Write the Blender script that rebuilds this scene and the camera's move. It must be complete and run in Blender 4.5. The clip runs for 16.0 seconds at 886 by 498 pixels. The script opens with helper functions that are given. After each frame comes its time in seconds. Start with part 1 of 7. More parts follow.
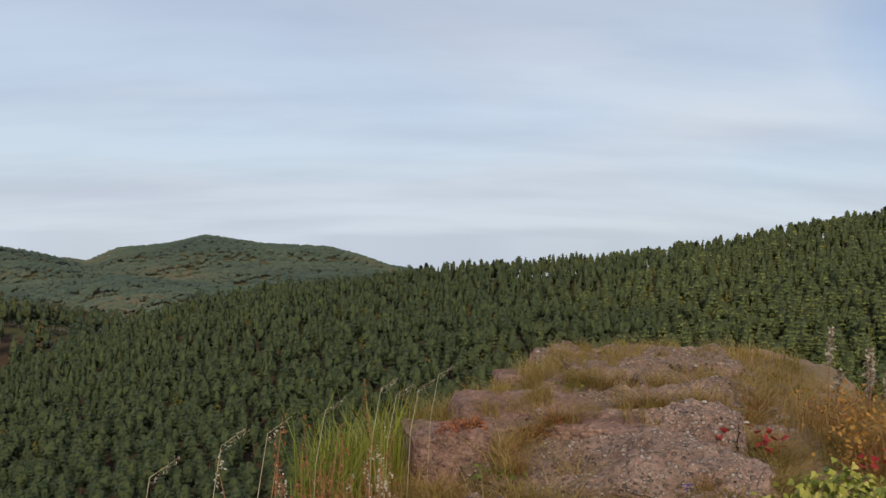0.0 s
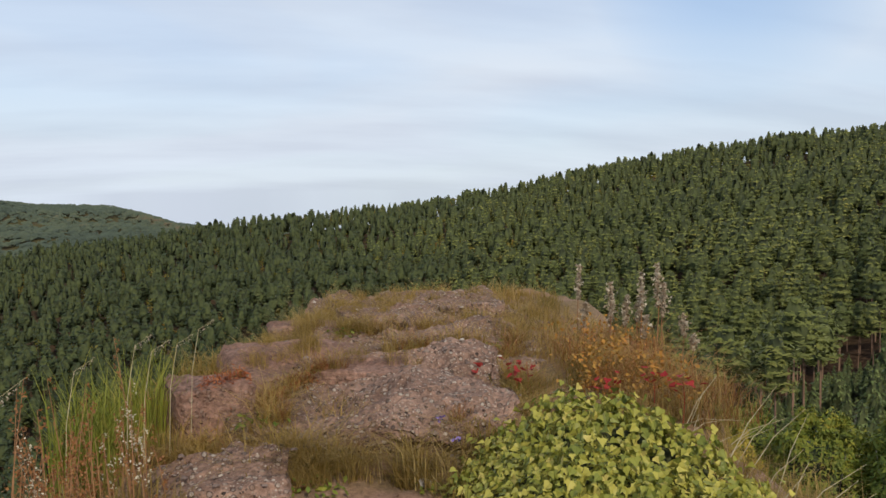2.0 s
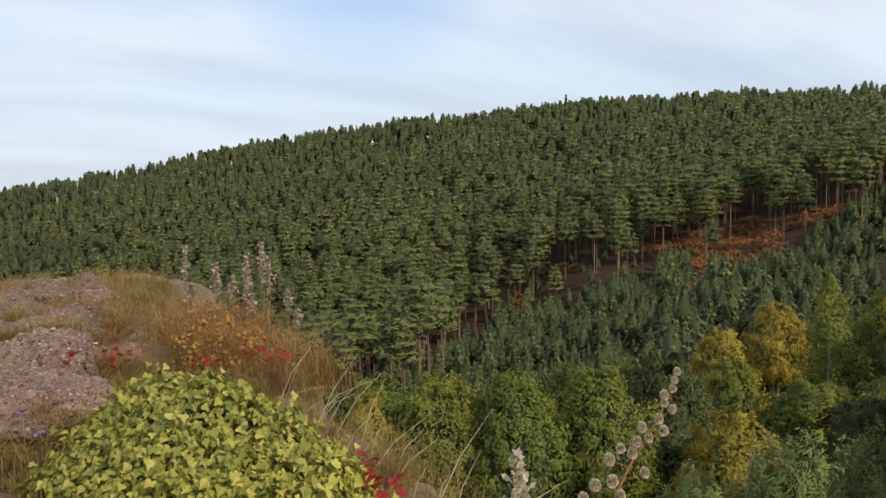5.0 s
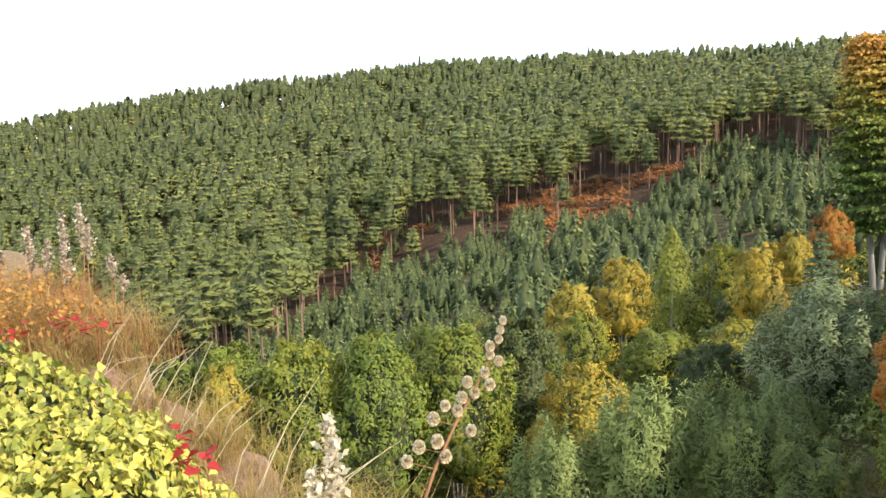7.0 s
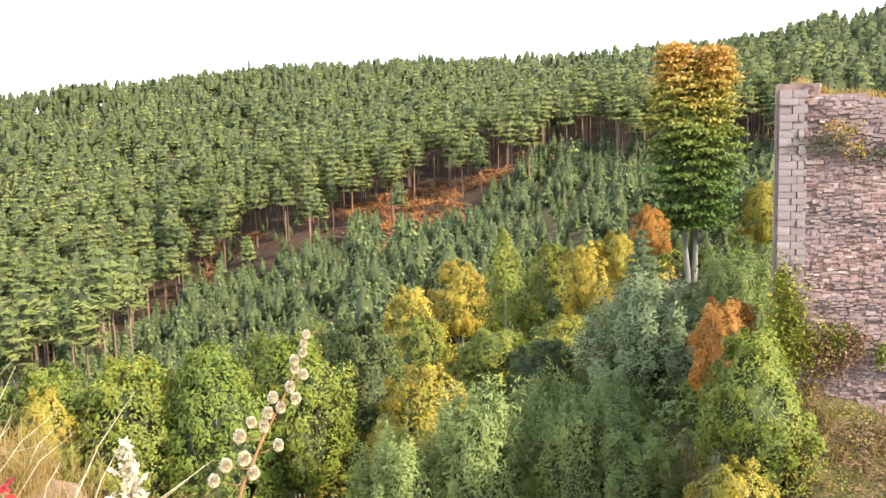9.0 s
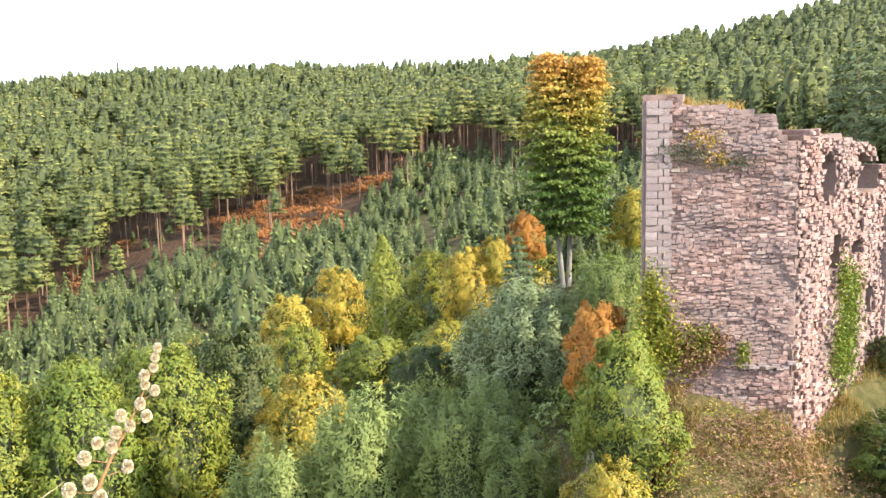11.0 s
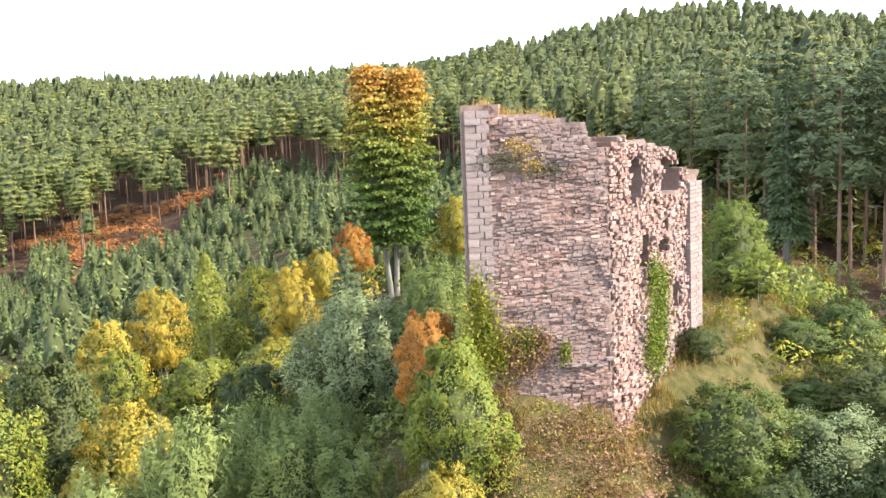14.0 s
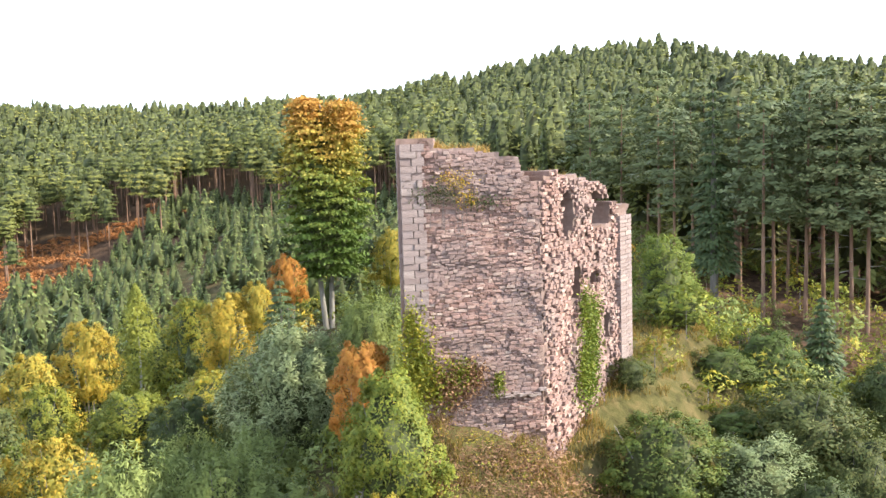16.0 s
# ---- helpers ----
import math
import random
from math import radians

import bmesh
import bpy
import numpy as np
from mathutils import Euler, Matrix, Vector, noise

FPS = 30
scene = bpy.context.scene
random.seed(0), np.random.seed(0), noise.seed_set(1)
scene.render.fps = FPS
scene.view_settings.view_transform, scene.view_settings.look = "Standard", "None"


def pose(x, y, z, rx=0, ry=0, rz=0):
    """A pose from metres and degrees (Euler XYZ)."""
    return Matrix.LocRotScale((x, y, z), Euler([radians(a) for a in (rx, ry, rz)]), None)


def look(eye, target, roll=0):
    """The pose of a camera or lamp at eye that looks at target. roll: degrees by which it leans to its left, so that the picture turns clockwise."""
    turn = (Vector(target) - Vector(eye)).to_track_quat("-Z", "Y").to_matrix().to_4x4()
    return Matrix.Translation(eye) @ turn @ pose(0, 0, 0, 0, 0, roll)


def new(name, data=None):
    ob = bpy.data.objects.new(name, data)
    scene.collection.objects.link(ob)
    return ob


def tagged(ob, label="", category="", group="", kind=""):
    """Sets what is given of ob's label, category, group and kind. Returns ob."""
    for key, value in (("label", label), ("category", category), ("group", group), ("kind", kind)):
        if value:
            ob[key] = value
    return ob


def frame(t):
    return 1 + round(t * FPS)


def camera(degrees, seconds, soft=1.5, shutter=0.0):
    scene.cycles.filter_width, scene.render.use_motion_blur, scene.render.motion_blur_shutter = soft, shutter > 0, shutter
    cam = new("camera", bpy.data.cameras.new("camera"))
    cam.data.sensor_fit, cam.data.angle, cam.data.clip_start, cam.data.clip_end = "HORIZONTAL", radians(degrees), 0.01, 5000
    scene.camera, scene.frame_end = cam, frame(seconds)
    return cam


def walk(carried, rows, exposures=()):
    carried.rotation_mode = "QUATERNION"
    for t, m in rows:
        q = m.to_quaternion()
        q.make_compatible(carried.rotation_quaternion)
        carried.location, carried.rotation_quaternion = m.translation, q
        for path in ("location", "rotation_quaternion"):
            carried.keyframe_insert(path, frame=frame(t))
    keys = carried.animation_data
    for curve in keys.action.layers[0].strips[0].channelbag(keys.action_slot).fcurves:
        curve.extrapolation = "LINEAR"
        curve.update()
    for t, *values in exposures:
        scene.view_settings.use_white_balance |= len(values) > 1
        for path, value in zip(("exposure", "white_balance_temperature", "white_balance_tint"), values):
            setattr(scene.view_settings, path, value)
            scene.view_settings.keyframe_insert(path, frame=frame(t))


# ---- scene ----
# ---- camera and walk ----
cam = camera(51.6, 16.0)
PATH = [
    (0, (-0.002, 0.063, -0.002), (0.009, 2.062, -0.026), 0.7),
    (0.5, (0.032, 0.01, 0.003), (0.194, 2.003, -0.024), 0.3),
    (1, (0.061, -0.035, -0.018), (0.327, 1.945, -0.107), -0.0),
    (1.5, (0.119, -0.059, -0.019), (0.439, 1.911, -0.157), -0.7),
    (2, (0.179, -0.087, -0.009), (0.634, 1.857, -0.138), -0.9),
    (2.5, (0.2, -0.13, -0.007), (0.791, 1.777, -0.132), -0.6),
    (3, (0.228, -0.208, 0.003), (0.926, 1.663, -0.099), -0.1),
    (3.5, (0.256, -0.25, 0.019), (1.143, 1.54, -0.071), -0.2),
    (4, (0.257, -0.282, 0.006), (1.259, 1.445, -0.097), 0.0),
    (4.5, (0.283, -0.313, -0.003), (1.369, 1.36, -0.146), -0.5),
    (7, (0.601, -0.187, -0.097), (1.99, 1.227, -0.365), -1.4),
    (7.5, (0.603, -0.217, -0.095), (2.044, 1.142, -0.371), -1.8),
    (8, (0.613, -0.266, -0.09), (2.119, 1.019, -0.375), -1.6),
    (8.5, (0.629, -0.281, -0.081), (2.196, 0.928, -0.365), -1.7),
    (9, (0.63, -0.29, -0.071), (2.248, 0.855, -0.338), -1.8),
    (9.5, (0.637, -0.313, -0.073), (2.296, 0.772, -0.335), -1.5),
    (12, (0.774, -0.281, -0.099), (2.583, 0.531, -0.353), -1.7),
    (12.5, (0.796, -0.286, -0.108), (2.632, 0.467, -0.359), -2.0),
    (13, (0.78, -0.291, -0.097), (2.64, 0.399, -0.348), -2.2),
    (13.5, (0.816, -0.312, -0.069), (2.696, 0.323, -0.319), -2.1),
    (14, (0.814, -0.328, -0.059), (2.713, 0.248, -0.306), -2.4),
    (14.5, (0.738, -0.361, -0.053), (2.651, 0.174, -0.289), -2.6),
    (15, (0.691, -0.395, -0.046), (2.616, 0.109, -0.247), -2.7),
    (15.5, (0.658, -0.396, -0.038), (2.592, 0.077, -0.224), -2.5),
    (16, (0.578, -0.412, -0.053), (2.521, 0.028, -0.235), -1.8),
]
walk(cam, [(t, look(*r)) for t, *r in PATH],
     exposures=[(0, -0.35), (2, -0.18), (4.7, -0.12), (6.9, 1.25), (9.2, 1.85), (12, 1.97), (14.8, 1.93), (16, 1.78)])

# ---- world, sun ----
SUN_AZ, SUN_EL = 177.0, 34.0          # compass angle clockwise from +y, height


def build_world():
    w = bpy.data.worlds.new("sky_world")
    scene.world = w
    w.use_nodes = True
    nt = w.node_tree
    nt.nodes.clear()
    N, L = nt.nodes.new, nt.links.new
    out, bg = N("ShaderNodeOutputWorld"), N("ShaderNodeBackground")
    sky = N("ShaderNodeTexSky")
    sky.sky_type = "NISHITA"
    sky.sun_disc = False
    sky.sun_elevation, sky.sun_rotation = radians(SUN_EL), radians(SUN_AZ)
    sky.air_density, sky.dust_density, sky.ozone_density = 1.0, 0.6, 2.5
    co = N("ShaderNodeTexCoord")
    sep = N("ShaderNodeSeparateXYZ")
    L(co.outputs["Generated"], sep.inputs[0])
    up = N("ShaderNodeMath"); up.operation = "MAXIMUM"; up.inputs[1].default_value = 0.0
    L(sep.outputs["Z"], up.inputs[0])
    add = N("ShaderNodeMath"); add.operation = "ADD"; add.inputs[1].default_value = 0.22
    L(up.outputs[0], add.inputs[0])
    div = N("ShaderNodeVectorMath"); div.operation = "DIVIDE"
    comb = N("ShaderNodeCombineXYZ")
    for i in range(3):
        L(add.outputs[0], comb.inputs[i])
    L(co.outputs["Generated"], div.inputs[0])
    L(comb.outputs[0], div.inputs[1])
    mp = N("ShaderNodeMapping")
    mp.inputs["Scale"].default_value = (0.6, 0.95, 0.0)
    mp.inputs["Rotation"].default_value = (0, 0, radians(-28))
    mp.inputs["Location"].default_value = (2.3, 1.7, 0.0)
    L(div.outputs[0], mp.inputs["Vector"])
    n1 = N("ShaderNodeTexNoise")
    n1.inputs["Scale"].default_value, n1.inputs["Detail"].default_value = 0.9, 5.0
    n1.inputs["Roughness"].default_value, n1.inputs["Distortion"].default_value = 0.42, 0.8
    L(mp.outputs[0], n1.inputs["Vector"])
    r1 = N("ShaderNodeValToRGB")
    r1.color_ramp.elements[0].position, r1.color_ramp.elements[1].position = 0.36, 0.62
    r1.color_ramp.elements[0].color, r1.color_ramp.elements[1].color = (0.74, 0.74, 0.74, 1), (1, 1, 1, 1)
    L(n1.outputs["Fac"], r1.inputs[0])
    # grey undersides of the veil
    n2 = N("ShaderNodeTexNoise")
    n2.inputs["Scale"].default_value, n2.inputs["Detail"].default_value = 1.1, 5.0
    mp2 = N("ShaderNodeMapping")
    mp2.inputs["Scale"].default_value = (0.7, 1.9, 0.0)
    mp2.inputs["Rotation"].default_value = (0, 0, radians(-20))
    mp2.inputs["Location"].default_value = (5.3, 2.2, 0.0)
    L(div.outputs[0], mp2.inputs["Vector"])
    L(mp2.outputs[0], n2.inputs["Vector"])
    r2 = N("ShaderNodeValToRGB")
    r2.color_ramp.elements[0].position, r2.color_ramp.elements[1].position = 0.40, 0.66
    r2.color_ramp.elements[0].color = (9.1, 10.1, 11.4, 1)
    r2.color_ramp.elements[1].color = (7.7, 8.5, 9.9, 1)
    L(n2.outputs["Fac"], r2.inputs[0])
    low = N("ShaderNodeMath"); low.operation = "MULTIPLY_ADD"
    low.inputs[1].default_value, low.inputs[2].default_value = -4.0, 0.62
    L(up.outputs[0], low.inputs[0])
    veil = N("ShaderNodeMath"); veil.operation = "MAXIMUM"
    L(r1.outputs[0], veil.inputs[0])
    L(low.outputs[0], veil.inputs[1])
    # the veil thins overhead and opens in one blue gap
    thin = N("ShaderNodeMapRange")
    thin.inputs["From Min"].default_value, thin.inputs["From Max"].default_value = 0.40, 0.85
    thin.inputs["To Min"].default_value, thin.inputs["To Max"].default_value = 1.0, 0.35
    L(up.outputs[0], thin.inputs["Value"])
    dot = N("ShaderNodeVectorMath"); dot.operation = "DOT_PRODUCT"
    dot.inputs[1].default_value = (0.50, 0.834, 0.232)
    L(co.outputs["Generated"], dot.inputs[0])
    gap = N("ShaderNodeMapRange")
    gap.inputs["From Min"].default_value, gap.inputs["From Max"].default_value = 0.988, 0.9995
    gap.inputs["To Min"].default_value, gap.inputs["To Max"].default_value = 1.0, 0.45
    L(dot.outputs["Value"], gap.inputs["Value"])
    streak = N("ShaderNodeMath"); streak.operation = "MULTIPLY_ADD"
    streak.inputs[1].default_value, streak.inputs[2].default_value = 3.0, -1.15
    streak.use_clamp = True
    L(n1.outputs["Fac"], streak.inputs[0])
    hole = N("ShaderNodeMath"); hole.operation = "MAXIMUM"
    L(gap.outputs[0], hole.inputs[0])
    L(streak.outputs[0], hole.inputs[1])
    t1 = N("ShaderNodeMath"); t1.operation = "MULTIPLY"
    L(veil.outputs[0], t1.inputs[0])
    L(thin.outputs[0], t1.inputs[1])
    t2 = N("ShaderNodeMath"); t2.operation = "MULTIPLY"
    L(t1.outputs[0], t2.inputs[0])
    L(hole.outputs[0], t2.inputs[1])
    mix = N("ShaderNodeMix"); mix.data_type = "RGBA"
    L(t2.outputs[0], mix.inputs["Factor"])
    blue = N("ShaderNodeVectorMath"); blue.operation = "MULTIPLY"
    blue.inputs[1].default_value = (1.15, 1.32, 1.55)
    L(sky.outputs[0], blue.inputs[0])
    L(blue.outputs[0], mix.inputs[6])
    L(r2.outputs[0], mix.inputs[7])
    L(mix.outputs[2], bg.inputs["Color"])
    bg.inputs["Strength"].default_value = 0.09
    L(bg.outputs[0], out.inputs[0])


build_world()
sun_data = bpy.data.lights.new("sun", "SUN")
sun_data.energy, sun_data.angle, sun_data.color = 3.2, radians(2.5), (1.0, 0.90, 0.75)
sun = new("sun", sun_data)
sun.matrix_world = look((0, 0, 0), (-math.sin(radians(SUN_AZ)) * math.cos(radians(SUN_EL)),
                                   -math.cos(radians(SUN_AZ)) * math.cos(radians(SUN_EL)), -math.sin(radians(SUN_EL))))


# ---- materials ----
def material(name):
    m = bpy.data.materials.new(name)
    m.use_nodes = True
    nt = m.node_tree
    return m, nt, nt.nodes["Principled BSDF"]


def ramp(nt, source, stops):
    r = nt.nodes.new("ShaderNodeValToRGB")
    while len(r.color_ramp.elements) < len(stops):
        r.color_ramp.elements.new(0.5)
    for e, (p, c) in zip(r.color_ramp.elements, stops):
        e.position, e.color = p, (*c, 1)
    nt.links.new(source, r.inputs[0])
    return r.outputs[0]


def noise_of(nt, scale, detail=4.0, rough=0.55, coord="Object", stretch=None):
    co = nt.nodes.new("ShaderNodeTexCoord").outputs[coord]
    if stretch:
        mp = nt.nodes.new("ShaderNodeMapping")
        mp.inputs["Scale"].default_value = stretch
        nt.links.new(co, mp.inputs["Vector"])
        co = mp.outputs[0]
    n = nt.nodes.new("ShaderNodeTexNoise")
    n.inputs["Scale"].default_value, n.inputs["Detail"].default_value, n.inputs["Roughness"].default_value = scale, detail, rough
    nt.links.new(co, n.inputs["Vector"])
    return n.outputs["Fac"]


def blend(nt, fac, a, b, how="MIX"):
    m = nt.nodes.new("ShaderNodeMix")
    m.data_type, m.blend_type = "RGBA", how
    for slot, v in ((0, fac), (6, a), (7, b)):
        if isinstance(v, (int, float)):
            m.inputs[slot].default_value = v
        elif isinstance(v, tuple):
            m.inputs[slot].default_value = (*v, 1)
        else:
            nt.links.new(v, m.inputs[slot])
    return m.outputs[2]


def bump(nt, bsdf, height, strength=0.4, distance=0.02):
    b = nt.nodes.new("ShaderNodeBump")
    b.inputs["Strength"].default_value, b.inputs["Distance"].default_value = strength, distance
    nt.links.new(height, b.inputs["Height"])
    nt.links.new(b.outputs[0], bsdf.inputs["Normal"])


def leaf_material(name, stops, glow=0.3, tint=False, rough=0.6, jitter=0.5):
    """Leaves: colour by the leaf and by the plant, some light shining through."""
    m, nt, bsdf = material(name)
    geo = nt.nodes.new("ShaderNodeNewGeometry").outputs["Random Per Island"]
    if tint:
        at = nt.nodes.new("ShaderNodeAttribute")
        at.attribute_name = "tint"
        plant = at.outputs["Fac"]
    else:
        plant = nt.nodes.new("ShaderNodeObjectInfo").outputs["Random"]
    mx = nt.nodes.new("ShaderNodeMix")
    mx.inputs[0].default_value = jitter
    nt.links.new(plant, mx.inputs[2])
    nt.links.new(geo, mx.inputs[3])
    col = ramp(nt, mx.outputs[0], stops)
    big = noise_of(nt, 0.35, 2.0, coord="Object")
    dark = ramp(nt, big, [(0.35, (0.78, 0.8, 0.8)), (0.65, (1.12, 1.08, 1.0))])
    col = blend(nt, 0.8, col, dark, "MULTIPLY")
    nt.links.new(col, bsdf.inputs["Base Color"])
    bsdf.inputs["Roughness"].default_value = rough
    bsdf.inputs["Specular IOR Level"].default_value = 0.25
    tr = nt.nodes.new("ShaderNodeBsdfTranslucent")
    nt.links.new(col, tr.inputs["Color"])
    ms = nt.nodes.new("ShaderNodeMixShader")
    ms.inputs[0].default_value = glow
    nt.links.new(bsdf.outputs[0], ms.inputs[1])
    nt.links.new(tr.outputs[0], ms.inputs[2])
    nt.links.new(ms.outputs[0], nt.nodes["Material Output"].inputs[0])
    return m


def bark_material(name, a, b, scale=3.0):
    m, nt, bsdf = material(name)
    n = noise_of(nt, scale, 5.0, stretch=(1, 1, 0.25))
    nt.links.new(ramp(nt, n, [(0.3, a), (0.7, b)]), bsdf.inputs["Base Color"])
    bsdf.inputs["Roughness"].default_value = 0.9
    bump(nt, bsdf, n, 0.6, 0.03)
    return m


PINE = leaf_material("pine_needles", [(0.0, (0.084, 0.104, 0.032)), (0.4, (0.152, 0.174, 0.046)), (0.75, (0.212, 0.217, 0.053)), (1.0, (0.29, 0.26, 0.06))], 0.15, tint=True, jitter=0.3)
# Pine needles again in darker colours, painted as shade on the ridge.
SHADED_PINE = leaf_material("shaded_pine_needles", [(0.0, (0.030, 0.045, 0.020)), (0.5, (0.052, 0.073, 0.028)), (0.85, (0.085, 0.104, 0.036)), (1.0, (0.15, 0.14, 0.043))], 0.12, tint=True, jitter=0.3)
LARCH = leaf_material("larch_needles", [(0.0, (0.14, 0.155, 0.045)), (0.5, (0.20, 0.19, 0.045)), (1.0, (0.28, 0.22, 0.05))], 0.25, tint=True)
PINE_NEAR = leaf_material("pine_needles_near", [(0.0, (0.075, 0.10, 0.048)), (0.5, (0.125, 0.155, 0.066)), (1.0, (0.20, 0.21, 0.085))], 0.15)
AUTUMN = leaf_material("autumn_far_leaves", [(0.0, (0.10, 0.12, 0.03)), (0.5, (0.19, 0.18, 0.035)), (0.8, (0.28, 0.19, 0.035)), (1.0, (0.27, 0.12, 0.03))], 0.3, tint=True)
SPRUCE = leaf_material("spruce_needles", [(0.0, (0.086, 0.126, 0.045)), (0.5, (0.138, 0.184, 0.060)), (0.85, (0.195, 0.228, 0.064)), (1.0, (0.28, 0.275, 0.066))], 0.12, tint=True)
SPRUCE_NEAR = leaf_material("spruce_needles_near", [(0.0, (0.045, 0.075, 0.034)), (0.5, (0.075, 0.115, 0.045)), (1.0, (0.14, 0.165, 0.06))], 0.12)
BARK_PINE = bark_material("pine_bark", (0.13, 0.075, 0.05), (0.28, 0.17, 0.11))
# Darker than the needles and leaves: stands for shade inside the crowns.
SHADE_HEART = bark_material("shaded_inner_foliage", (0.034, 0.043, 0.012), (0.080, 0.096, 0.026), 1.2)
BARK_GREY = bark_material("grey_bark", (0.10, 0.09, 0.08), (0.26, 0.24, 0.22))


def ground_material():
    m, nt, bsdf = material("forest_ground")
    a = noise_of(nt, 0.06, 6.0, 0.6)
    b = noise_of(nt, 1.7, 6.0, 0.65)
    floor = ramp(nt, b, [(0.30, (0.03, 0.02, 0.013)), (0.5, (0.07, 0.042, 0.026)), (0.72, (0.15, 0.09, 0.05))])
    green = ramp(nt, b, [(0.30, (0.045, 0.040, 0.016)), (0.5, (0.085, 0.078, 0.028)), (0.62, (0.12, 0.095, 0.04)), (0.78, (0.17, 0.13, 0.06))])
    at = nt.nodes.new("ShaderNodeAttribute")
    at.attribute_name = "meadow"
    w = nt.nodes.new("ShaderNodeMath"); w.operation = "MULTIPLY_ADD"
    nt.links.new(a, w.inputs[0])
    w.inputs[1].default_value = 0.8
    nt.links.new(at.outputs["Fac"], w.inputs[2])
    r = ramp(nt, w.outputs[0], [(0.55, (0, 0, 0)), (0.85, (1, 1, 1))])
    moss = ramp(nt, w.outputs[0], [(0.10, (1, 1, 1)), (0.30, (0, 0, 0))])
    wood = ramp(nt, b, [(0.3, (0.035, 0.024, 0.014)), (0.7, (0.12, 0.075, 0.042))])
    nt.links.new(blend(nt, moss, blend(nt, r, floor, green), wood), bsdf.inputs["Base Color"])
    bsdf.inputs["Roughness"].default_value = 1.0
    bsdf.inputs["Specular IOR Level"].default_value = 0.1
    bump(nt, bsdf, b, 0.8, 0.15)
    return m


GROUND = ground_material()


# ---- mesh helpers ----
def mesh_from(name, verts, faces, mats, mat_index=None, smooth=False, tint=None, attr="tint", normals=None):
    """A mesh from arrays; faces all of one size, or a list of lists."""
    me = bpy.data.meshes.new(name)
    verts = np.asarray(verts, dtype=np.float32)
    if isinstance(faces, np.ndarray):
        k = faces.shape[1]
        me.vertices.add(len(verts))
        me.vertices.foreach_set("co", verts.ravel())
        me.loops.add(faces.size)
        me.loops.foreach_set("vertex_index", faces.astype(np.int32).ravel())
        me.polygons.add(len(faces))
        me.polygons.foreach_set("loop_start", np.arange(0, faces.size, k, dtype=np.int32))
    else:
        me.from_pydata(verts.tolist(), [], faces)
    for mt in (mats if isinstance(mats, (list, tuple)) else [mats]):
        me.materials.append(mt)
    if mat_index is not None:
        me.polygons.foreach_set("material_index", np.asarray(mat_index, dtype=np.int32))
    me.polygons.foreach_set("use_smooth", np.full(len(me.polygons), smooth))
    if tint is not None:
        a = me.attributes.new(attr, "FLOAT", "POINT")
        a.data.foreach_set("value", np.asarray(tint, dtype=np.float32))
    me.update(calc_edges=True)
    me.validate()
    if normals is not None:
        me.polygons.foreach_set("use_smooth", np.full(len(me.polygons), True))
        me.normals_split_custom_set_from_vertices(np.asarray(normals, dtype=np.float32))
    return me


def part(name, bm, mat, parent, label=""):
    """One bmesh as one mesh object under a thing or a part."""
    me = bpy.data.meshes.new(name)
    bm.to_mesh(me)
    bm.free()
    me.materials.append(mat)
    ob = new(name, me)
    ob.parent = parent
    return tagged(ob, label)


def part_mesh(name, me, parent, label=""):
    ob = new(name, me)
    ob.parent = parent
    return tagged(ob, label)


class Soup:
    """Gathers faces of one size from many small pieces."""

    def __init__(self, k=3):
        self.v, self.f, self.n, self.k = [], [], 0, k

    def add(self, v, f):
        v, f = np.asarray(v, float).reshape(-1, 3), np.asarray(f, int).reshape(-1, self.k)
        self.v.append(v)
        self.f.append(f + self.n)
        self.n += len(v)

    def arrays(self):
        return np.concatenate(self.v), np.concatenate(self.f)


def cone_tube(points, radii, sides=6):
    """Quads of a tapering tube along points."""
    pts = [Vector(p) for p in points]
    v, f = [], []
    for i, p in enumerate(pts):
        d = (pts[min(i + 1, len(pts) - 1)] - pts[max(i - 1, 0)]).normalized()
        a = d.orthogonal().normalized()
        b = d.cross(a)
        for s in range(sides):
            w = 2 * math.pi * s / sides
            v.append(p + (a * math.cos(w) + b * math.sin(w)) * radii[i])
    for i in range(len(pts) - 1):
        for s in range(sides):
            q = (s + 1) % sides
            f.append((i * sides + s, i * sides + q, (i + 1) * sides + q, (i + 1) * sides + s))
    return np.array([tuple(x) for x in v]), np.array(f)


def cards(rng, centers, size, up=0.5, aspect=0.6, quad=True, toward=None, loose=0.6):
    """Small leaf faces at the centers, turned at random about toward, leaning to the sky by up."""
    n = len(centers)
    nor = rng.normal(size=(n, 3))
    nor /= np.linalg.norm(nor, axis=1)[:, None]
    if toward is None:
        nor[:, 2] = np.abs(nor[:, 2]) + up
    else:
        nor = nor * loose + toward
        nor[:, 2] += up
    nor /= np.linalg.norm(nor, axis=1)[:, None]
    t = np.cross(nor, rng.normal(size=(n, 3)))
    t /= np.linalg.norm(t, axis=1)[:, None]
    b = np.cross(nor, t)
    s = (np.asarray(size) * rng.uniform(0.7, 1.3, n))[:, None]
    if quad:
        v = np.stack([centers - t * s, centers + b * s * aspect, centers + t * s, centers - b * s * aspect], 1)
        f = np.arange(4 * n).reshape(n, 4)[:, ::-1]
    else:
        v = np.stack([centers - t * s * 0.8, centers + b * s * aspect + t * s * 0.1, centers + t * s - b * s * aspect * 0.3], 1)
        f = np.arange(3 * n).reshape(n, 3)[:, ::-1]
    return v.reshape(-1, 3), f


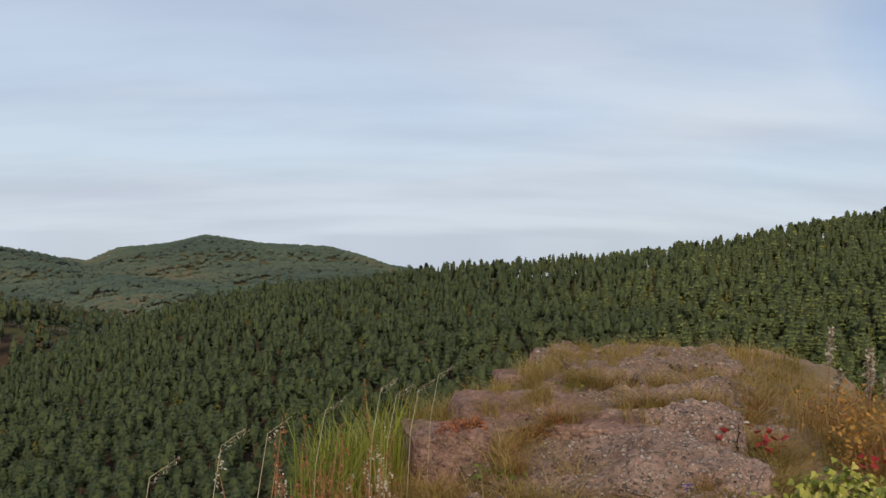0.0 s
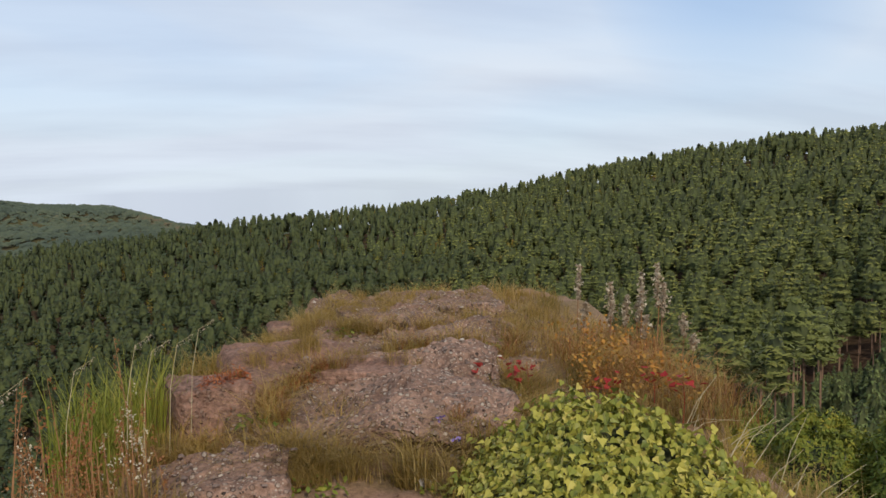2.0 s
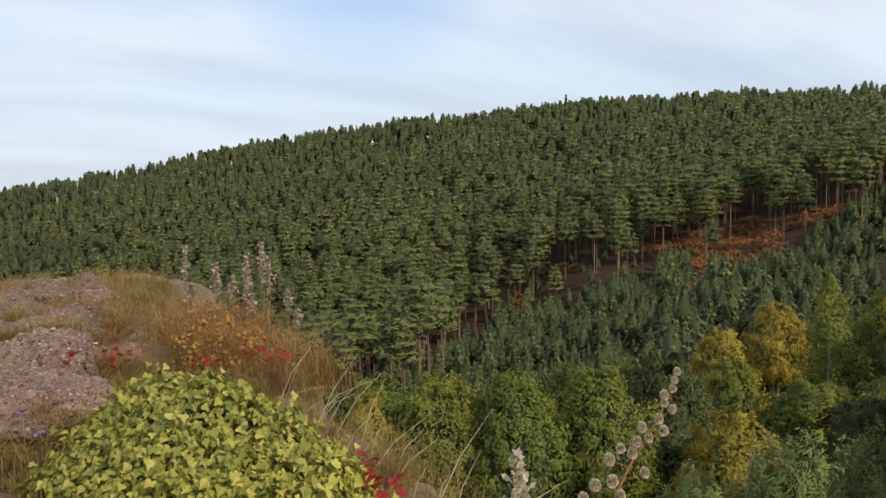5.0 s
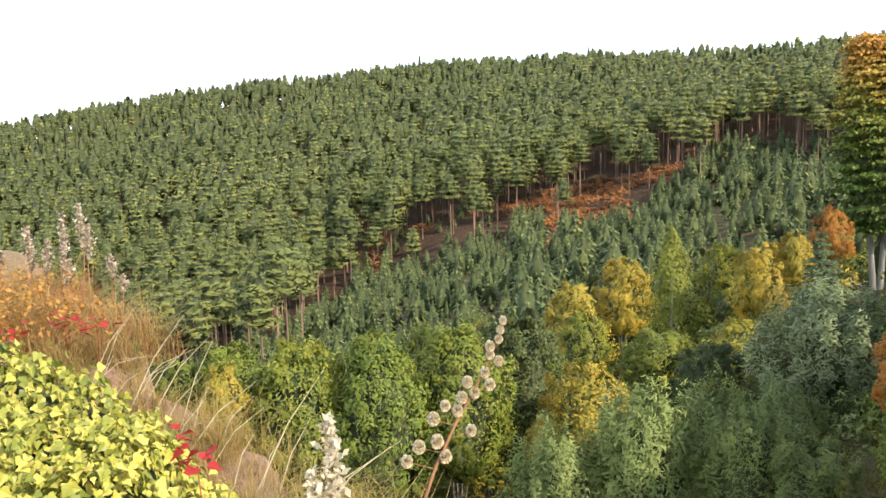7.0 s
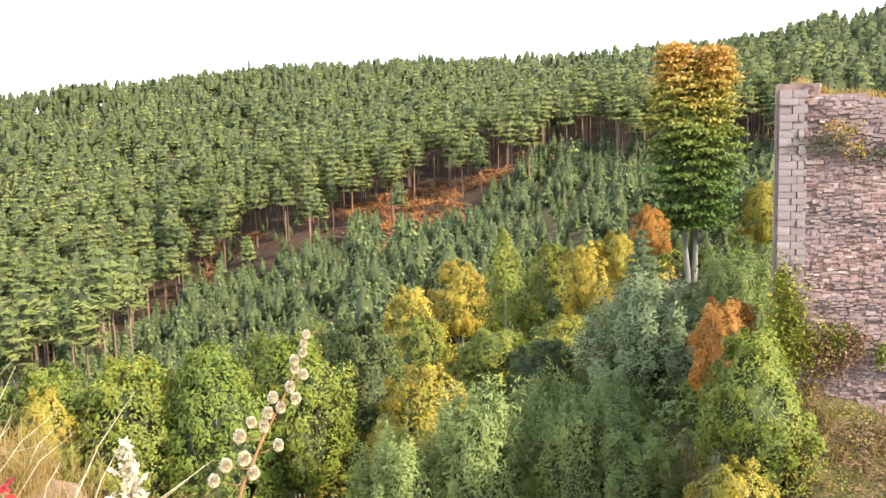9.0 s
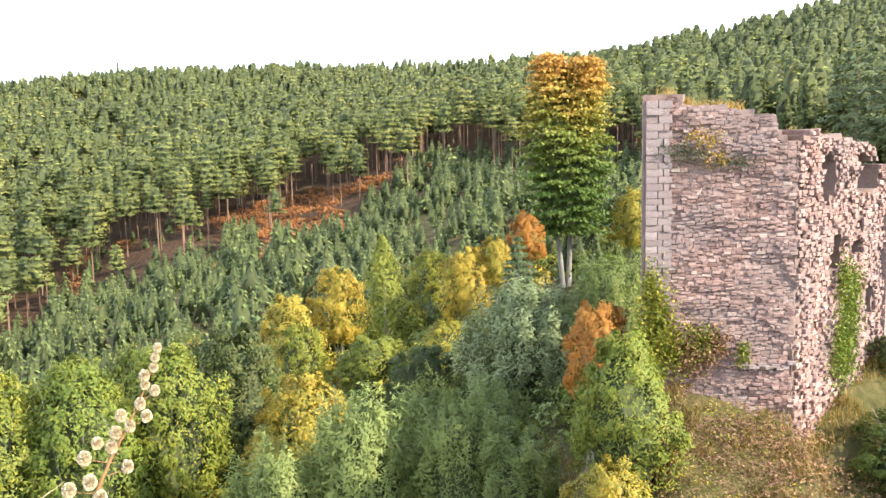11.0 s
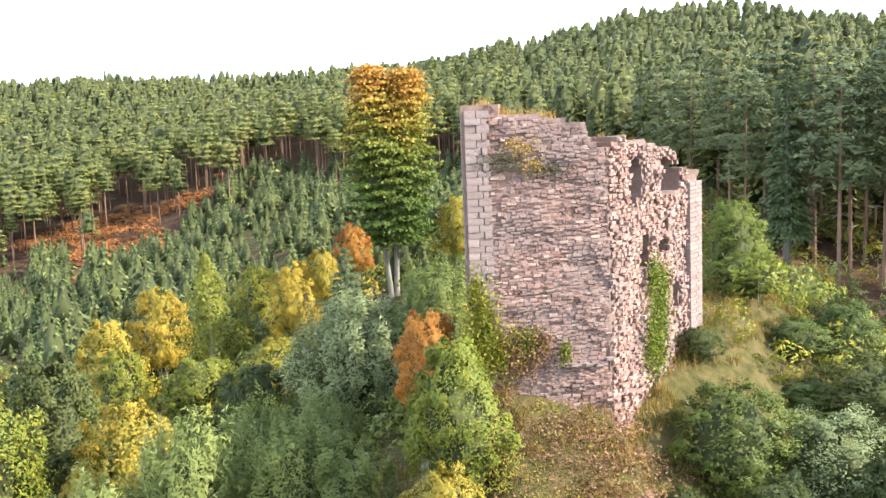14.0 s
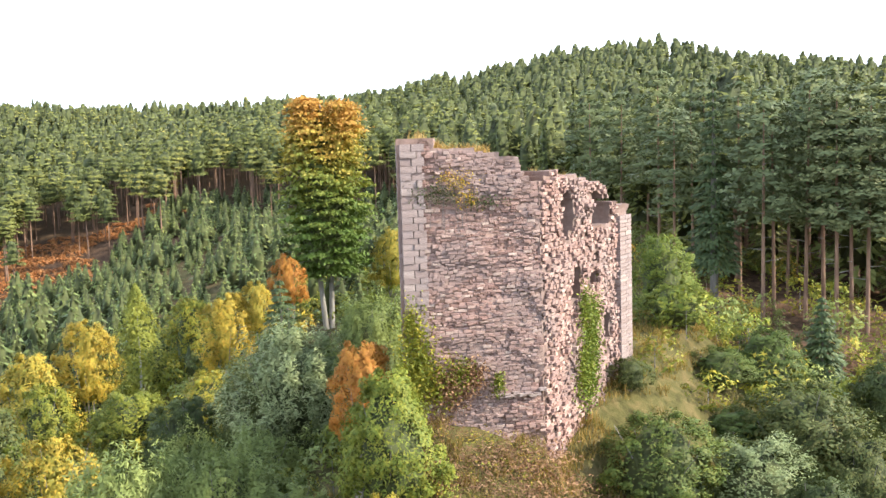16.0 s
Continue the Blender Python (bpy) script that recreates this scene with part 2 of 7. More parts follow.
# ---- the lie of the land ----
LAND_AZ = np.array([-180, -120, -60, -30, -15, 0, 15, 30, 38, 46, 54, 62, 70, 80, 90, 100, 115, 150, 180.0])
LAND_60 = np.array([-30, -34, -36, -37, -38, -36, -28, -21, -19.5, -18.5, -17.5, -15.5, -12.3, -11.2, -9.8, -10.8, -14, -24, -30.0])
LAND_165 = np.array([-45, -60, -62, -62, -60, -56, -48, -40, -33, -23.5, -19.5, -11.5, -7, -4, -2, -4, -10, -28, -45.0])
LAND_R = np.array([480, 490, 480, 450, 460, 470, 475, 470, 460, 450, 440, 425, 400, 330, 285, 275, 275, 360, 480.0])
CREST_AZ = np.array([-60, -35, -26, -20, -16.3, -9.7, -2.7, 4.3, 11.3, 17.9, 24, 33.5, 43.9, 53.6, 58.8, 64.4, 68, 74, 79, 81.7, 84.5, 91, 94.8, 102.4, 110, 130, 180.0])
CREST_EL = np.array([-12, -10.5, -7.6, -5.3, -4.07, -2.52, -1.75, -1.11, -0.37, 0.48, 1.68, 3.19, 3.92, 4.15, 4.05, 4.2, 4.38, 4.7, 5.75, 6.32, 7.0, 7.3, 6.56, 5.62, 4.6, 1, -3.0])
TREE_H = 11.2
HILL_AZ = np.array([-50, -36, -30, -25.5, -23.2, -20.8, -19.2, -16.4, -14.2, -11, -6.9, -5.1, -3, 0, 8, 20.0])
HILL_EL = np.array([-1.0, -0.9, -0.6, -0.95, -1.25, -1.5, -0.72, -0.45, 0.09, -0.38, -0.54, -0.95, -1.68, -2.1, -2.6, -3.0])


def soft_noise(x, y, s, seed=0.0):
    return (np.sin(x / s + 1.3 * seed) * np.cos(y / s * 1.17 - seed) + 0.5 * np.sin(x / s * 2.1 + y / s * 1.7 + seed * 2)
            + 0.3 * np.cos(x / s * 3.9 - y / s * 4.3 + seed))


def step(a, b, x):
    q = np.clip((x - a) / (b - a), 0, 1)
    return q * q * (3 - 2 * q)


def land(x, y):
    """Height of the ground."""
    x, y = np.asarray(x, float), np.asarray(y, float)
    r, az = np.hypot(x, y) + 1e-6, np.degrees(np.arctan2(x, y))
    z60, z165 = np.interp(az, LAND_AZ, LAND_60), np.interp(az, LAND_AZ, LAND_165)
    rr, ze = np.interp(az, LAND_AZ, LAND_R), np.interp(az, CREST_AZ, CREST_EL)
    zr = rr * np.tan(np.radians(ze)) - TREE_H
    z = np.where(r < 165, z60 + (z165 - z60) * np.clip((r - 60) / 105, 0, 1), z165 + (zr - z165) * np.clip((r - 165) / (rr - 165), 0, 1))
    back = zr - (r - rr) * 0.22
    plain = -85 - 0.05 * np.maximum(r - 1800, 0)
    z = np.where(r > rr, np.maximum(back, plain), z)
    # the spur under the ruin
    px, py = x - 27.0, y - 5.9
    k = np.clip((px * 18 - py * 5.5) / (18 * 18 + 5.5 * 5.5), 0, 1)
    d = np.hypot(px - 18 * k, py + 5.5 * k)
    z = z - 3.2 * (1 - step(36, 58, r)) * step(74, 84, az) * (1 - step(118, 140, az))
    spur = -11.2 - 0.95 * np.maximum(d - 2.5, 0) + 5.6 * np.minimum(k, 0.6)
    z = np.maximum(z, spur) + 0.25 * np.exp(-((z - spur) / 1.5) ** 2)
    # the littered mound against its front wall
    mu, mo = (x - 27.51) * 0.438 - (y - 7.05) * 0.899, -(x - 27.51) * 0.899 - (y - 7.05) * 0.438
    knoll = -7.6 - 0.34 * np.clip(mu, 0, 4.7) - 0.78 * np.maximum(mo - 0.1, 0) - 2.4 * np.maximum(0.4 - mu, 0) - 2.4 * np.maximum(mu - 4.7, 0) - 3.0 * np.maximum(-mo - 1.0, 0)
    z = np.maximum(z, knoll)
    near = 1 - step(420, 560, r)
    z = z + near * (0.35 * soft_noise(x, y, 6.0, 2.0) * step(20, 60, r) + 0.12 * soft_noise(x, y, 1.7, 4.0)) + 1.2 * soft_noise(x, y, 45.0, 1.0) * step(150, 400, r)
    # far hills
    he = np.interp(az, HILL_AZ, HILL_EL)
    crest = 1800 * np.tan(np.radians(he)) - 8
    fold = 14 * soft_noise(x, y, 130.0, 3.0) * step(700, 1100, r) * (1 - step(1500, 1750, r))
    far = -88 + (crest + 88) * step(950, 1800, r) + fold
    far = np.where(r > 1800, crest - 0.05 * (r - 1800), far)
    mid = plain + 31 * np.exp(-((az + 28) / 9) ** 2) * step(420, 600, r) * (1 - step(620, 900, r))
    return np.where(r > rr, np.maximum(np.maximum(z, mid), np.where(r > 900, far, -1000)), z)


def build_ground():
    az = np.radians(np.concatenate([np.arange(-180, -40, 4.0), np.arange(-40, 125, 1.25), np.arange(125, 180, 4.0)]))
    r = np.concatenate([[0.02, 3.0], np.geomspace(8, 70, 60), np.geomspace(72, 560, 80), np.geomspace(585, 4600, 44)])
    A, R = np.meshgrid(az, r)
    X, Y = R * np.sin(A), R * np.cos(A)
    Z = land(X, Y)
    Z[1] = Z[2]
    Z[0] = Z[2].mean()
    n, m = A.shape
    v = np.stack([X, Y, Z], -1).reshape(-1, 3)
    i, j = np.meshgrid(np.arange(n - 1), np.arange(m), indexing="ij")
    j2 = (j + 1) % m
    f = np.stack([i * m + j, (i + 1) * m + j, (i + 1) * m + j2, i * m + j2], -1).reshape(-1, 4)[:, ::-1]
    azd = np.degrees(A)
    meadow = np.where((R < 150) & (azd > 30), 0.35, 0.0) + np.where((R < 62) & (azd > 30), 0.15, 0.0) + np.where((R > 560), 0.4, 0.0)
    meadow = np.where((R < 560) & (R > np.interp(azd, [-180, 30, 46, 54, 62, 72], [120, 175, 196, 206, 212, 170])) & (azd < 78), -0.35, meadow)
    meadow = np.where((azd > 92) & (R > 52) & (R < 400), 0.0, meadow)
    me = mesh_from("ground", v, f, GROUND, smooth=True, tint=meadow.ravel(), attr="meadow")
    tagged(new("ground", me), "wooded valley ground with leaf litter and rough grass", "ground", kind="structure")


build_ground()


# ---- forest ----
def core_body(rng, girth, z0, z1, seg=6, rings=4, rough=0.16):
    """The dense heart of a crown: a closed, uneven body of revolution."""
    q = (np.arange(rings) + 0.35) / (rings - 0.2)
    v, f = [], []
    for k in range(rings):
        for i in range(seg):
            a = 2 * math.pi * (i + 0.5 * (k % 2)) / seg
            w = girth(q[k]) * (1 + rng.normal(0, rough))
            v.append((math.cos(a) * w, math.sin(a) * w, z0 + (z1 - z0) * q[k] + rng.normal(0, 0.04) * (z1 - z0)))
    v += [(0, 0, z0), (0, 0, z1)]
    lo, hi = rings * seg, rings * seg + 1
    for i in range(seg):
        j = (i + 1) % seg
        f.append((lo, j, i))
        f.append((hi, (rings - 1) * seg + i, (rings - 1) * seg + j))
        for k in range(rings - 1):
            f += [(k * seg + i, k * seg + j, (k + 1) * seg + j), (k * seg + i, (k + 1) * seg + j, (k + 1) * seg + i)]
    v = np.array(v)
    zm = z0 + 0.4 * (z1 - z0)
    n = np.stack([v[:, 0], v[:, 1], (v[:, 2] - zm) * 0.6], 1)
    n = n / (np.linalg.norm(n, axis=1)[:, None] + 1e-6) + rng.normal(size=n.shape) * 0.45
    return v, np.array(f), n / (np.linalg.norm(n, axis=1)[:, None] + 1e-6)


def pine_template(rng, leaves, h=16.0, quad=False, crown0=0.50, wide=2.2, size=0.5, sides=3, gap=0.95, peak=False, fat=1.0, seg=6, rings=4, heart=0.74):
    """Scots pine: bare trunk, a domed crown of level needle boughs in storeys over a dense heart."""
    lean = rng.normal(0, 0.012, 2)
    z0, z1 = h * crown0, h * 0.97
    nl = max(4, int((z1 - z0) / gap))
    ph = rng.uniform(0, 6.28, 3)

    def girth(q):
        return wide * ((1.03 - q) ** 0.75 if peak else np.sqrt(np.clip(1 - (1.22 * q - 0.24) ** 2, 0.02, 1)))

    ql = (np.arange(nl) + rng.uniform(0.2, 0.8, nl)) / nl
    wl = girth(ql) * rng.uniform(0.82, 1.14, nl)
    pick = rng.choice(nl, leaves, p=wl ** 1.2 / np.sum(wl ** 1.2))
    boughs = 5 + rng.integers(0, 4, nl)
    turn = rng.uniform(0, 6.28, nl)
    b = rng.integers(0, 99, leaves) % boughs[pick]
    a = turn[pick] + (b + rng.normal(0, 0.2, leaves)) / boughs[pick] * 6.283
    rad = wl[pick] * rng.uniform(0.62, 1.08, leaves) * (0.86 + 0.16 * np.sin(b * 2.7 + pick * 1.9)) * (1 + 0.12 * np.sin(2 * a + ph[0]))
    z = z0 + (z1 - z0) * ql[pick] - 0.22 * (rad - 0.5 * wide) + rng.normal(0, 0.13, leaves)
    d = np.stack([np.cos(a), np.sin(a), np.zeros(leaves)], 1)
    c = d * rad[:, None]
    c[:, 2] = z
    nor = d * 0.55 + np.array([0, 0, 0.85]) + rng.normal(size=(leaves, 3)) * 0.33
    nor /= np.linalg.norm(nor, axis=1)[:, None]
    t = np.stack([-np.sin(a), np.cos(a), np.zeros(leaves)], 1) + rng.normal(size=(leaves, 3)) * [0.6, 0.6, 0.25]
    t -= nor * np.sum(t * nor, axis=1)[:, None]
    t /= np.linalg.norm(t, axis=1)[:, None]
    b = np.cross(nor, t)
    s = (size * rng.uniform(0.6, 1.35, leaves))[:, None]
    body = np.stack([c[:, 0] / wide, c[:, 1] / wide, (c[:, 2] - z0 - 0.35 * (z1 - z0)) / (0.7 * (z1 - z0))], 1)
    body /= np.linalg.norm(body, axis=1)[:, None] + 1e-6
    nt = body * 0.45 + nor * 0.6
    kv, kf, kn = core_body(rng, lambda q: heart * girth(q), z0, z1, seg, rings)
    if quad:
        v = np.stack([c - t * s, c - b * s * 0.4, c + t * s, c + b * s * 0.4], 1).reshape(-1, 3)
        f = np.arange(len(v)).reshape(-1, 4)
        nn = np.repeat(nt, 4, axis=0)
        kf = np.concatenate([kf, kf[:, :1]], 1)[:0]
        kv, kn = kv[:0], kn[:0]
    else:
        v = np.stack([c - t * s - b * s * 0.16 * fat, c + t * s - b * s * 0.2 * fat, c + t * s * 0.15 + b * s * 0.36 * fat], 1).reshape(-1, 3)
        f = np.arange(len(v)).reshape(-1, 3)
        nn = np.repeat(nt, 3, axis=0)
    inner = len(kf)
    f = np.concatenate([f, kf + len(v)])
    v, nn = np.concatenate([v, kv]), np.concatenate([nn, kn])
    v[:, :2] += lean * v[:, 2:3]
    tv, tf = cone_tube([(0, 0, -1), (lean[0] * h * 0.4, lean[1] * h * 0.4, h * 0.4), (lean[0] * h, lean[1] * h, h * 0.9)], [0.15, 0.11, 0.03], sides)
    return (v, f, nn, inner), (tv, tf)


def spruce_template(rng, leaves, h=5.0, wide=1.3, size=0.4, quad=False, base=0.03, trunk=True, droop=0.35, storeys=14, heart=0.62, seg=6, rings=4):
    """Spruce: whorls of drooping boughs on a cone over a dense heart."""
    q = rng.uniform(0, 1, leaves) ** 1.25
    q = (np.floor(q * storeys) + rng.uniform(0, 0.45, leaves)) / storeys
    a = rng.uniform(0, 2 * math.pi, leaves)
    ragged = 1 + 0.22 * np.sin(np.floor(q * storeys) * 2.3 + np.round(a * 1.4) * 1.7)
    rad = wide * (1 - q) ** 0.85 * rng.uniform(0.45, 1.05, leaves) * ragged + 0.04
    z = h * (base + (1.0 - base) * q)
    c = np.stack([np.cos(a) * rad, np.sin(a) * rad, z - rad * droop], 1)
    d = np.stack([np.cos(a), np.sin(a), np.full(leaves, -0.5)], 1)
    sd = np.stack([-np.sin(a), np.cos(a), rng.normal(0, 0.35, leaves)], 1)
    s = (size * (0.55 + 0.6 * (1 - q)) * rng.uniform(0.7, 1.3, leaves))[:, None]
    if quad:
        v = np.stack([c - d * s, c - sd * s * 0.42, c + d * s, c + sd * s * 0.42], 1)[:, ::-1][:, [0, 3, 2, 1]]
        f = np.arange(4 * leaves).reshape(-1, 4)
    else:
        v = np.stack([c - d * s * 0.7 + sd * s * 0.42, c + d * s, c - d * s * 0.7 - sd * s * 0.42], 1)
        f = np.arange(3 * leaves).reshape(-1, 3)[:, ::-1]
    nn = np.repeat(np.stack([np.cos(a), np.sin(a), np.full(leaves, 0.55)], 1) + rng.normal(size=(leaves, 3)) * 0.3, 4 if quad else 3, axis=0)
    v = v.reshape(-1, 3)
    inner = 0
    if not quad:
        kv, kf, kn = core_body(rng, lambda p: heart * wide * (1.02 - p) ** 0.85, h * base, h * 0.97, seg, rings, 0.12)
        inner = len(kf)
        f, v, nn = np.concatenate([f, kf + len(v)]), np.concatenate([v, kv]), np.concatenate([nn, kn])
    tv, tf = cone_tube([(0, 0, -1), (0, 0, h * 0.5), (0, 0, h * 0.98)], [0.035 * h ** 0.8, 0.022 * h ** 0.8, 0.01], 5)
    return (v, f, nn, inner), (tv, tf)


def round_template(rng, leaves, h=12.0, wide=4.0, size=0.5, quad=False, base=0.25, lobes=14):
    """Broadleaf: lobes of leaves round a short trunk."""
    cs, ns = [], []
    for i in range(lobes):
        q = (i + 0.5) / lobes
        zz = h * (base + (0.95 - base) * q)
        w = wide * math.sqrt(max(0.05, 1 - (2 * q - 0.85) ** 2 * 0.75))
        a = i * 2.4 + rng.uniform(-0.4, 0.4)
        c = np.array([math.cos(a) * w * 0.55, math.sin(a) * w * 0.55, zz])
        n = leaves // lobes
        p = rng.normal(size=(n, 3))
        p /= np.linalg.norm(p, axis=1)[:, None]
        ns.append(p + np.array([math.cos(a), math.sin(a), q]) * 0.5)
        p = p * rng.uniform(0.55, 1.0, (n, 1)) ** 0.5 * np.array([w * 0.52, w * 0.52, h * 0.13])
        cs.append(c + p)
    c = np.concatenate(cs)
    v, f = cards(rng, c, size, up=0.25, aspect=0.7, quad=quad, toward=np.concatenate(ns), loose=1.0)
    tv, tf = cone_tube([(0, 0, -1), (0.1, 0, h * 0.4), (0, 0.1, h * 0.85)], [0.03 * h ** 0.9, 0.02 * h ** 0.9, 0.02], 5)
    return (v, f), (tv, tf)


def plant_many(name, templates, places, scales, turns, tints, mat, bark, label, category, trunks=True):
    """Many trees joined into one object."""
    V, F, M, Tn, Nn, n = [], [], [], [], [], 0
    lit = len(templates[0][0]) >= 3
    pick = np.arange(len(places)) % len(templates)
    for k, (leafy, (tv, tf)) in enumerate(templates):
        v, f = leafy[0], leafy[1]
        sel = np.where(pick == k)[0]
        if not len(sel):
            continue
        nn = leafy[2] if lit else None
        mi = np.zeros(len(f))
        # the heart takes the dark material that paints shade between the boughs
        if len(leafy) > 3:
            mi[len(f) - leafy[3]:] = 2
        if trunks:
            tri = np.concatenate([tf[:, [0, 1, 2]], tf[:, [0, 2, 3]]])
            vv, ff = np.concatenate([v, tv]), np.concatenate([f, tri + len(v)])
            mi = np.r_[mi, np.ones(len(tri))]
            if lit:
                nn = np.concatenate([nn, tv * [3, 3, 0] + [1e-4, 0, 0]])
        else:
            vv, ff = v, f
        c, s = np.cos(turns[sel])[:, None], np.sin(turns[sel])[:, None]
        sc = scales[sel]
        x = (vv[None, :, 0] * c - vv[None, :, 1] * s) * sc[:, :1] + places[sel, 0:1]
        y = (vv[None, :, 0] * s + vv[None, :, 1] * c) * sc[:, :1] + places[sel, 1:2]
        z = vv[None, :, 2] * sc[:, 1:2] + places[sel, 2:3]
        V.append(np.stack([x, y, z], -1).reshape(-1, 3))
        if lit:
            Nn.append(np.stack([nn[None, :, 0] * c - nn[None, :, 1] * s, nn[None, :, 0] * s + nn[None, :, 1] * c, np.broadcast_to(nn[None, :, 2], x.shape)], -1).reshape(-1, 3))
        F.append((ff[None] + (np.arange(len(sel)) * len(vv))[:, None, None]).reshape(-1, ff.shape[1]) + n)
        M.append(np.tile(mi, len(sel)))
        Tn.append(np.repeat(tints[sel], len(vv)))
        n += len(sel) * len(vv)
    normals = None
    if lit:
        normals = np.concatenate(Nn)
        normals /= np.linalg.norm(normals, axis=1)[:, None] + 1e-9
    me = mesh_from(name, np.concatenate(V), np.concatenate(F), [mat, bark, SHADE_HEART], np.concatenate(M), tint=np.concatenate(Tn), normals=normals)
    return tagged(new(name, me), label, category, kind="stuff")


def scatter(rng, az0, az1, r0, r1, gap, keep=None):
    """Jittered places on the plan between two bearings and two distances."""
    x = np.arange(-r1, r1, gap)
    X, Y = np.meshgrid(x, x)
    X, Y = (X + rng.uniform(-0.6, 0.6, X.shape) * gap).ravel(), (Y + rng.uniform(-0.6, 0.6, Y.shape) * gap).ravel()
    r, az = np.hypot(X, Y), np.degrees(np.arctan2(X, Y))
    ok = (az > az0) & (az < az1) & (r > r0) & (r < r1)
    X, Y, r, az = X[ok], Y[ok], r[ok], az[ok]
    if keep is not None:
        ok = keep(az, r)
        X, Y = X[ok], Y[ok]
    return np.stack([X, Y, land(X, Y)], 1)


def edge_r(az):
    """Where the old pine wood begins."""
    return np.interp(az, [-40, 0, 22, 28, 32, 36.6, 41.4, 48.5, 57, 62, 67.6, 76], [120, 125, 135, 160, 162, 166, 178, 180, 190, 198, 178, 140])


def grow(rng, p, lo, hi):
    n = len(p)
    s = rng.uniform(lo, hi, n)
    return np.stack([s * rng.uniform(0.85, 1.15, n), s], 1), rng.uniform(0, 6.28, n), rng.uniform(0, 1, n)


def build_forest():
    rng = np.random.default_rng(5)
    crest = lambda az: np.interp(az, LAND_AZ, LAND_R)
    bearing = lambda p: np.degrees(np.arctan2(p[:, 0], p[:, 1]))
    # opposite slope
    ragged = lambda az: edge_r(az) + 2 + 9 * np.sin(az * 1.3) + 7 * np.sin(az * 3.7 + 1) + 4 * np.sin(az * 9.1)
    p = scatter(rng, -33, 78, 72, 530, 3.75, lambda az, r: ((r > ragged(az) - 26) | ((az > 20) & (az < 37))) & (r < crest(az) + 22))
    pr, pa = np.hypot(p[:, 0], p[:, 1]), bearing(p)
    keep = (pr > ragged(pa)) | ((pr < ragged(pa) - 3) & (rng.uniform(size=len(p)) < 0.17)) | ((pa < 30) & (pr > edge_r(pa) - 12)) | ((pa > 20) & (pa < 36.5) & (pr > 80) & (rng.uniform(size=len(p)) < 0.30))
    keep &= ~((pr < ragged(pa) + 14) & (pa > 34) & (rng.uniform(size=len(p)) < 0.25))
    keep &= rng.uniform(size=len(p)) > np.interp(pr, [150, 300, 420], [0.0, 0.12, 0.30])
    p, pr, pa = p[keep], pr[keep], pa[keep]
    zone = np.where(pr < ragged(pa) + 24, 0, np.where(pr < 235, 1, np.where(pr < 330, 2, 3)))
    zone = np.where((pa < 14) & (zone == 0), 1, zone)
    larch = np.abs(pr - np.interp(pa, [14, 22, 28, 34, 42], [395, 392, 404, 404, 410])) < np.interp(pa, [14, 20, 36, 42], [0, 15, 12, 0])
    draw = rng.uniform(size=len(p))
    larch &= rng.uniform(size=len(p)) < 0.65
    special = draw < 0.012 + 0.05 * (soft_noise(p[:, 0], p[:, 1], 30.0, 7.0) > 1.1) + 0.07 * ((pa < 22) & (pr > 230))
    woods = [("pine_wood_edge", "tall pines with bare reddish trunks above the clearing", True,
              [pine_template(rng, 620, size=0.34, wide=2.1 + 0.12 * i, crown0=0.50 + 0.035 * i, sides=5, fat=1.15, seg=7, rings=5, heart=0.45) for i in range(6)]),
             ("pine_wood", "dense domed pine crowns on the lower hillside", True,
              [pine_template(rng, 205, size=0.48, wide=2.3 + 0.12 * i, crown0=0.46 + 0.03 * i, fat=1.3, heart=0.55) for i in range(6)]),
             ("far_pine_wood", "dense dark green pine wood up to the hill's crest", False,
              [pine_template(rng, 88, size=0.64, heart=0.6, wide=2.3 + 0.12 * i, crown0=0.40 + 0.03 * i, gap=1.2, fat=1.6, peak=i == 5) for i in range(6)]),
             ("ridge_wood", "dark pine and spruce wood along the ridge", False,
              [pine_template(rng, 46, size=0.82, wide=2.2 + 0.12 * i, crown0=0.25 + 0.03 * i, gap=1.5, peak=i % 3 == 1, fat=1.6, seg=5, rings=3, heart=0.6) for i in range(6)])]
    for k, (name, label, trunks, tp) in enumerate(woods):
        q = p[~special & (zone == k) & ~larch]
        s, a, t = grow(rng, q, *((0.60, 0.95), (0.50, 0.92), (0.52, 0.88), (0.58, 0.82))[k])
        s[:, 0] *= 1.22
        s *= np.interp(bearing(q), [10, 32], [0.90, 1.0])[:, None]
        # below bearing 16 the tint drops, shade put into the needle colour
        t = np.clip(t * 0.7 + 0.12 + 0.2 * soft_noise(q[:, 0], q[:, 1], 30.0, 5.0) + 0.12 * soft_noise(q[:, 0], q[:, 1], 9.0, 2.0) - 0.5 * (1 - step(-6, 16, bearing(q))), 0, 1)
        # bearings under about 11 get the shade-coloured needles
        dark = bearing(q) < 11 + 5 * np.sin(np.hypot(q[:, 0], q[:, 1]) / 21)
        plant_many(name, tp, q[~dark], s[~dark], a[~dark], t[~dark], PINE, BARK_PINE, label, "forest", trunks=trunks)
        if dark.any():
            plant_many(name, tp, q[dark], s[dark], a[dark], t[dark] + 0.3, SHADED_PINE, BARK_PINE, "spruce and pine wood on the ridge, needles darkened as shade", "forest", trunks=trunks)
    q = p[larch & ~special]
    s, a, t = grow(rng, q, 0.5, 0.75)
    plant_many("larch_wood", [pine_template(rng, 70, size=0.6, wide=2.0, crown0=0.2, gap=1.1, peak=True, fat=1.5) for _ in range(4)], q, s, a, t, LARCH, BARK_PINE, "band of yellowing larches across the pine hillside", "forest", trunks=False)
    tr = [round_template(rng, 130, size=0.7) for _ in range(4)]
    q = p[special]
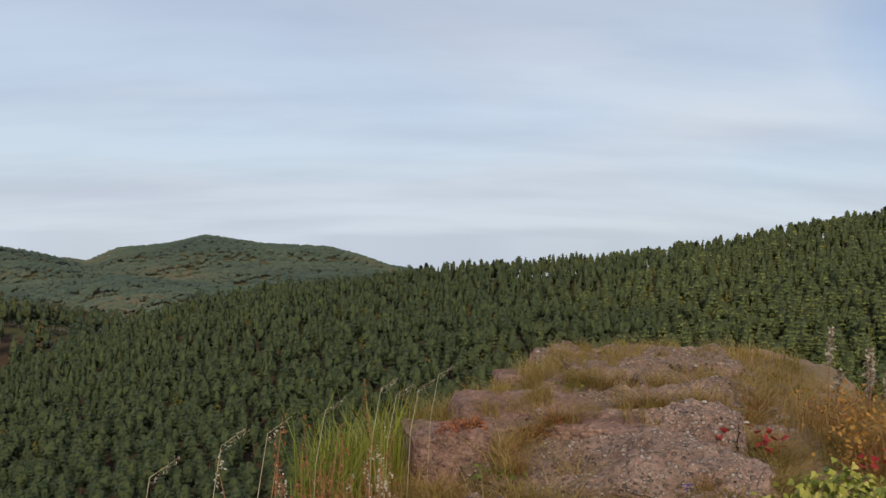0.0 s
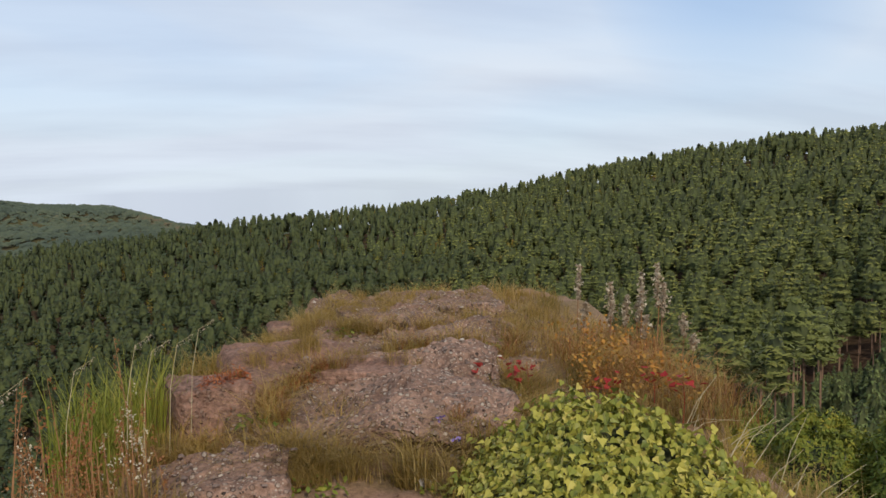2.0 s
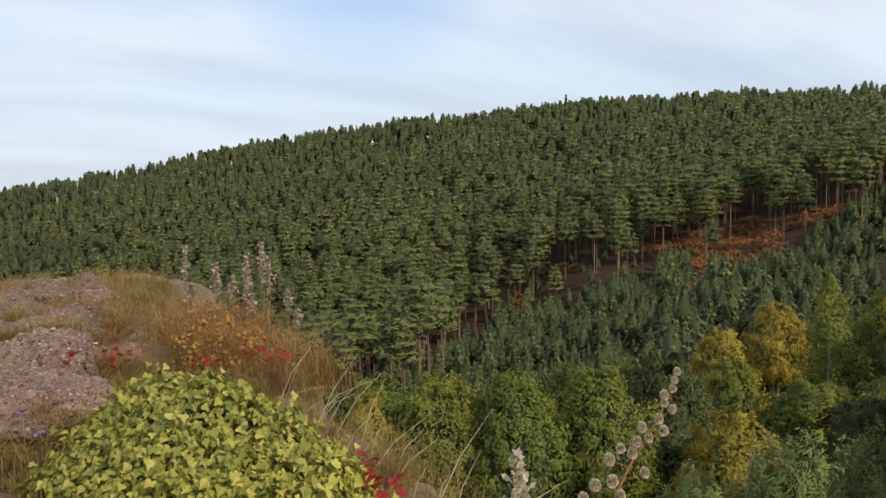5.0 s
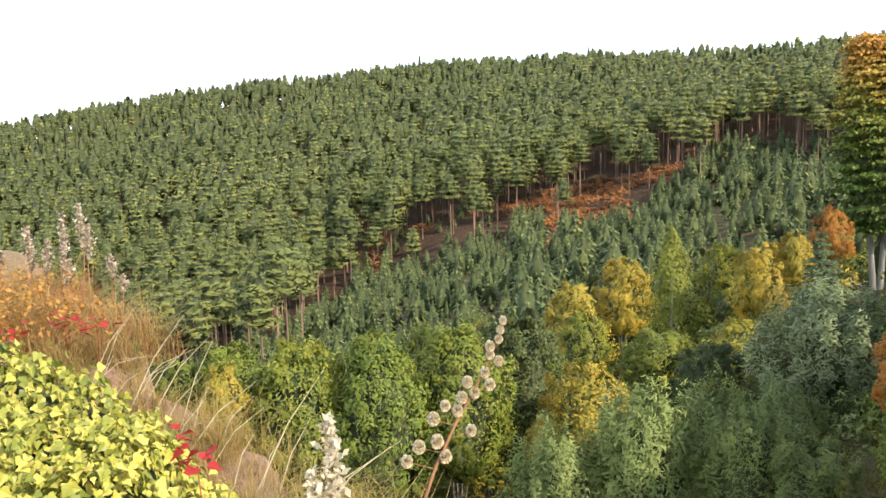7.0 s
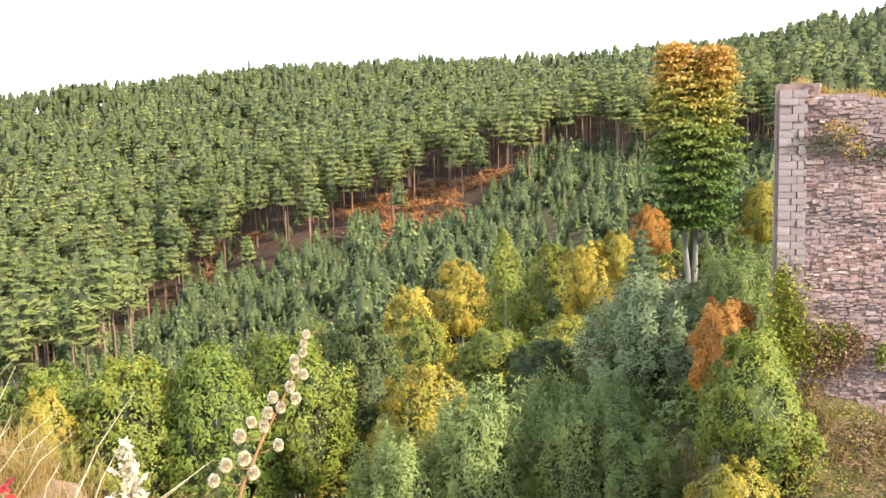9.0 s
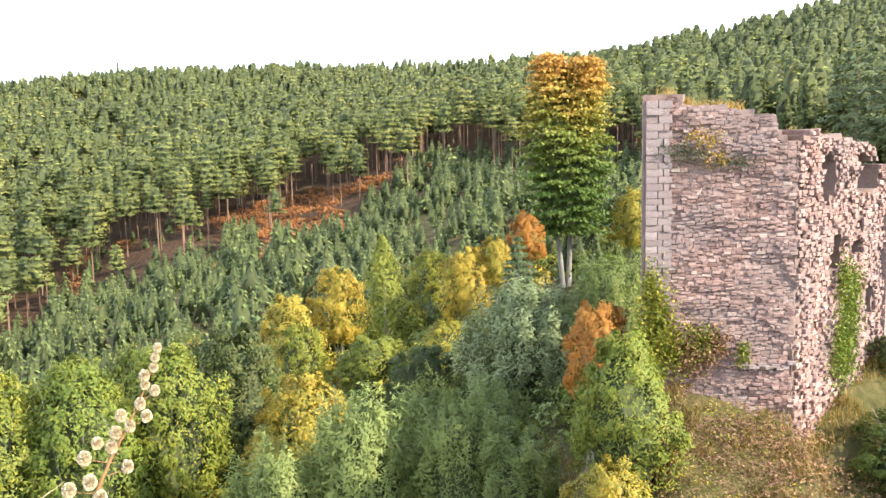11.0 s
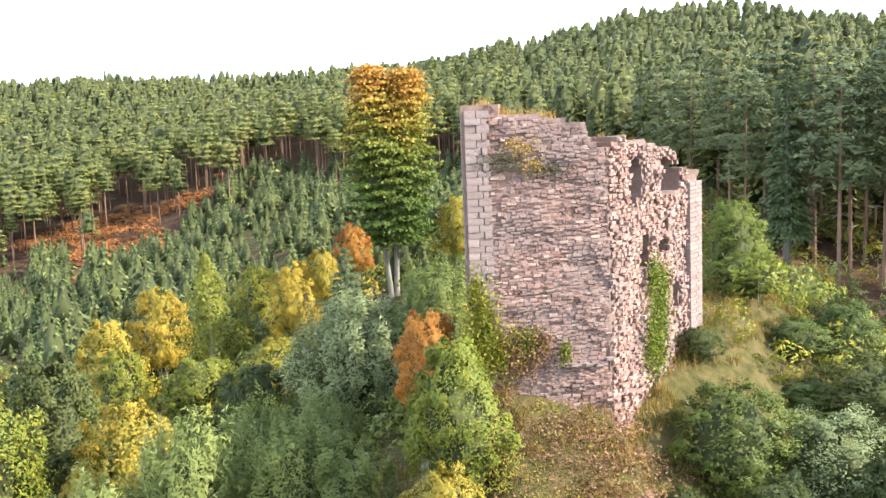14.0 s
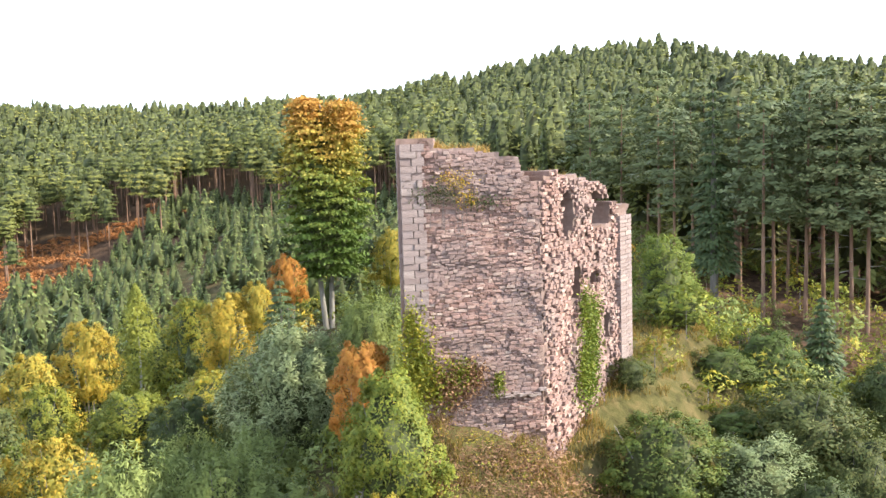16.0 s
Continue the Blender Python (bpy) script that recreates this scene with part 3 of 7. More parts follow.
    s, a, t = grow(rng, q, 0.5, 0.75)
    plant_many("autumn_wood", tr, q, s, a, t, AUTUMN, BARK_GREY, "scattered yellow and orange broadleaf trees among the pines", "forest")
    # two spruces that overtop the crest
    for az, el in ((43.4, 4.32), (53.7, 4.55)):
        r = float(crest(az)) - 6
        x, y, z = r * math.sin(radians(az)), r * math.cos(radians(az)), float(land(r * math.sin(radians(az)), r * math.cos(radians(az))))
        (v, f, nn, _), (tv, tf) = spruce_template(rng, 260, r * math.tan(radians(el)) - z, 2.6, 0.7, storeys=9)
        e = new("crest_spruce")
        e.location = (x, y, z)
        part_mesh("trunk", mesh_from("crest_trunk", tv, tf, BARK_GREY), e)
        part_mesh("crown", mesh_from("crest_crown", v, f, SPRUCE_NEAR, normals=nn / np.linalg.norm(nn, axis=1)[:, None]), e)
        tagged(e, "lone dark spruce standing above the wood's skyline", "tree", "spruces on the crest")
    # woods on the hill behind the ruin
    p = scatter(rng, 76, 116, 68, 330, 3.9, lambda az, r: (r < crest(az) + 24) & (r > np.interp(az, [76, 86, 92], [130, 100, 72])))
    pr = np.hypot(p[:, 0], p[:, 1])
    for k, (lo, hi) in enumerate(((0, 112), (112, 170), (170, 400))):
        q = p[(pr >= lo) & (pr < hi)]
        s, a, t = grow(rng, q, *((0.62, 0.95), (0.52, 0.82), (0.46, 0.64))[k])
        s[:, 0] *= (1.2, 1.25, 1.4)[k]
        n, size, fat = ((680, 0.31, 1.1), (210, 0.45, 1.4), (64, 0.66, 1.6))[k]
        ts = [pine_template(rng, n, h=18, crown0=0.24 + 0.05 * i, size=size, fat=fat, wide=2.3 + 0.12 * i, gap=0.9 + 0.2 * k, sides=5, seg=7, rings=6, heart=0.45 + 0.08 * k) for i in range(4)]
        ts += [spruce_template(rng, n, 17.5, 2.5 + 0.2 * i, size * 1.5, base=0.1, droop=0.45, storeys=16, heart=0.34 + 0.06 * k, rings=9) for i in range(3)]
        ts = [ts[i] for i in ((0, 4, 1, 5, 2, 6, 3) if k == 0 else (0, 1, 4, 2, 3) if k == 1 else (0, 1, 2, 3))]
        plant_many("hill_wood", ts, q, s, a, np.clip(t * 0.75 + 0.05, 0, 1), PINE, BARK_PINE, "mixed pine and spruce wood rising behind the ruin" if k == 0 else "dense wood on the hill behind the ruin" if k == 1 else "dense wood on the crest behind the ruin", "forest", trunks=k == 0)
    # young spruces in the clearing
    p = scatter(rng, 22, 78, 66, 215, 2.35, lambda az, r: (r < edge_r(az) - 2 + 5 * np.sin(az * 3.1) - 9 * (az < 50) + 8 * (az > 60)) & ~((az > 51) & (az < 59.5) & (r > 152 + 4 * (az - 52))))
    p = p[rng.uniform(size=len(p)) < 0.72]
    stray = scatter(rng, 28, 70, 130, 225, 3.6, lambda az, r: (r > edge_r(az) - 16) & (r < edge_r(az) + 16) & ~((az > 51) & (az < 59.5)))
    p = np.concatenate([p, stray[rng.uniform(size=len(stray)) < 0.42]])
    s, a, t = grow(rng, p, 0.32, 0.95)
    s *= np.clip(1.15 + 0.4 * soft_noise(p[:, 0], p[:, 1], 8.0, 3.0), 0.5, 2.1)[:, None]
    ty = [spruce_template(rng, 105, 4.6, 1.6, 0.36, storeys=9, droop=0.05) for _ in range(5)]
    plant_many("young_spruces", ty, p, s, a, t, SPRUCE, BARK_GREY, "plantation of young blue-green spruces in the clearing", "young trees", trunks=False)


build_forest()


# ---- shrubs and single trees ----
LEAF = {
    "green": leaf_material("green_leaves", [(0.0, (0.092, 0.13, 0.022)), (0.4, (0.17, 0.205, 0.031)), (0.75, (0.31, 0.295, 0.040)), (1.0, (0.54, 0.37, 0.045))], 0.25, jitter=0.55),
    "lime": leaf_material("lime_leaves", [(0.0, (0.10, 0.15, 0.028)), (0.5, (0.19, 0.235, 0.036)), (0.8, (0.31, 0.305, 0.045)), (1.0, (0.50, 0.38, 0.045))], 0.28, jitter=0.6),
    "yellow": leaf_material("yellow_leaves", [(0.0, (0.20, 0.22, 0.04)), (0.3, (0.38, 0.32, 0.05)), (0.7, (0.56, 0.39, 0.055)), (1.0, (0.52, 0.27, 0.045))], 0.28, jitter=0.7),
    "orange": leaf_material("orange_leaves", [(0.0, (0.34, 0.22, 0.05)), (0.5, (0.50, 0.24, 0.045)), (1.0, (0.45, 0.16, 0.04))], 0.28, jitter=0.6),
    "willow": leaf_material("willow_leaves", [(0.0, (0.155, 0.195, 0.058)), (0.5, (0.235, 0.285, 0.082)), (0.85, (0.31, 0.355, 0.11)), (1.0, (0.38, 0.42, 0.15))], 0.35),
    "silver": leaf_material("silver_leaves", [(0.0, (0.105, 0.145, 0.06)), (0.5, (0.18, 0.225, 0.095)), (1.0, (0.36, 0.40, 0.20))], 0.25),
    "deep": leaf_material("deep_green_leaves", [(0.0, (0.052, 0.088, 0.021)), (0.6, (0.095, 0.138, 0.030)), (1.0, (0.20, 0.215, 0.045))], 0.25),
    "dark": leaf_material("dark_leaves", [(0.0, (0.046, 0.070, 0.022)), (0.6, (0.082, 0.108, 0.031)), (1.0, (0.17, 0.175, 0.05))], 0.25),
    "birch": leaf_material("birch_leaves", [(0.0, (0.16, 0.20, 0.045)), (0.5, (0.28, 0.30, 0.055)), (1.0, (0.44, 0.38, 0.06))], 0.4),
}


def beech_material():
    """Turning beech: green low down, yellow and orange towards the top."""
    m = leaf_material("turning_beech_leaves", [(0.0, (0.1, 0.1, 0.1)), (1.0, (0.2, 0.2, 0.2))], 0.22)
    nt = m.node_tree
    co = nt.nodes.new("ShaderNodeTexCoord")
    sep = nt.nodes.new("ShaderNodeSeparateXYZ")
    nt.links.new(co.outputs["Object"], sep.inputs[0])
    w = nt.nodes.new("ShaderNodeMath"); w.operation = "MULTIPLY"; w.inputs[1].default_value = 0.7 / 16.0
    nt.links.new(sep.outputs["Z"], w.inputs[0])
    a = nt.nodes.new("ShaderNodeMath"); a.operation = "MULTIPLY_ADD"; a.inputs[1].default_value = 0.40
    nt.links.new(noise_of(nt, 0.45, 4.0), a.inputs[0])
    nt.links.new(w.outputs[0], a.inputs[2])
    b = nt.nodes.new("ShaderNodeMath"); b.operation = "MULTIPLY_ADD"; b.inputs[1].default_value = 0.12
    nt.links.new(nt.nodes.new("ShaderNodeNewGeometry").outputs["Random Per Island"], b.inputs[0])
    nt.links.new(a.outputs[0], b.inputs[2])
    c = ramp(nt, b.outputs[0], [(0.0, (0.085, 0.135, 0.022)), (0.3, (0.18, 0.20, 0.030)), (0.6, (0.36, 0.28, 0.045)), (1.0, (0.46, 0.245, 0.05))])
    r = c.node.color_ramp
    for e, p in zip(r.elements, (0.60, 0.76, 0.86, 0.96)):
        e.position = p
    nt.links.new(c, nt.nodes["Principled BSDF"].inputs["Base Color"])
    nt.links.new(c, nt.nodes["Translucent BSDF"].inputs["Color"])
    return m


BRACKEN = leaf_material("bracken_fronds", [(0.0, (0.28, 0.12, 0.05)), (0.5, (0.46, 0.20, 0.07)), (1.0, (0.58, 0.30, 0.11))], 0.2, jitter=0.8)
BEECH = beech_material()
BARK_BIRCH = bark_material("white_birch_bark", (0.25, 0.23, 0.20), (0.62, 0.60, 0.55), 5.0)
BARK_BEECH = bark_material("beech_bark", (0.13, 0.12, 0.10), (0.32, 0.30, 0.26), 1.5)


def unit(a):
    return a / (np.linalg.norm(a, axis=1)[:, None] + 1e-9)


def limbs(rng, h, wide, n=7, base=0.15, thick=0.05, lean=0.5):
    """Several stems that rise and spread from the ground."""
    s = Soup(4)
    for i in range(n):
        a = i * 2.4 + rng.uniform(-0.3, 0.3)
        w = wide * rng.uniform(0.25, 0.8) * lean
        top = h * rng.uniform(0.6, 0.95)
        p = [(0.1 * math.cos(a), 0.1 * math.sin(a), -0.6), (w * 0.35 * math.cos(a), w * 0.35 * math.sin(a), top * 0.4), (w * math.cos(a + 0.2), w * math.sin(a + 0.2), top)]
        v, f = cone_tube(p, [thick, thick * 0.7, thick * 0.15], 5)
        s.add(v, f)
    return s.arrays()


def bush_crown(rng, leaves, size, lobes=22, up=0.35, base=0.06, spiky=0.0, fill=0.3):
    """A rounded, uneven body one metre wide and one metre tall: leaves all over its skin, and small lobes that bulge from it."""
    ph = rng.uniform(0, 6.28, 4)

    def girth(q, a):
        return 0.5 * np.sqrt(np.maximum(0.05, 1 - (1.42 * q - 0.46) ** 2)) * (1 + 0.18 * np.sin(2 * a + ph[0] + 2 * q) + 0.16 * np.sin(3 * a + ph[1] + 6 * q) + 0.12 * np.sin(5 * a + ph[2] - 9 * q))

    m = int(leaves * fill)
    q, a = rng.uniform(0, 1, m) ** 0.85, rng.uniform(0, 6.283, m)
    w = girth(q, a) * (0.62 + 0.33 * rng.uniform(0, 1, m) ** 0.5)
    cs = [np.stack([np.cos(a) * w, np.sin(a) * w, base + (0.88 - base) * q], 1)]
    ns = [np.stack([np.cos(a), np.sin(a), 1.1 * q], 1)]
    n = (leaves - m) // lobes
    for i in range(lobes):
        q, a = rng.uniform(0, 1) ** 0.8, i * 2.4 + rng.uniform(-0.5, 0.5)
        g = float(girth(q, a)) * rng.uniform(0.7, 0.98)
        z = base + (0.90 - base) * q + rng.uniform(-0.03, 0.05 + 0.06 * spiky)
        k = rng.uniform(0.4, 1.0) * 0.62 / lobes ** 0.42
        p = rng.normal(size=(n, 3))
        p /= np.linalg.norm(p, axis=1)[:, None]
        ns.append(p * 0.9 + np.array([math.cos(a), math.sin(a), 1.0 * q]) * 0.6)
        p = p * (rng.uniform(0.2, 1.15, (n, 1)) ** 0.6) * [k, k, k * (0.75 + spiky * 1.3)]
        cs.append(p + [math.cos(a) * g, math.sin(a) * g, z])
    c = np.concatenate(cs)
    c[:, 2] = np.clip(c[:, 2], 0.01, None)
    return c, np.concatenate(ns)


def bush_meshes(name, rng, leaves, mats, h, w, leaf, spiky=0.0, aspect=0.6, up=0.35, base=0.06, lobes=22):
    c, nr = bush_crown(rng, leaves, leaf, lobes, spiky=spiky, base=base)
    v, f = cards(rng, c * [w, w, h], leaf, up=up, aspect=aspect, quad=False, toward=nr * 0.7, loose=0.85)
    nn = np.repeat(nr * 0.6 + (c - [0, 0, 0.4]) * [1.3, 1.3, 1.2] + rng.normal(size=c.shape) * 0.15, 3, axis=0)
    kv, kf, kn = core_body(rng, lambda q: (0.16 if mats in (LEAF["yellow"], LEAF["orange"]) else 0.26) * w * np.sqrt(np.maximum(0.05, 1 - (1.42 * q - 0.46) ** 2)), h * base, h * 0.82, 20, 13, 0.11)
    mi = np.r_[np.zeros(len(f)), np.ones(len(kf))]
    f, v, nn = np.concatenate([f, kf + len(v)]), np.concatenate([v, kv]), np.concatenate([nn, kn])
    # hearts of all but yellow and orange bushes are coloured as shade
    crown = mesh_from(name + "_crown", v, f, [mats, mats if mats in (LEAF["yellow"], LEAF["orange"]) else SHADE_HEART], mi, normals=nn / (np.linalg.norm(nn, axis=1)[:, None] + 1e-9))
    lv, lf = limbs(rng, h, w)
    return crown, mesh_from(name + "_stems", lv, lf, BARK_GREY, smooth=True)


def on_land(az, r, sink=0.0):
    x, y = r * math.sin(radians(az)), r * math.cos(radians(az))
    return x, y, float(land(x, y)) - sink


def put_tree(name, crown, stems, at, turn, label, category, group="", size=1.0, high=1.0, crown_label="", stem="trunk", lift=0.0):
    e = new(name)
    e.location, e.rotation_euler = at, (0, 0, turn)
    e.empty_display_size = 0.3
    part_mesh(stem, stems, e)
    part_mesh("crown", crown, e, crown_label)
    for c in e.children:
        c.scale = (size, size, high)
    if lift:
        c.location.z, c.scale.z = lift * high * 5.0, high * (1 - lift)
    return tagged(e, label, category, group)


def plant_rows(rows, kinds, name, label, category, group, rng, leaf, spiky=0.0, leaves=2600, aspect=0.6, up=0.35, lobes=22):
    """Bushes from rows of bearing, distance, height of the top and width; unit meshes shared between them."""
    cache = {}
    for i, (az, r, top, w) in enumerate(rows):
        kind = kinds[i % len(kinds)]
        x, y, z = on_land(az, r)
        h = max(top - z, 1.2)
        w = w * 1.12
        key = (kind, i // len(kinds) % 3)
        if key not in cache:
            cache[key] = bush_meshes(name, rng, leaves, LEAF[kind], 5.0, 4.0, leaf, spiky, aspect, up, 0.03, lobes)
        crown, stems = cache[key]
        put_tree(name, crown, stems, (x, y, z), i * 1.7, label[kind], category, group, w / 4.0, h / 5.0, stem="branching_stem", lift=max(0.0, 1 - 1.45 * w / h))


def build_shrubs():
    rng = np.random.default_rng(11)
    rows = [(35.9, 41, -9.4, 5.6), (40.9, 40, -9.2, 5.2), (31.7, 43.3, -9.8, 4.6), (28.7, 45.4, -10.4, 4.4), (49.9, 47, -9.5, 5.4),
            (45.9, 42, -9.1, 4.6), (58.5, 53.6, -11.6, 4.4), (51.9, 48.3, -12.4, 3.1), (44.4, 50.5, -11.0, 4.4), (40.6, 48.6, -10.8, 4.9),
            (35.9, 48.5, -10.8, 4.6), (63.2, 50.9, -10.6, 3.9), (61.8, 46.7, -10.8, 3.9), (62.2, 69.4, -8.9, 3.9), (53.7, 56.7, -11.6, 3.6)]
    names = {"green": "rounded green broadleaf tree turning yellow at the tips", "lime": "light green broadleaf tree with yellowing leaves",
             "dark": "dense dark green broadleaf tree on the valley floor"}
    plant_rows(rows, ["green", "lime", "lime", "green", "dark", "lime", "green", "lime"], "broadleaf_tree", names, "tree", "trees on the valley floor", rng, 0.085, leaves=15500, lobes=100)
    rows = [(56.2, 63, -9.1, 3.4), (53.1, 62, -10.6, 4.8), (64.3, 61.6, -7.8, 3.3), (66.1, 62, -7.2, 2.3), (68.1, 63.9, -5.7, 2.2),
            (54.3, 42.3, -10.8, 4.0), (51.7, 35.1, -11.2, 1.5), (74.5, 70.2, -4.4, 3.0), (31.2, 41.0, -10.2, 2.4)]
    names = {"yellow": "small tree in bright yellow autumn leaf", "orange": "small tree in orange autumn leaf"}
    plant_rows(rows, ["yellow", "yellow", "yellow", "yellow", "orange"], "autumn_tree", names, "tree", "yellow trees in the clearing", rng, 0.095, leaves=12000, lobes=56)
    rows = [(53.0, 31.0, -10.6, 3.6), (58.1, 31.2, -9.1, 4.2), (64.3, 30.3, -9.0, 3.2), (67.8, 29.3, -9.8, 2.9), (68.5, 40.7, -7.2, 5.0),
            (65.9, 44.8, -8.9, 3.8), (73.2, 39.6, -5.5, 3.2), (71.0, 40.2, -7.4, 3.4), (61.9, 38.4, -10.8, 3.2), (66.2, 36.4, -10.3, 3.0)]
    names = {"willow": "pale green sallow bush with upright shoots", "silver": "grey-green willow bush with silvery leaves", "dark": "dark green bush below the ruin"}
    plant_rows(rows, ["willow", "willow", "willow", "willow", "silver", "dark", "willow", "silver"], "willow_bush", names, "bush", "willow bushes below the spur", rng, 0.115, spiky=1.3, leaves=15000, aspect=0.34, lobes=110)
    rows = [(74.7, 26.2, -5.6, 2.9), (73.0, 28.4, -5.2, 2.0), (73.9, 23.8, -8.5, 2.1)]
    names = {"lime": "bright green hazel bush with yellow lower leaves against the ruin", "orange": "orange-leaved creeper bush at the ruin's corner", "yellow": "thin yellow sapling in front of the ruin"}
    plant_rows(rows, ["lime", "orange", "yellow"], "bush", names, "bush", "bushes round the ruin", rng, 0.078, leaves=24000, lobes=90)
    rows = [(91.2, 46.3, -3.4, 3.1), (92.0, 44.1, -5.8, 3.3), (97.2, 44.7, -7.8, 3.6), (91.2, 31.0, -8.2, 3.9), (96.4, 32.9, -9.4, 4.2),
            (99.1, 37.3, -8.4, 4.7), (94.6, 41.6, -8.2, 2.9), (89.4, 35.5, -8.2, 1.6), (100.4, 31.8, -10.2, 3.3), (93.3, 29.6, -10.8, 2.9), (88.6, 28.0, -10.8, 1.6),
            (102.5, 36, -9.6, 3.5), (104, 44, -8.6, 3.8), (95.5, 37.5, -9.8, 2.6)]
    names = {"green": "green bush on the grassy slope beside the ruin", "lime": "yellow-green bush at the edge of the ruin's mound",
             "silver": "silver-leaved bush low on the slope", "deep": "full green bush low on the mound's slope", "dark": "dark green bush in the hollow"}
    plant_rows(rows, ["lime", "green", "deep", "deep", "silver", "dark", "deep", "dark", "dark", "dark", "dark", "dark", "dark", "deep"], "slope_bush", names, "bush", "bushes on the slope", rng, 0.078, leaves=13000, lobes=80)


def build_single_trees():
    rng = np.random.default_rng(23)
    # tall turning beech with two trunks
    x, y, z = on_land(70.45, 68.5)
    e = new("beech_tree")
    e.location = (x, y, z)
    h = 5.35 - z
    cs, ns = [], []
    across = (math.cos(radians(70.45)), -math.sin(radians(70.45)))
    for i in range(250):
        q = (i + rng.uniform(0, 1)) / 250
        lead = (-1, 1)[i % 2]
        zz = h * (0.235 + (0.755 if lead < 0 else 0.735) * q)
        part_way = step(0.35, 0.85, q)
        w = (3.1 - 1.6 * part_way) * math.sqrt(max(0.02, 1 - max(0, q - 0.62) ** 2 / 0.146)) * (0.55 + 0.45 * min(1, q / 0.3)) * rng.uniform(0.82, 1.12)
        off = lead * 1.2 * part_way + 0.15
        a = i // 2 * 2.4
        m = w * rng.uniform(0.3, 1.0) ** 0.7
        n = 150
        p = rng.normal(size=(n, 3)) * [0.5, 0.5, 0.085]
        p[:, 2] -= 0.12 * np.hypot(p[:, 0], p[:, 1])
        ns.append(np.tile([math.cos(a), math.sin(a), 0.5], (n, 1)))
        cs.append(p + [math.cos(a) * m + across[0] * off, math.sin(a) * m + across[1] * off, zz])
    v, f = cards(rng, np.concatenate(cs), 0.13, up=0.7, aspect=0.65, toward=np.concatenate(ns) * 0.6, loose=1.0)
    # inner body in the dark heart colour, for shade behind the leaves
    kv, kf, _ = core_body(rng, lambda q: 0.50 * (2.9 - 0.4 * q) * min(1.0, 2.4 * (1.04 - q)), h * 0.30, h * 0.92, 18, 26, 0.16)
    part_mesh("inner_crown", mesh_from("beech_inner", kv, kf, SHADE_HEART), e, "inner foliage darkened for the shade in the crown")
    part_mesh("crown", mesh_from("beech_crown", v, f, BEECH), e, "layered crown turning from green to orange at the top")
    for k, (dx, dy, tx) in enumerate(((-0.05, 0.12, -0.9), (0.1, -0.12, 0.35))):
        tv, tf = cone_tube([(dx, dy, -1), (dx + across[0] * tx * 0.35, dy + across[1] * tx * 0.35, h * 0.15), (dx + across[0] * tx * 0.5, dy + across[1] * tx * 0.5, h * 0.28), (across[0] * tx * 0.7, across[1] * tx * 0.7, h * 0.55), (across[0] * tx, across[1] * tx, h * 0.9)], [0.25, 0.19, 0.17, 0.12, 0.03], 8)
        part_mesh("trunk", mesh_from("beech_trunk", tv, tf, BARK_BEECH, smooth=True), e, "pale grey trunk")
    s = Soup(4)
    for i in range(26):
        a, zz = i * 2.4, h * (0.25 + 0.027 * i)
        L = 2.5 * (1 - 0.018 * i)
        v, f = cone_tube([(0, 0, zz), (math.cos(a) * L * 0.5, math.sin(a) * L * 0.5, zz + 0.5), (math.cos(a) * L, math.sin(a) * L, zz + 0.4)], [0.07, 0.045, 0.01], 5)
        s.add(v, f)
    tagged(part_mesh("branchwork", mesh_from("beech_limbs", *s.arrays(), BARK_BEECH), e), kind="stuff")
    tagged(e, "tall beech with two pale trunks, turning orange at the top", "tree")
    # birch
    x, y, z = on_land(59.05, 65.4)
    h = -7.4 - z
    q = rng.uniform(0, 1, 5200) ** 0.9
    a = rng.uniform(0, 6.28, 5200)
    rad = 3.0 * (1 - q) ** 0.75 * rng.uniform(0.15, 1, 5200) ** 0.6 * (1 + 0.25 * np.sin(a * 3 + q * 14))
    c = np.stack([np.cos(a) * rad, np.sin(a) * rad, h * (0.08 + 0.92 * q) - 0.25 * rad], 1)
    v, f = cards(rng, c, 0.15, up=0.3, aspect=0.6, quad=False, toward=np.stack([np.cos(a), np.sin(a), np.full(5200, 0.5)], 1), loose=0.8)
    nn = unit(np.repeat(np.stack([np.cos(a), np.sin(a), np.full(5200, 0.5)], 1) + rng.normal(size=(5200, 3)) * 0.35, 3, axis=0))
    lv, lf = cone_tube([(0, 0, -0.6), (0.1, 0, h * 0.5), (0, 0, h)], [0.12, 0.07, 0.01], 6)
    put_tree("birch_tree", mesh_from("birch_crown", v, f, LEAF["birch"], normals=nn), mesh_from("birch_trunk", lv, lf, BARK_BIRCH), (x, y, z), 0, "slender birch with drooping yellow-green leaves", "tree")
    # spruces
    for i, (az, r, top, w) in enumerate([(67.6, 57.7, -6.6, 4.3), (68.9, 55.3, -10.6, 1.5), (100.2, 49.9, -7.1, 2.4), (72.4, 57.0, -8.6, 2.6)]):
        x, y, z = on_land(az, r)
        h = top - z
        (v, f, nn, _), (tv, tf) = spruce_template(rng, 3200, h, w * 0.55, 0.17, quad=True, droop=0.2)
        put_tree("spruce_tree", mesh_from("spruce_crown", v, f, SPRUCE_NEAR, normals=unit(nn)), mesh_from("spruce_trunk", tv, tf, BARK_GREY), (x, y, z), 0, "young dark green spruce with boughs to the ground", "tree", "spruces in the clearing")


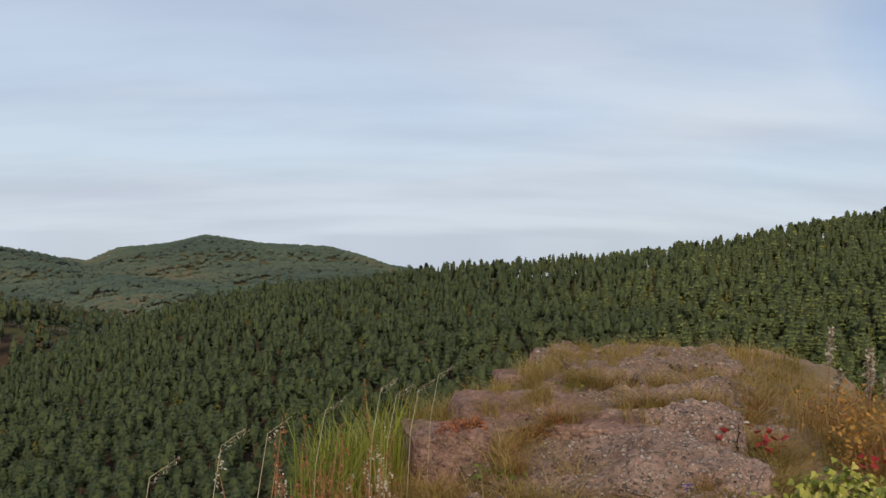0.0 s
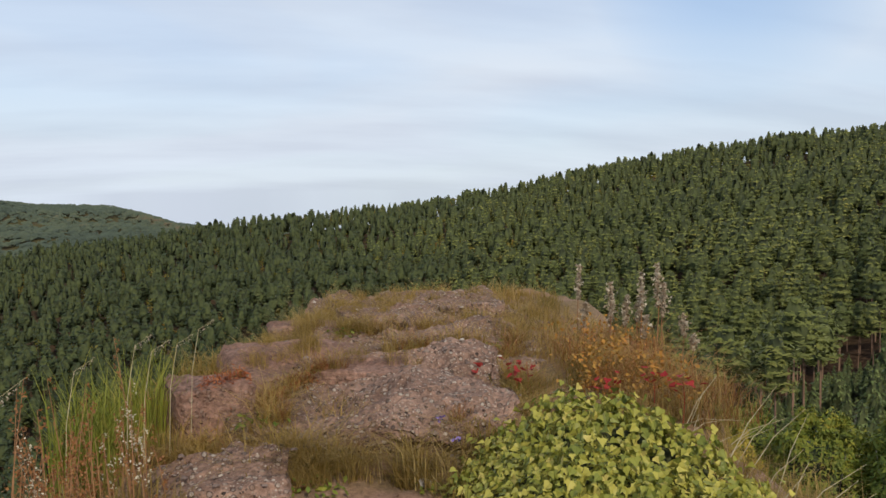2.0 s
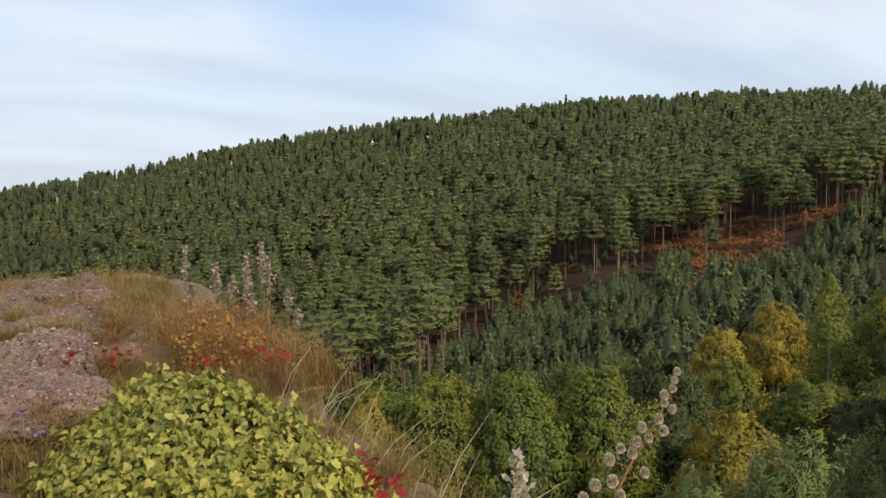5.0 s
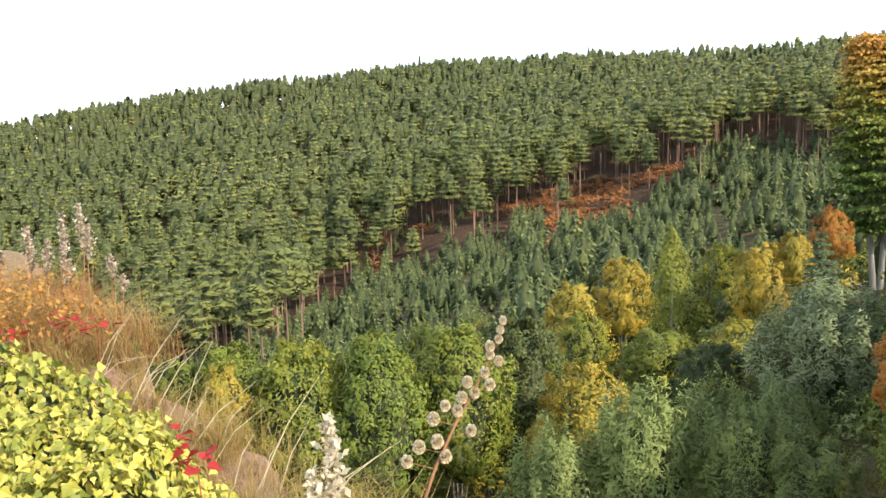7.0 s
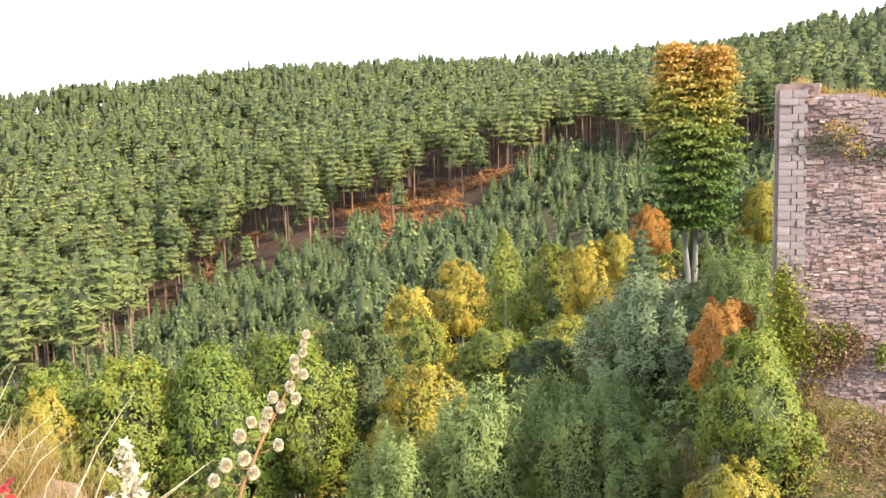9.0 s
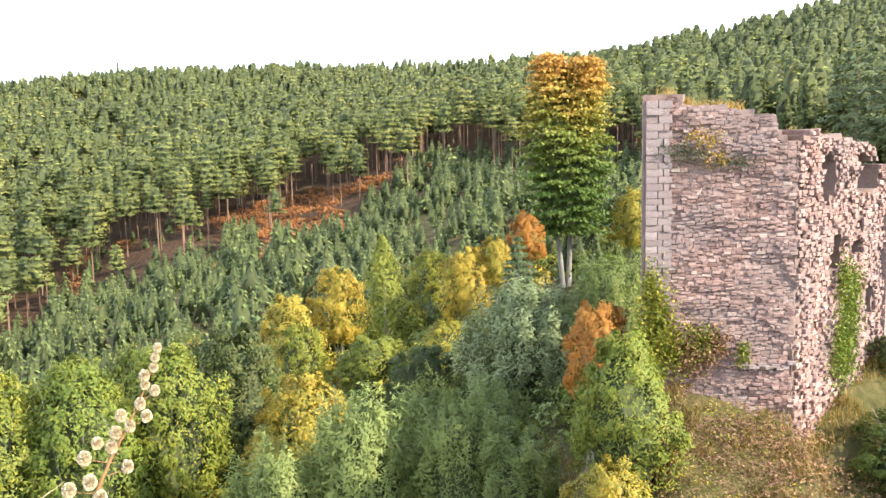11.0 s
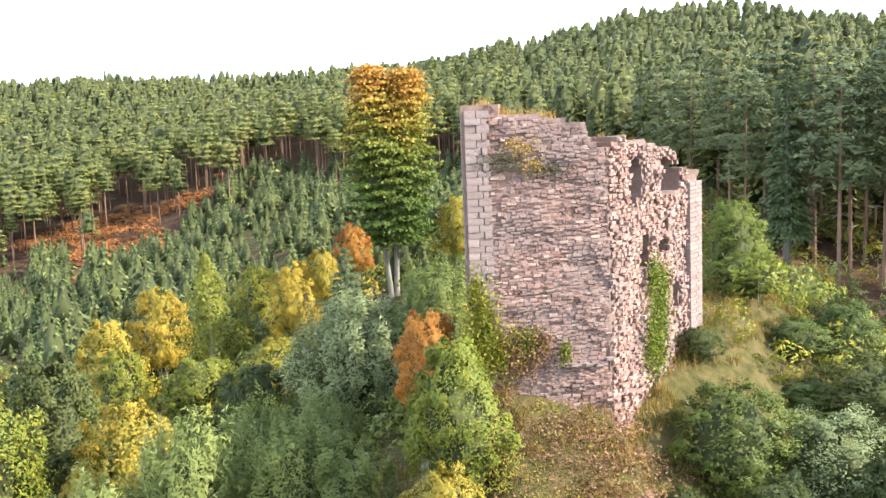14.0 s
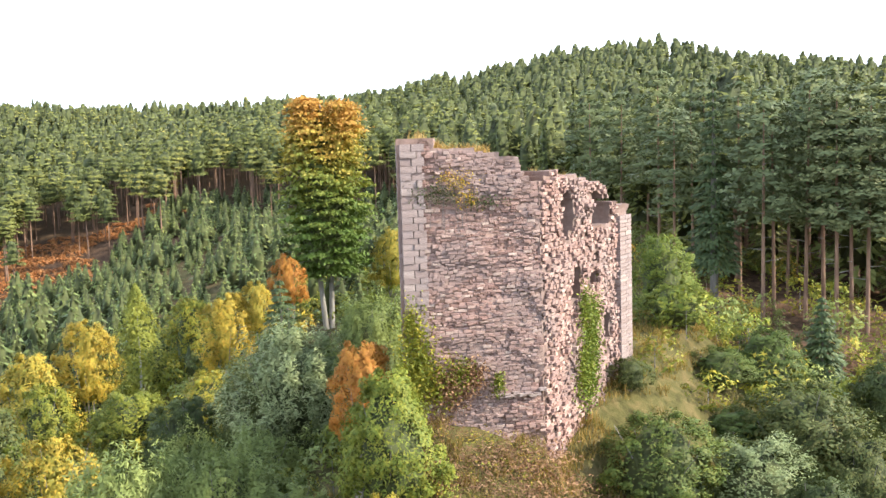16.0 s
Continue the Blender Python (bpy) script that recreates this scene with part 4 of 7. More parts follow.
def build_near_wood():
    """Trees with clear trunks at the edge of the hill wood."""
    rng = np.random.default_rng(31)
    pines = []
    for i in range(4):
        (v, f, nn, _), (tv, tf) = pine_template(rng, 3600, h=16, quad=True, crown0=0.42, wide=2.8, size=0.19, sides=8, gap=0.8, heart=0.0)
        s = Soup(4)
        for k in range(10):
            a, zz = k * 2.4, 16 * (0.22 + 0.05 * k)
            bv, bf = cone_tube([(0, 0, zz), (math.cos(a) * 1.1, math.sin(a) * 1.1, zz + 0.15)], [0.03, 0.008], 4)
            s.add(bv, bf)
        pines.append((mesh_from("pine_crown", v, f, PINE_NEAR, normals=unit(nn)), mesh_from("pine_trunk", tv, tf, BARK_PINE, smooth=True), mesh_from("dead_twigs", *s.arrays(), BARK_GREY)))
    spr = []
    for i in range(3):
        (v, f, nn, _), (tv, tf) = spruce_template(rng, 9000, 16, 1.9, 0.16, quad=True, base=0.22, droop=0.5, storeys=22)
        spr.append((mesh_from("tall_spruce_crown", v, f, SPRUCE_NEAR, normals=unit(nn)), mesh_from("tall_spruce_trunk", tv, tf, BARK_GREY, smooth=True), None))
    rows = [(94.1, 64.6, 5.7), (92.9, 72.6, 5.2), (99.2, 62.6, 5.5), (100.2, 64.6, 5.9), (100.9, 60.6, 4.8), (101.7, 61.6, 4.5), (102.5, 60.6, 4.4), (96.9, 60.6, 4.4),
            (103.6, 62.6, 3.7), (90.9, 75.6, 7.3), (95.6, 66.6, 5.4), (98.2, 70.6, 3.9), (91.8, 68.0, 4.0), (93.4, 80.0, 6.5), (97.5, 65.0, 4.9), (104.8, 60, 4.2), (106, 64, 4.6), (88.6, 80, 6.0), (86.8, 86, 6.8)]
    spruce_at = {0}
    for i, (az, r, top) in enumerate(rows):
        x, y, z = on_land(az, r)
        crown, trunk, twigs = (spr if i in spruce_at else pines)[i % (3 if i in spruce_at else 4)]
        kind = "spruce" if i in spruce_at else "pine"
        h = (top - z) / 16.0
        e = put_tree("tall_" + kind, crown, trunk, (x, y, z), i * 1.3,
                     "tall dark spruce with a long grey trunk and drooping boughs" if kind == "spruce" else "tall pine with a bare reddish trunk at the wood's edge", "tree", "trees at the wood's edge", h, h)
        if twigs:
            tagged(part_mesh("dead_twigs", twigs, e), kind="stuff").scale = (h, h, h)


def build_undergrowth():
    rng = np.random.default_rng(41)
    p = scatter(rng, 24, 110, 20, 84, 2.1, lambda az, r: (r > 24 + 4 * (az < 60)) & ~((az > 46) & (az < 52) & (r > 33) & (r < 38.5)) & (land(r * np.sin(np.radians(az)), r * np.cos(np.radians(az))) > -40))
    x, y = p[:, 0], p[:, 1]
    # the ruin and its mound stay clear
    ex, ey = x - 27.0, y - 5.9
    k = np.clip((ex * 18 - ey * 5.5) / (18 * 18 + 5.5 * 5.5), 0, 1)
    d = np.hypot(ex - 18 * k, ey + 5.5 * k)
    p = p[(d > 5.2) | ((d > 2.2) & (k > 0.55) & (rng.uniform(size=len(d)) < 0.5))]
    r, az = np.hypot(p[:, 0], p[:, 1]), np.degrees(np.arctan2(p[:, 0], p[:, 1]))
    p = p[~((az > 86) & (r > 54) & (rng.uniform(size=len(r)) < 0.7)) & ~((az > 65.5) & (az < 69.5) & (r > 45) & (r < 57)) & ~((az > 68.6) & (az < 72) & (r > 52) & (r < 72))]
    n = len(p)
    tints = rng.uniform(0, 1, n)
    groups = [("green", 0.40), ("lime", 0.16), ("willow", 0.22), ("dark", 0.14), ("yellow", 0.08)]
    edges = np.cumsum([0] + [g for _, g in groups])
    pick = np.clip(0.5 + 0.16 * soft_noise(p[:, 0], p[:, 1], 5.0, 9.0) + rng.normal(0, 0.22, n), 0, 0.999)
    names = {"green": "low green thicket on the valley floor", "lime": "yellow-green thicket on the valley floor", "willow": "pale sallow thicket below the spur",
             "dark": "dark green bramble thicket", "yellow": "yellow autumn undergrowth"}
    for i, (kind, _) in enumerate(groups):
        q = p[(pick >= edges[i]) & (pick < edges[i + 1])]
        s, a, t = grow(rng, q, 0.7, 1.6)
        tp = []
        for _ in range(4):
            c, nr = bush_crown(rng, 330, 0.15, 16, fill=0.4)
            v, f = cards(rng, c * [2.1, 2.1, 1.7], 0.115, up=0.3, aspect=0.6, quad=False, toward=nr * 0.8, loose=0.75)
            nn = np.repeat(nr * 0.5 + (c - [0, 0, 0.4]) * [1.6, 1.6, 1.4], 3, axis=0)
            tp.append(((v, f, nn), cone_tube([(0, 0, -0.3), (0, 0, 1.0)], [0.03, 0.01], 4)))
        plant_many("thicket", tp, q, s, a, t, LEAF[kind], BARK_GREY, names[kind], "undergrowth")
    # bracken and fallen leaves under the pines
    q = scatter(rng, 40, 62, 145, 215, 1.1, lambda az, r: (r > edge_r(az) - 34) & (r < edge_r(az) + 20))
    q = q[soft_noise(q[:, 0], q[:, 1], 9.0, 3.0) + 0.6 * np.exp(-((np.degrees(np.arctan2(q[:, 0], q[:, 1])) - 55) / 4) ** 2) * 2 > 0.55]
    s, a, t = grow(rng, q, 0.5, 1.1)
    v, f = cards(rng, rng.normal(size=(40, 3)) * [0.4, 0.4, 0.15] + [0, 0, 0.35], 0.28, up=0.8, quad=False)
    plant_many("bracken", [((v, f), cone_tube([(0, 0, 0), (0, 0, 0.3)], [0.02, 0.01], 3))], q, s, a, t, BRACKEN, BARK_GREY, "rust-orange bracken under the pines", "bracken")


build_shrubs()
build_single_trees()
build_near_wood()
build_undergrowth()


def build_far_woods():
    rng = np.random.default_rng(53)
    az = np.radians(rng.uniform(-36, 4, 11500))
    r = np.sqrt(rng.uniform(900 ** 2, 1825 ** 2, 11500))
    p = np.stack([r * np.sin(az), r * np.cos(az), land(r * np.sin(az), r * np.cos(az))], 1)
    s, a, t = grow(rng, p, 0.8, 1.2)
    a = (a - 3.14) * 0.18
    t = np.clip(0.5 * t + 0.25 + 0.3 * soft_noise(p[:, 0], p[:, 1], 90.0, 2.0), 0, 1)
    tp = []
    for k in range(4):
        c = rng.normal(size=(20, 3))
        c /= np.linalg.norm(c, axis=1)[:, None]
        c = c * [5.0, 5.0, 1.7 + 0.5 * (k % 2)] * rng.uniform(0.4, 1, (20, 1)) + [0, 0, 4]
        v, f = cards(rng, c, 2.3, up=0.5, aspect=1.0, quad=False, toward=np.tile([0, -1.0, 0.6], (20, 1)), loose=0.3)
        nn = np.repeat((c - [0, 0, 4]) / 6.0 * 0.12 + [0, -0.5, 0.7], 3, axis=0)
        tp.append(((v, f, nn), cone_tube([(0, 0, 0), (0, 0, 5)], [0.3, 0.2], 3)))
    plant_many("distant_wood", tp, p, s, a, t, FAR_LEAF, BARK_GREY, "mixed woods on the distant hills, leaf colours greyed for haze", "forest")
    az = np.radians(rng.uniform(-36, -14, 700))
    r = np.sqrt(rng.uniform(480 ** 2, 800 ** 2, 700))
    p = np.stack([r * np.sin(az), r * np.cos(az), land(r * np.sin(az), r * np.cos(az))], 1)
    s, a, t = grow(rng, p, 0.8, 1.3)
    tp = [pine_template(rng, 45, size=1.5, sides=3, crown0=0.25, wide=2.6) for _ in range(4)]
    plant_many("valley_wood", tp, p, s, a, t, VALLEY_LEAF, BARK_GREY, "dark wood with orange trees down the valley", "forest")


# Greyed and bluish leaf colours: the haze of distance is painted in.
FAR_LEAF = leaf_material("haze_tinted_far_leaves", [(0.0, (0.062, 0.082, 0.062)), (0.45, (0.082, 0.105, 0.072)), (0.75, (0.110, 0.130, 0.078)), (1.0, (0.17, 0.125, 0.075))], 0.1, tint=True, jitter=0.22)
VALLEY_LEAF = leaf_material("valley_leaves", [(0.0, (0.035, 0.055, 0.035)), (0.65, (0.05, 0.075, 0.04)), (0.85, (0.16, 0.11, 0.035)), (1.0, (0.24, 0.11, 0.03))], 0.1, tint=True, jitter=0.2)
build_far_woods()


# ---- the rock platform ----
from mathutils.bvhtree import BVHTree


def rock_material(name, pebbles=1.0, base=((0.165, 0.100, 0.073), (0.36, 0.233, 0.172))):
    """Red sandstone conglomerate with pale and dark pebbles, worn and lichened."""
    m, nt, bsdf = material(name)
    n1, n2 = noise_of(nt, 2.2, 6.0, 0.6), noise_of(nt, 28.0, 5.0, 0.65)
    col = ramp(nt, n1, [(0.32, base[0]), (0.68, base[1])])
    col = blend(nt, 0.85, col, ramp(nt, n2, [(0.32, (0.40, 0.37, 0.36)), (0.5, (0.95, 0.93, 0.92)), (0.7, (1.5, 1.45, 1.4))]), "MULTIPLY")
    co = nt.nodes.new("ShaderNodeTexCoord").outputs["Object"]
    hs = []
    for scale, limit in ((30.0, 0.44), (70.0, 0.42)):
        vo = nt.nodes.new("ShaderNodeTexVoronoi")
        vo.inputs["Scale"].default_value = scale
        nt.links.new(co, vo.inputs["Vector"])
        sep = nt.nodes.new("ShaderNodeSeparateColor")
        nt.links.new(vo.outputs["Color"], sep.inputs[0])
        inside = ramp(nt, vo.outputs["Distance"], [(limit - 0.10, (1, 1, 1)), (limit, (0, 0, 0))])
        some = ramp(nt, sep.outputs["Red"], [(0.42, (0, 0, 0)), (0.46, (1, 1, 1))])
        mask = blend(nt, 1.0, inside, some, "MULTIPLY")
        mask = blend(nt, 1.0, mask, (0.95 * pebbles,) * 3, "MULTIPLY")
        stone = ramp(nt, sep.outputs["Green"], [(0.0, (0.07, 0.05, 0.042)), (0.3, (0.20, 0.14, 0.11)), (0.7, (0.36, 0.27, 0.21)), (1.0, (0.50, 0.42, 0.34))])
        col = blend(nt, mask, col, stone)
        hs.append(mask)
    lich = ramp(nt, noise_of(nt, 5.0, 7.0, 0.7), [(0.60, (0, 0, 0)), (0.70, (0.5, 0.5, 0.5))])
    col = blend(nt, lich, col, (0.20, 0.19, 0.17))
    nt.links.new(col, bsdf.inputs["Base Color"])
    bsdf.inputs["Roughness"].default_value = 0.95
    bsdf.inputs["Specular IOR Level"].default_value = 0.2
    h = blend(nt, 0.5, hs[0], n2, "ADD")
    h = blend(nt, 0.6, h, n1, "ADD")
    bump(nt, bsdf, h, 1.0, 0.06)
    return m


ROCK = rock_material("conglomerate_rock")
ROCK_PLAIN = rock_material("plain_sandstone", 0.25, ((0.20, 0.113, 0.082), (0.35, 0.212, 0.157)))


def soil_material():
    m, nt, bsdf = material("trodden_soil")
    n1, n2 = noise_of(nt, 1.6, 5.0), noise_of(nt, 40.0, 5.0, 0.7)
    soil = ramp(nt, n2, [(0.3, (0.16, 0.085, 0.053)), (0.55, (0.33, 0.19, 0.122)), (0.8, (0.50, 0.34, 0.23))])
    turf = ramp(nt, n2, [(0.3, (0.10, 0.066, 0.03)), (0.55, (0.22, 0.145, 0.07)), (0.8, (0.36, 0.25, 0.14))])
    mask = ramp(nt, n1, [(0.42, (0, 0, 0)), (0.58, (1, 1, 1))])
    nt.links.new(blend(nt, mask, soil, turf), bsdf.inputs["Base Color"])
    bsdf.inputs["Roughness"].default_value = 1.0
    bump(nt, bsdf, n2, 0.8, 0.02)
    return m


SOIL = soil_material()
EDGE_Y = np.array([-3.0, 0.5, 2, 3, 4.1, 5.2, 6.4, 7.5, 8.6, 9.5])
EDGE_L = np.array([-1.7, -1.4, -1.15, -0.85, -0.45, -0.25, 0.05, 0.6, 1.1, 1.6])
EDGE_R = np.array([1.6, 1.9, 2.4, 2.5, 2.65, 2.85, 3.05, 3.4, 3.7, 3.5])


def platform_z(x, y):
    z = np.interp(y, [-3, 3.5, 4.2, 4.8, 6, 7.5, 8.5, 9.5], [-1.5, -1.46, -1.42, -1.34, -1.27, -1.24, -1.18, -1.16])
    return z + 0.025 * soft_noise(x, y, 0.35, 1.0) + 0.012 * soft_noise(x, y, 0.09, 2.0)


def build_platform():
    xs, ys = np.arange(-2.6, 4.2, 0.07), np.arange(-3.4, 10.4, 0.07)
    X, Y = np.meshgrid(xs, ys)
    wob = 0.10 * soft_noise(X, Y, 0.5, 3.0)
    out = np.maximum(np.maximum(np.interp(Y, EDGE_Y, EDGE_L) - X, X - np.interp(Y, EDGE_Y, EDGE_R)), np.maximum(Y - 9.9, -3.0 - Y)) + wob
    Z = platform_z(X, Y) - 0.55 * np.clip(out, 0, 0.35) - 16 * step(0.25, 0.75, out) - 5 * np.clip(out - 0.7, 0, 2)
    Z = np.maximum(Z, -24) + 0.2 * soft_noise(X, Y, 0.3, 5.0) * step(0.3, 0.6, out)
    n, m = X.shape
    i, j = np.meshgrid(np.arange(n - 1), np.arange(m - 1), indexing="ij")
    f = np.stack([i * m + j, i * m + j + 1, (i + 1) * m + j + 1, (i + 1) * m + j], -1).reshape(-1, 4)
    cliff = (out[:-1, :-1] > 0.25).ravel().astype(int)
    me = mesh_from("rock_platform", np.stack([X, Y, Z], -1).reshape(-1, 3), f, [SOIL, ROCK_PLAIN], cliff, smooth=True)
    tagged(new("rock_platform", me), "rocky wall-top with trodden soil and steep sides", "rock", kind="structure")


def rock(name, at, size, turn, seed, mat, label, tilt=(0, 0), square=3.0, rough=0.10, beds=0.0):
    """A weathered block: squared-off, chipped, its sides broken into beds and its top into low steps."""
    bm = bmesh.new()
    bmesh.ops.create_cube(bm, size=2.0)
    bmesh.ops.subdivide_edges(bm, edges=bm.edges[:], cuts=30 if max(size) > 0.6 else 15, use_grid_fill=True)
    off = Vector((seed * 7.3, seed * 3.1, seed * 5.7))
    rough *= min(1.2, 2.2 * min(size))
    for v in bm.verts:
        p = v.co
        k = (abs(p.x) ** square + abs(p.y) ** square + abs(p.z) ** square) ** (1 / square)
        q = p / k
        s = Vector((q.x * size[0], q.y * size[1], q.z * size[2]))
        d = noise.fractal(s * 1.6 + off, 0.9, 2.1, 5) * rough * 1.5
        d += noise.fractal(s * 9.0 + off, 0.7, 2.0, 4) * rough * 0.5
        chip = noise.voronoi(Vector((s.x * 4, s.y * 4, s.z * 6)) + off)[0][0] * rough * 0.6
        flat = Vector((q.x, q.y, 0.25 * q.z)).normalized() if abs(q.z) < 0.93 else Vector((0, 0, 1 if q.z > 0 else -1))
        s += flat * (d - chip)
        if beds:
            # beds: the side steps back by whole layers, the top falls in low risers
            layer = math.floor(s.z / 0.075 + 0.8 * noise.noise(Vector((s.x * 2, s.y * 2, 0)) + off))
            s += Vector((q.x, q.y, 0)) * beds * (noise.noise(Vector((layer * 3.7, s.x * 1.3, s.y * 1.3)) + off) - 0.2)
            if q.z > 0.2:
                s.z += 1.5 * beds * math.floor(3.0 * noise.fractal(Vector((s.x * 1.5, s.y * 2.2, 0)) + off, 1.0, 2.0, 3)) / 3.0
        v.co = s
    me = bpy.data.meshes.new(name)
    bm.to_mesh(me)
    bm.free()
    me.materials.append(mat)
    me.polygons.foreach_set("use_smooth", np.full(len(me.polygons), not beds))
    ob = new(name, me)
    ob.location, ob.rotation_euler = at, (radians(tilt[0]), radians(tilt[1]), radians(turn))
    return tagged(ob, label, "rock", "rocks of the platform")


ROCK_TOPS = []


def surface_z(x, y):
    """Height of the rock or soil that lies uppermost."""
    x, y = np.atleast_1d(x), np.atleast_1d(y)
    z = platform_z(x, y)
    for i in range(len(x)):
        hit = ROCK_TOPS[0].ray_cast(Vector((x[i], y[i], 1.0)), Vector((0, 0, -1)))[0]
        if hit is not None:
            z[i] = max(z[i], hit.z)
    return z


def build_rocks():
    rows = [
        ((1.12, 5.22, -1.47), (0.72, 0.70, 0.36), -12, 1, ROCK, (7, -3)),
        ((0.62, 5.95, -1.32), (0.52, 0.44, 0.24), 10, 2, ROCK_PLAIN, (6, 3)),
        ((0.02, 5.22, -1.38), (0.24, 0.26, 0.34), 14, 3, ROCK_PLAIN, (2, 3)),
        ((0.12, 4.32, -1.50), (0.36, 0.26, 0.22), -8, 4, ROCK, (9, -6)),
        ((0.42, 4.95, -1.40), (0.26, 0.20, 0.17), 25, 15, ROCK, (6, 2)),
        ((1.55, 6.70, -1.40), (0.85, 0.50, 0.30), 5, 5, ROCK, (5, 0)),
        ((1.75, 8.35, -1.46), (0.62, 0.70, 0.36), 12, 6, ROCK, (4, 2)),
        ((2.42, 8.55, -1.42), (0.34, 0.45, 0.36), 4, 16, ROCK, (2, 3)),
        ((2.95, 8.05, -1.45), (0.34, 0.42, 0.26), 20, 8, ROCK, (0, 4)),
        ((0.78, 7.75, -1.28), (0.30, 0.32, 0.18), 0, 9, ROCK_PLAIN, (0, -3)),
        ((1.22, 8.9, -1.30), (0.28, 0.25, 0.22), 30, 10, ROCK, (0, 0)),
        ((1.15, 7.35, -1.32), (0.40, 0.26, 0.18), -20, 13, ROCK, (4, 0)),
        ((2.75, 6.85, -1.36), (0.32, 0.36, 0.16), 10, 11, ROCK, (0, 0)),
        ((1.85, 5.95, -1.36), (0.40, 0.28, 0.22), 25, 14, ROCK, (3, 0)),
        ((2.05, 7.4, -1.33), (0.42, 0.24, 0.20), -6, 17, ROCK, (5, 0)),
        ((1.42, 6.22, -1.175), (0.50, 0.16, 0.055), 8, 18, ROCK, (5, -2)),
        ((2.10, 6.50, -1.17), (0.34, 0.15, 0.05), -14, 19, ROCK, (4, 3)),
        ((1.55, 7.85, -1.12), (0.48, 0.20, 0.06), 6, 23, ROCK, (6, 0)),
        ((2.35, 8.15, -1.10), (0.36, 0.26, 0.07), 16, 24, ROCK, (4, 4)),
        ((0.95, 5.60, -1.12), (0.30, 0.22, 0.05), -20, 25, ROCK_PLAIN, (6, -3)),
        ((0.30, 5.62, -1.22), (0.28, 0.20, 0.07), 12, 26, ROCK_PLAIN, (5, -4)),
        ((2.30, 9.15, -1.36), (0.62, 0.45, 0.27), 8, 27, ROCK, (3, 2)),
        ((2.92, 9.45, -1.44), (0.24, 0.30, 0.24), -6, 28, ROCK, (2, 3)),
        ((3.22, 8.75, -1.56), (0.36, 0.42, 0.24), 14, 29, ROCK, (2, 4)),
        ((1.30, 9.3, -1.32), (0.30, 0.22, 0.20), 20, 30, ROCK_PLAIN, (0, 2)),
    ]
    names = {1: "large mauve conglomerate slab full of pale pebbles", 2: "smooth red sandstone slab with a dark crack", 3: "squared red sandstone block at the platform's edge",
             4: "low rounded conglomerate boulder beside the path", 6: "far conglomerate ledge with a broken top"}
    beds, tops, faces_all = [], [], []
    for at, size, turn, seed, mat, tilt in rows:
        ob = rock("rock", at, size, turn, seed, mat, names.get(seed, "weathered conglomerate rock set in dry turf"), tilt, 11.0, 0.05 if mat is ROCK_PLAIN else 0.07, 0.03 if mat is ROCK_PLAIN else 0.05)
        n0 = len(tops)
        tops += [ob.matrix_basis @ v.co for v in ob.data.vertices]
        faces_all += [[n0 + i for i in p.vertices] for p in ob.data.polygons]
        if mat is ROCK:
            m = ob.matrix_basis
            for v in ob.data.vertices:
                if v.normal.z > 0.15 or v.normal.y < -0.5:
                    beds.append((m @ v.co, (m.to_3x3() @ v.normal).normalized()))
    ROCK_TOPS.append(BVHTree.FromPolygons(tops, faces_all))
    # pebbles standing out of the conglomerate
    rng = np.random.default_rng(3)
    s = Soup(3)
    octa = np.array([(1, 0, 0), (0, 1, 0), (-1, 0, 0), (0, -1, 0), (0.1, 0, 1), (0, 0.1, -1)], float)
    faces = np.array([(0, 1, 4), (1, 2, 4), (2, 3, 4), (3, 0, 4), (1, 0, 5), (2, 1, 5), (3, 2, 5), (0, 3, 5)])
    fine = np.concatenate([octa, [(octa[a] + octa[b]) / 2 * 1.35 for a, b in ((0, 1), (1, 2), (2, 3), (3, 0), (0, 4), (1, 4), (2, 4), (3, 4))]])
    ff = []
    for a, b, ab, ta, tb in ((0, 1, 6, 10, 11), (1, 2, 7, 11, 12), (2, 3, 8, 12, 13), (3, 0, 9, 13, 10)):
        ff += [(a, ab, ta), (ab, b, tb), (ab, tb, ta), (ta, tb, 4)]
    ff = np.array(ff)
    for _ in range(3200):
        p, n = beds[rng.integers(0, len(beds))]
        k = rng.uniform(0.005, 0.013) if rng.uniform() < 0.85 else rng.uniform(0.013, 0.026)
        v = fine * (1 + rng.normal(0, 0.12, fine.shape)) * [k, k * rng.uniform(0.6, 1), k * rng.uniform(0.5, 0.8)]
        t = rng.uniform(0, 6.28)
        R = np.array([[math.cos(t), -math.sin(t), 0], [math.sin(t), math.cos(t), 0], [0, 0, 1]])
        q = np.array(p + Vector((rng.normal(0, 0.025), rng.normal(0, 0.025), 0)) - n * k * 0.1)
        s.add(v @ R.T + q, ff)
    tagged(new("embedded_pebbles", mesh_from("embedded_pebbles", *s.arrays(), PEBBLE_MIX, smooth=True)), "pale and dark pebbles standing out of the conglomerate", "pebbles", kind="stuff")
    # small stones
    for i in range(26):
        x, y = rng.uniform(0.1, 1.9), rng.uniform(3.2, 5.6)
        s = rng.uniform(0.015, 0.05)
        bm = bmesh.new()
        bmesh.ops.create_icosphere(bm, subdivisions=2, radius=1.0)
        for v in bm.verts:
            v.co = Vector((v.co.x * s, v.co.y * s * 0.8, v.co.z * s * 0.6)) * (1 + 0.25 * noise.noise(v.co * 1.3 + Vector((i * 3.0, 0, 0))))
        me = bpy.data.meshes.new("pebble")
        bm.to_mesh(me)
        bm.free()
        me.materials.append(PEBBLE)
        ob = new("pebble", me)
        ob.location = (x, y, float(platform_z(x, y)) + s * 0.2)
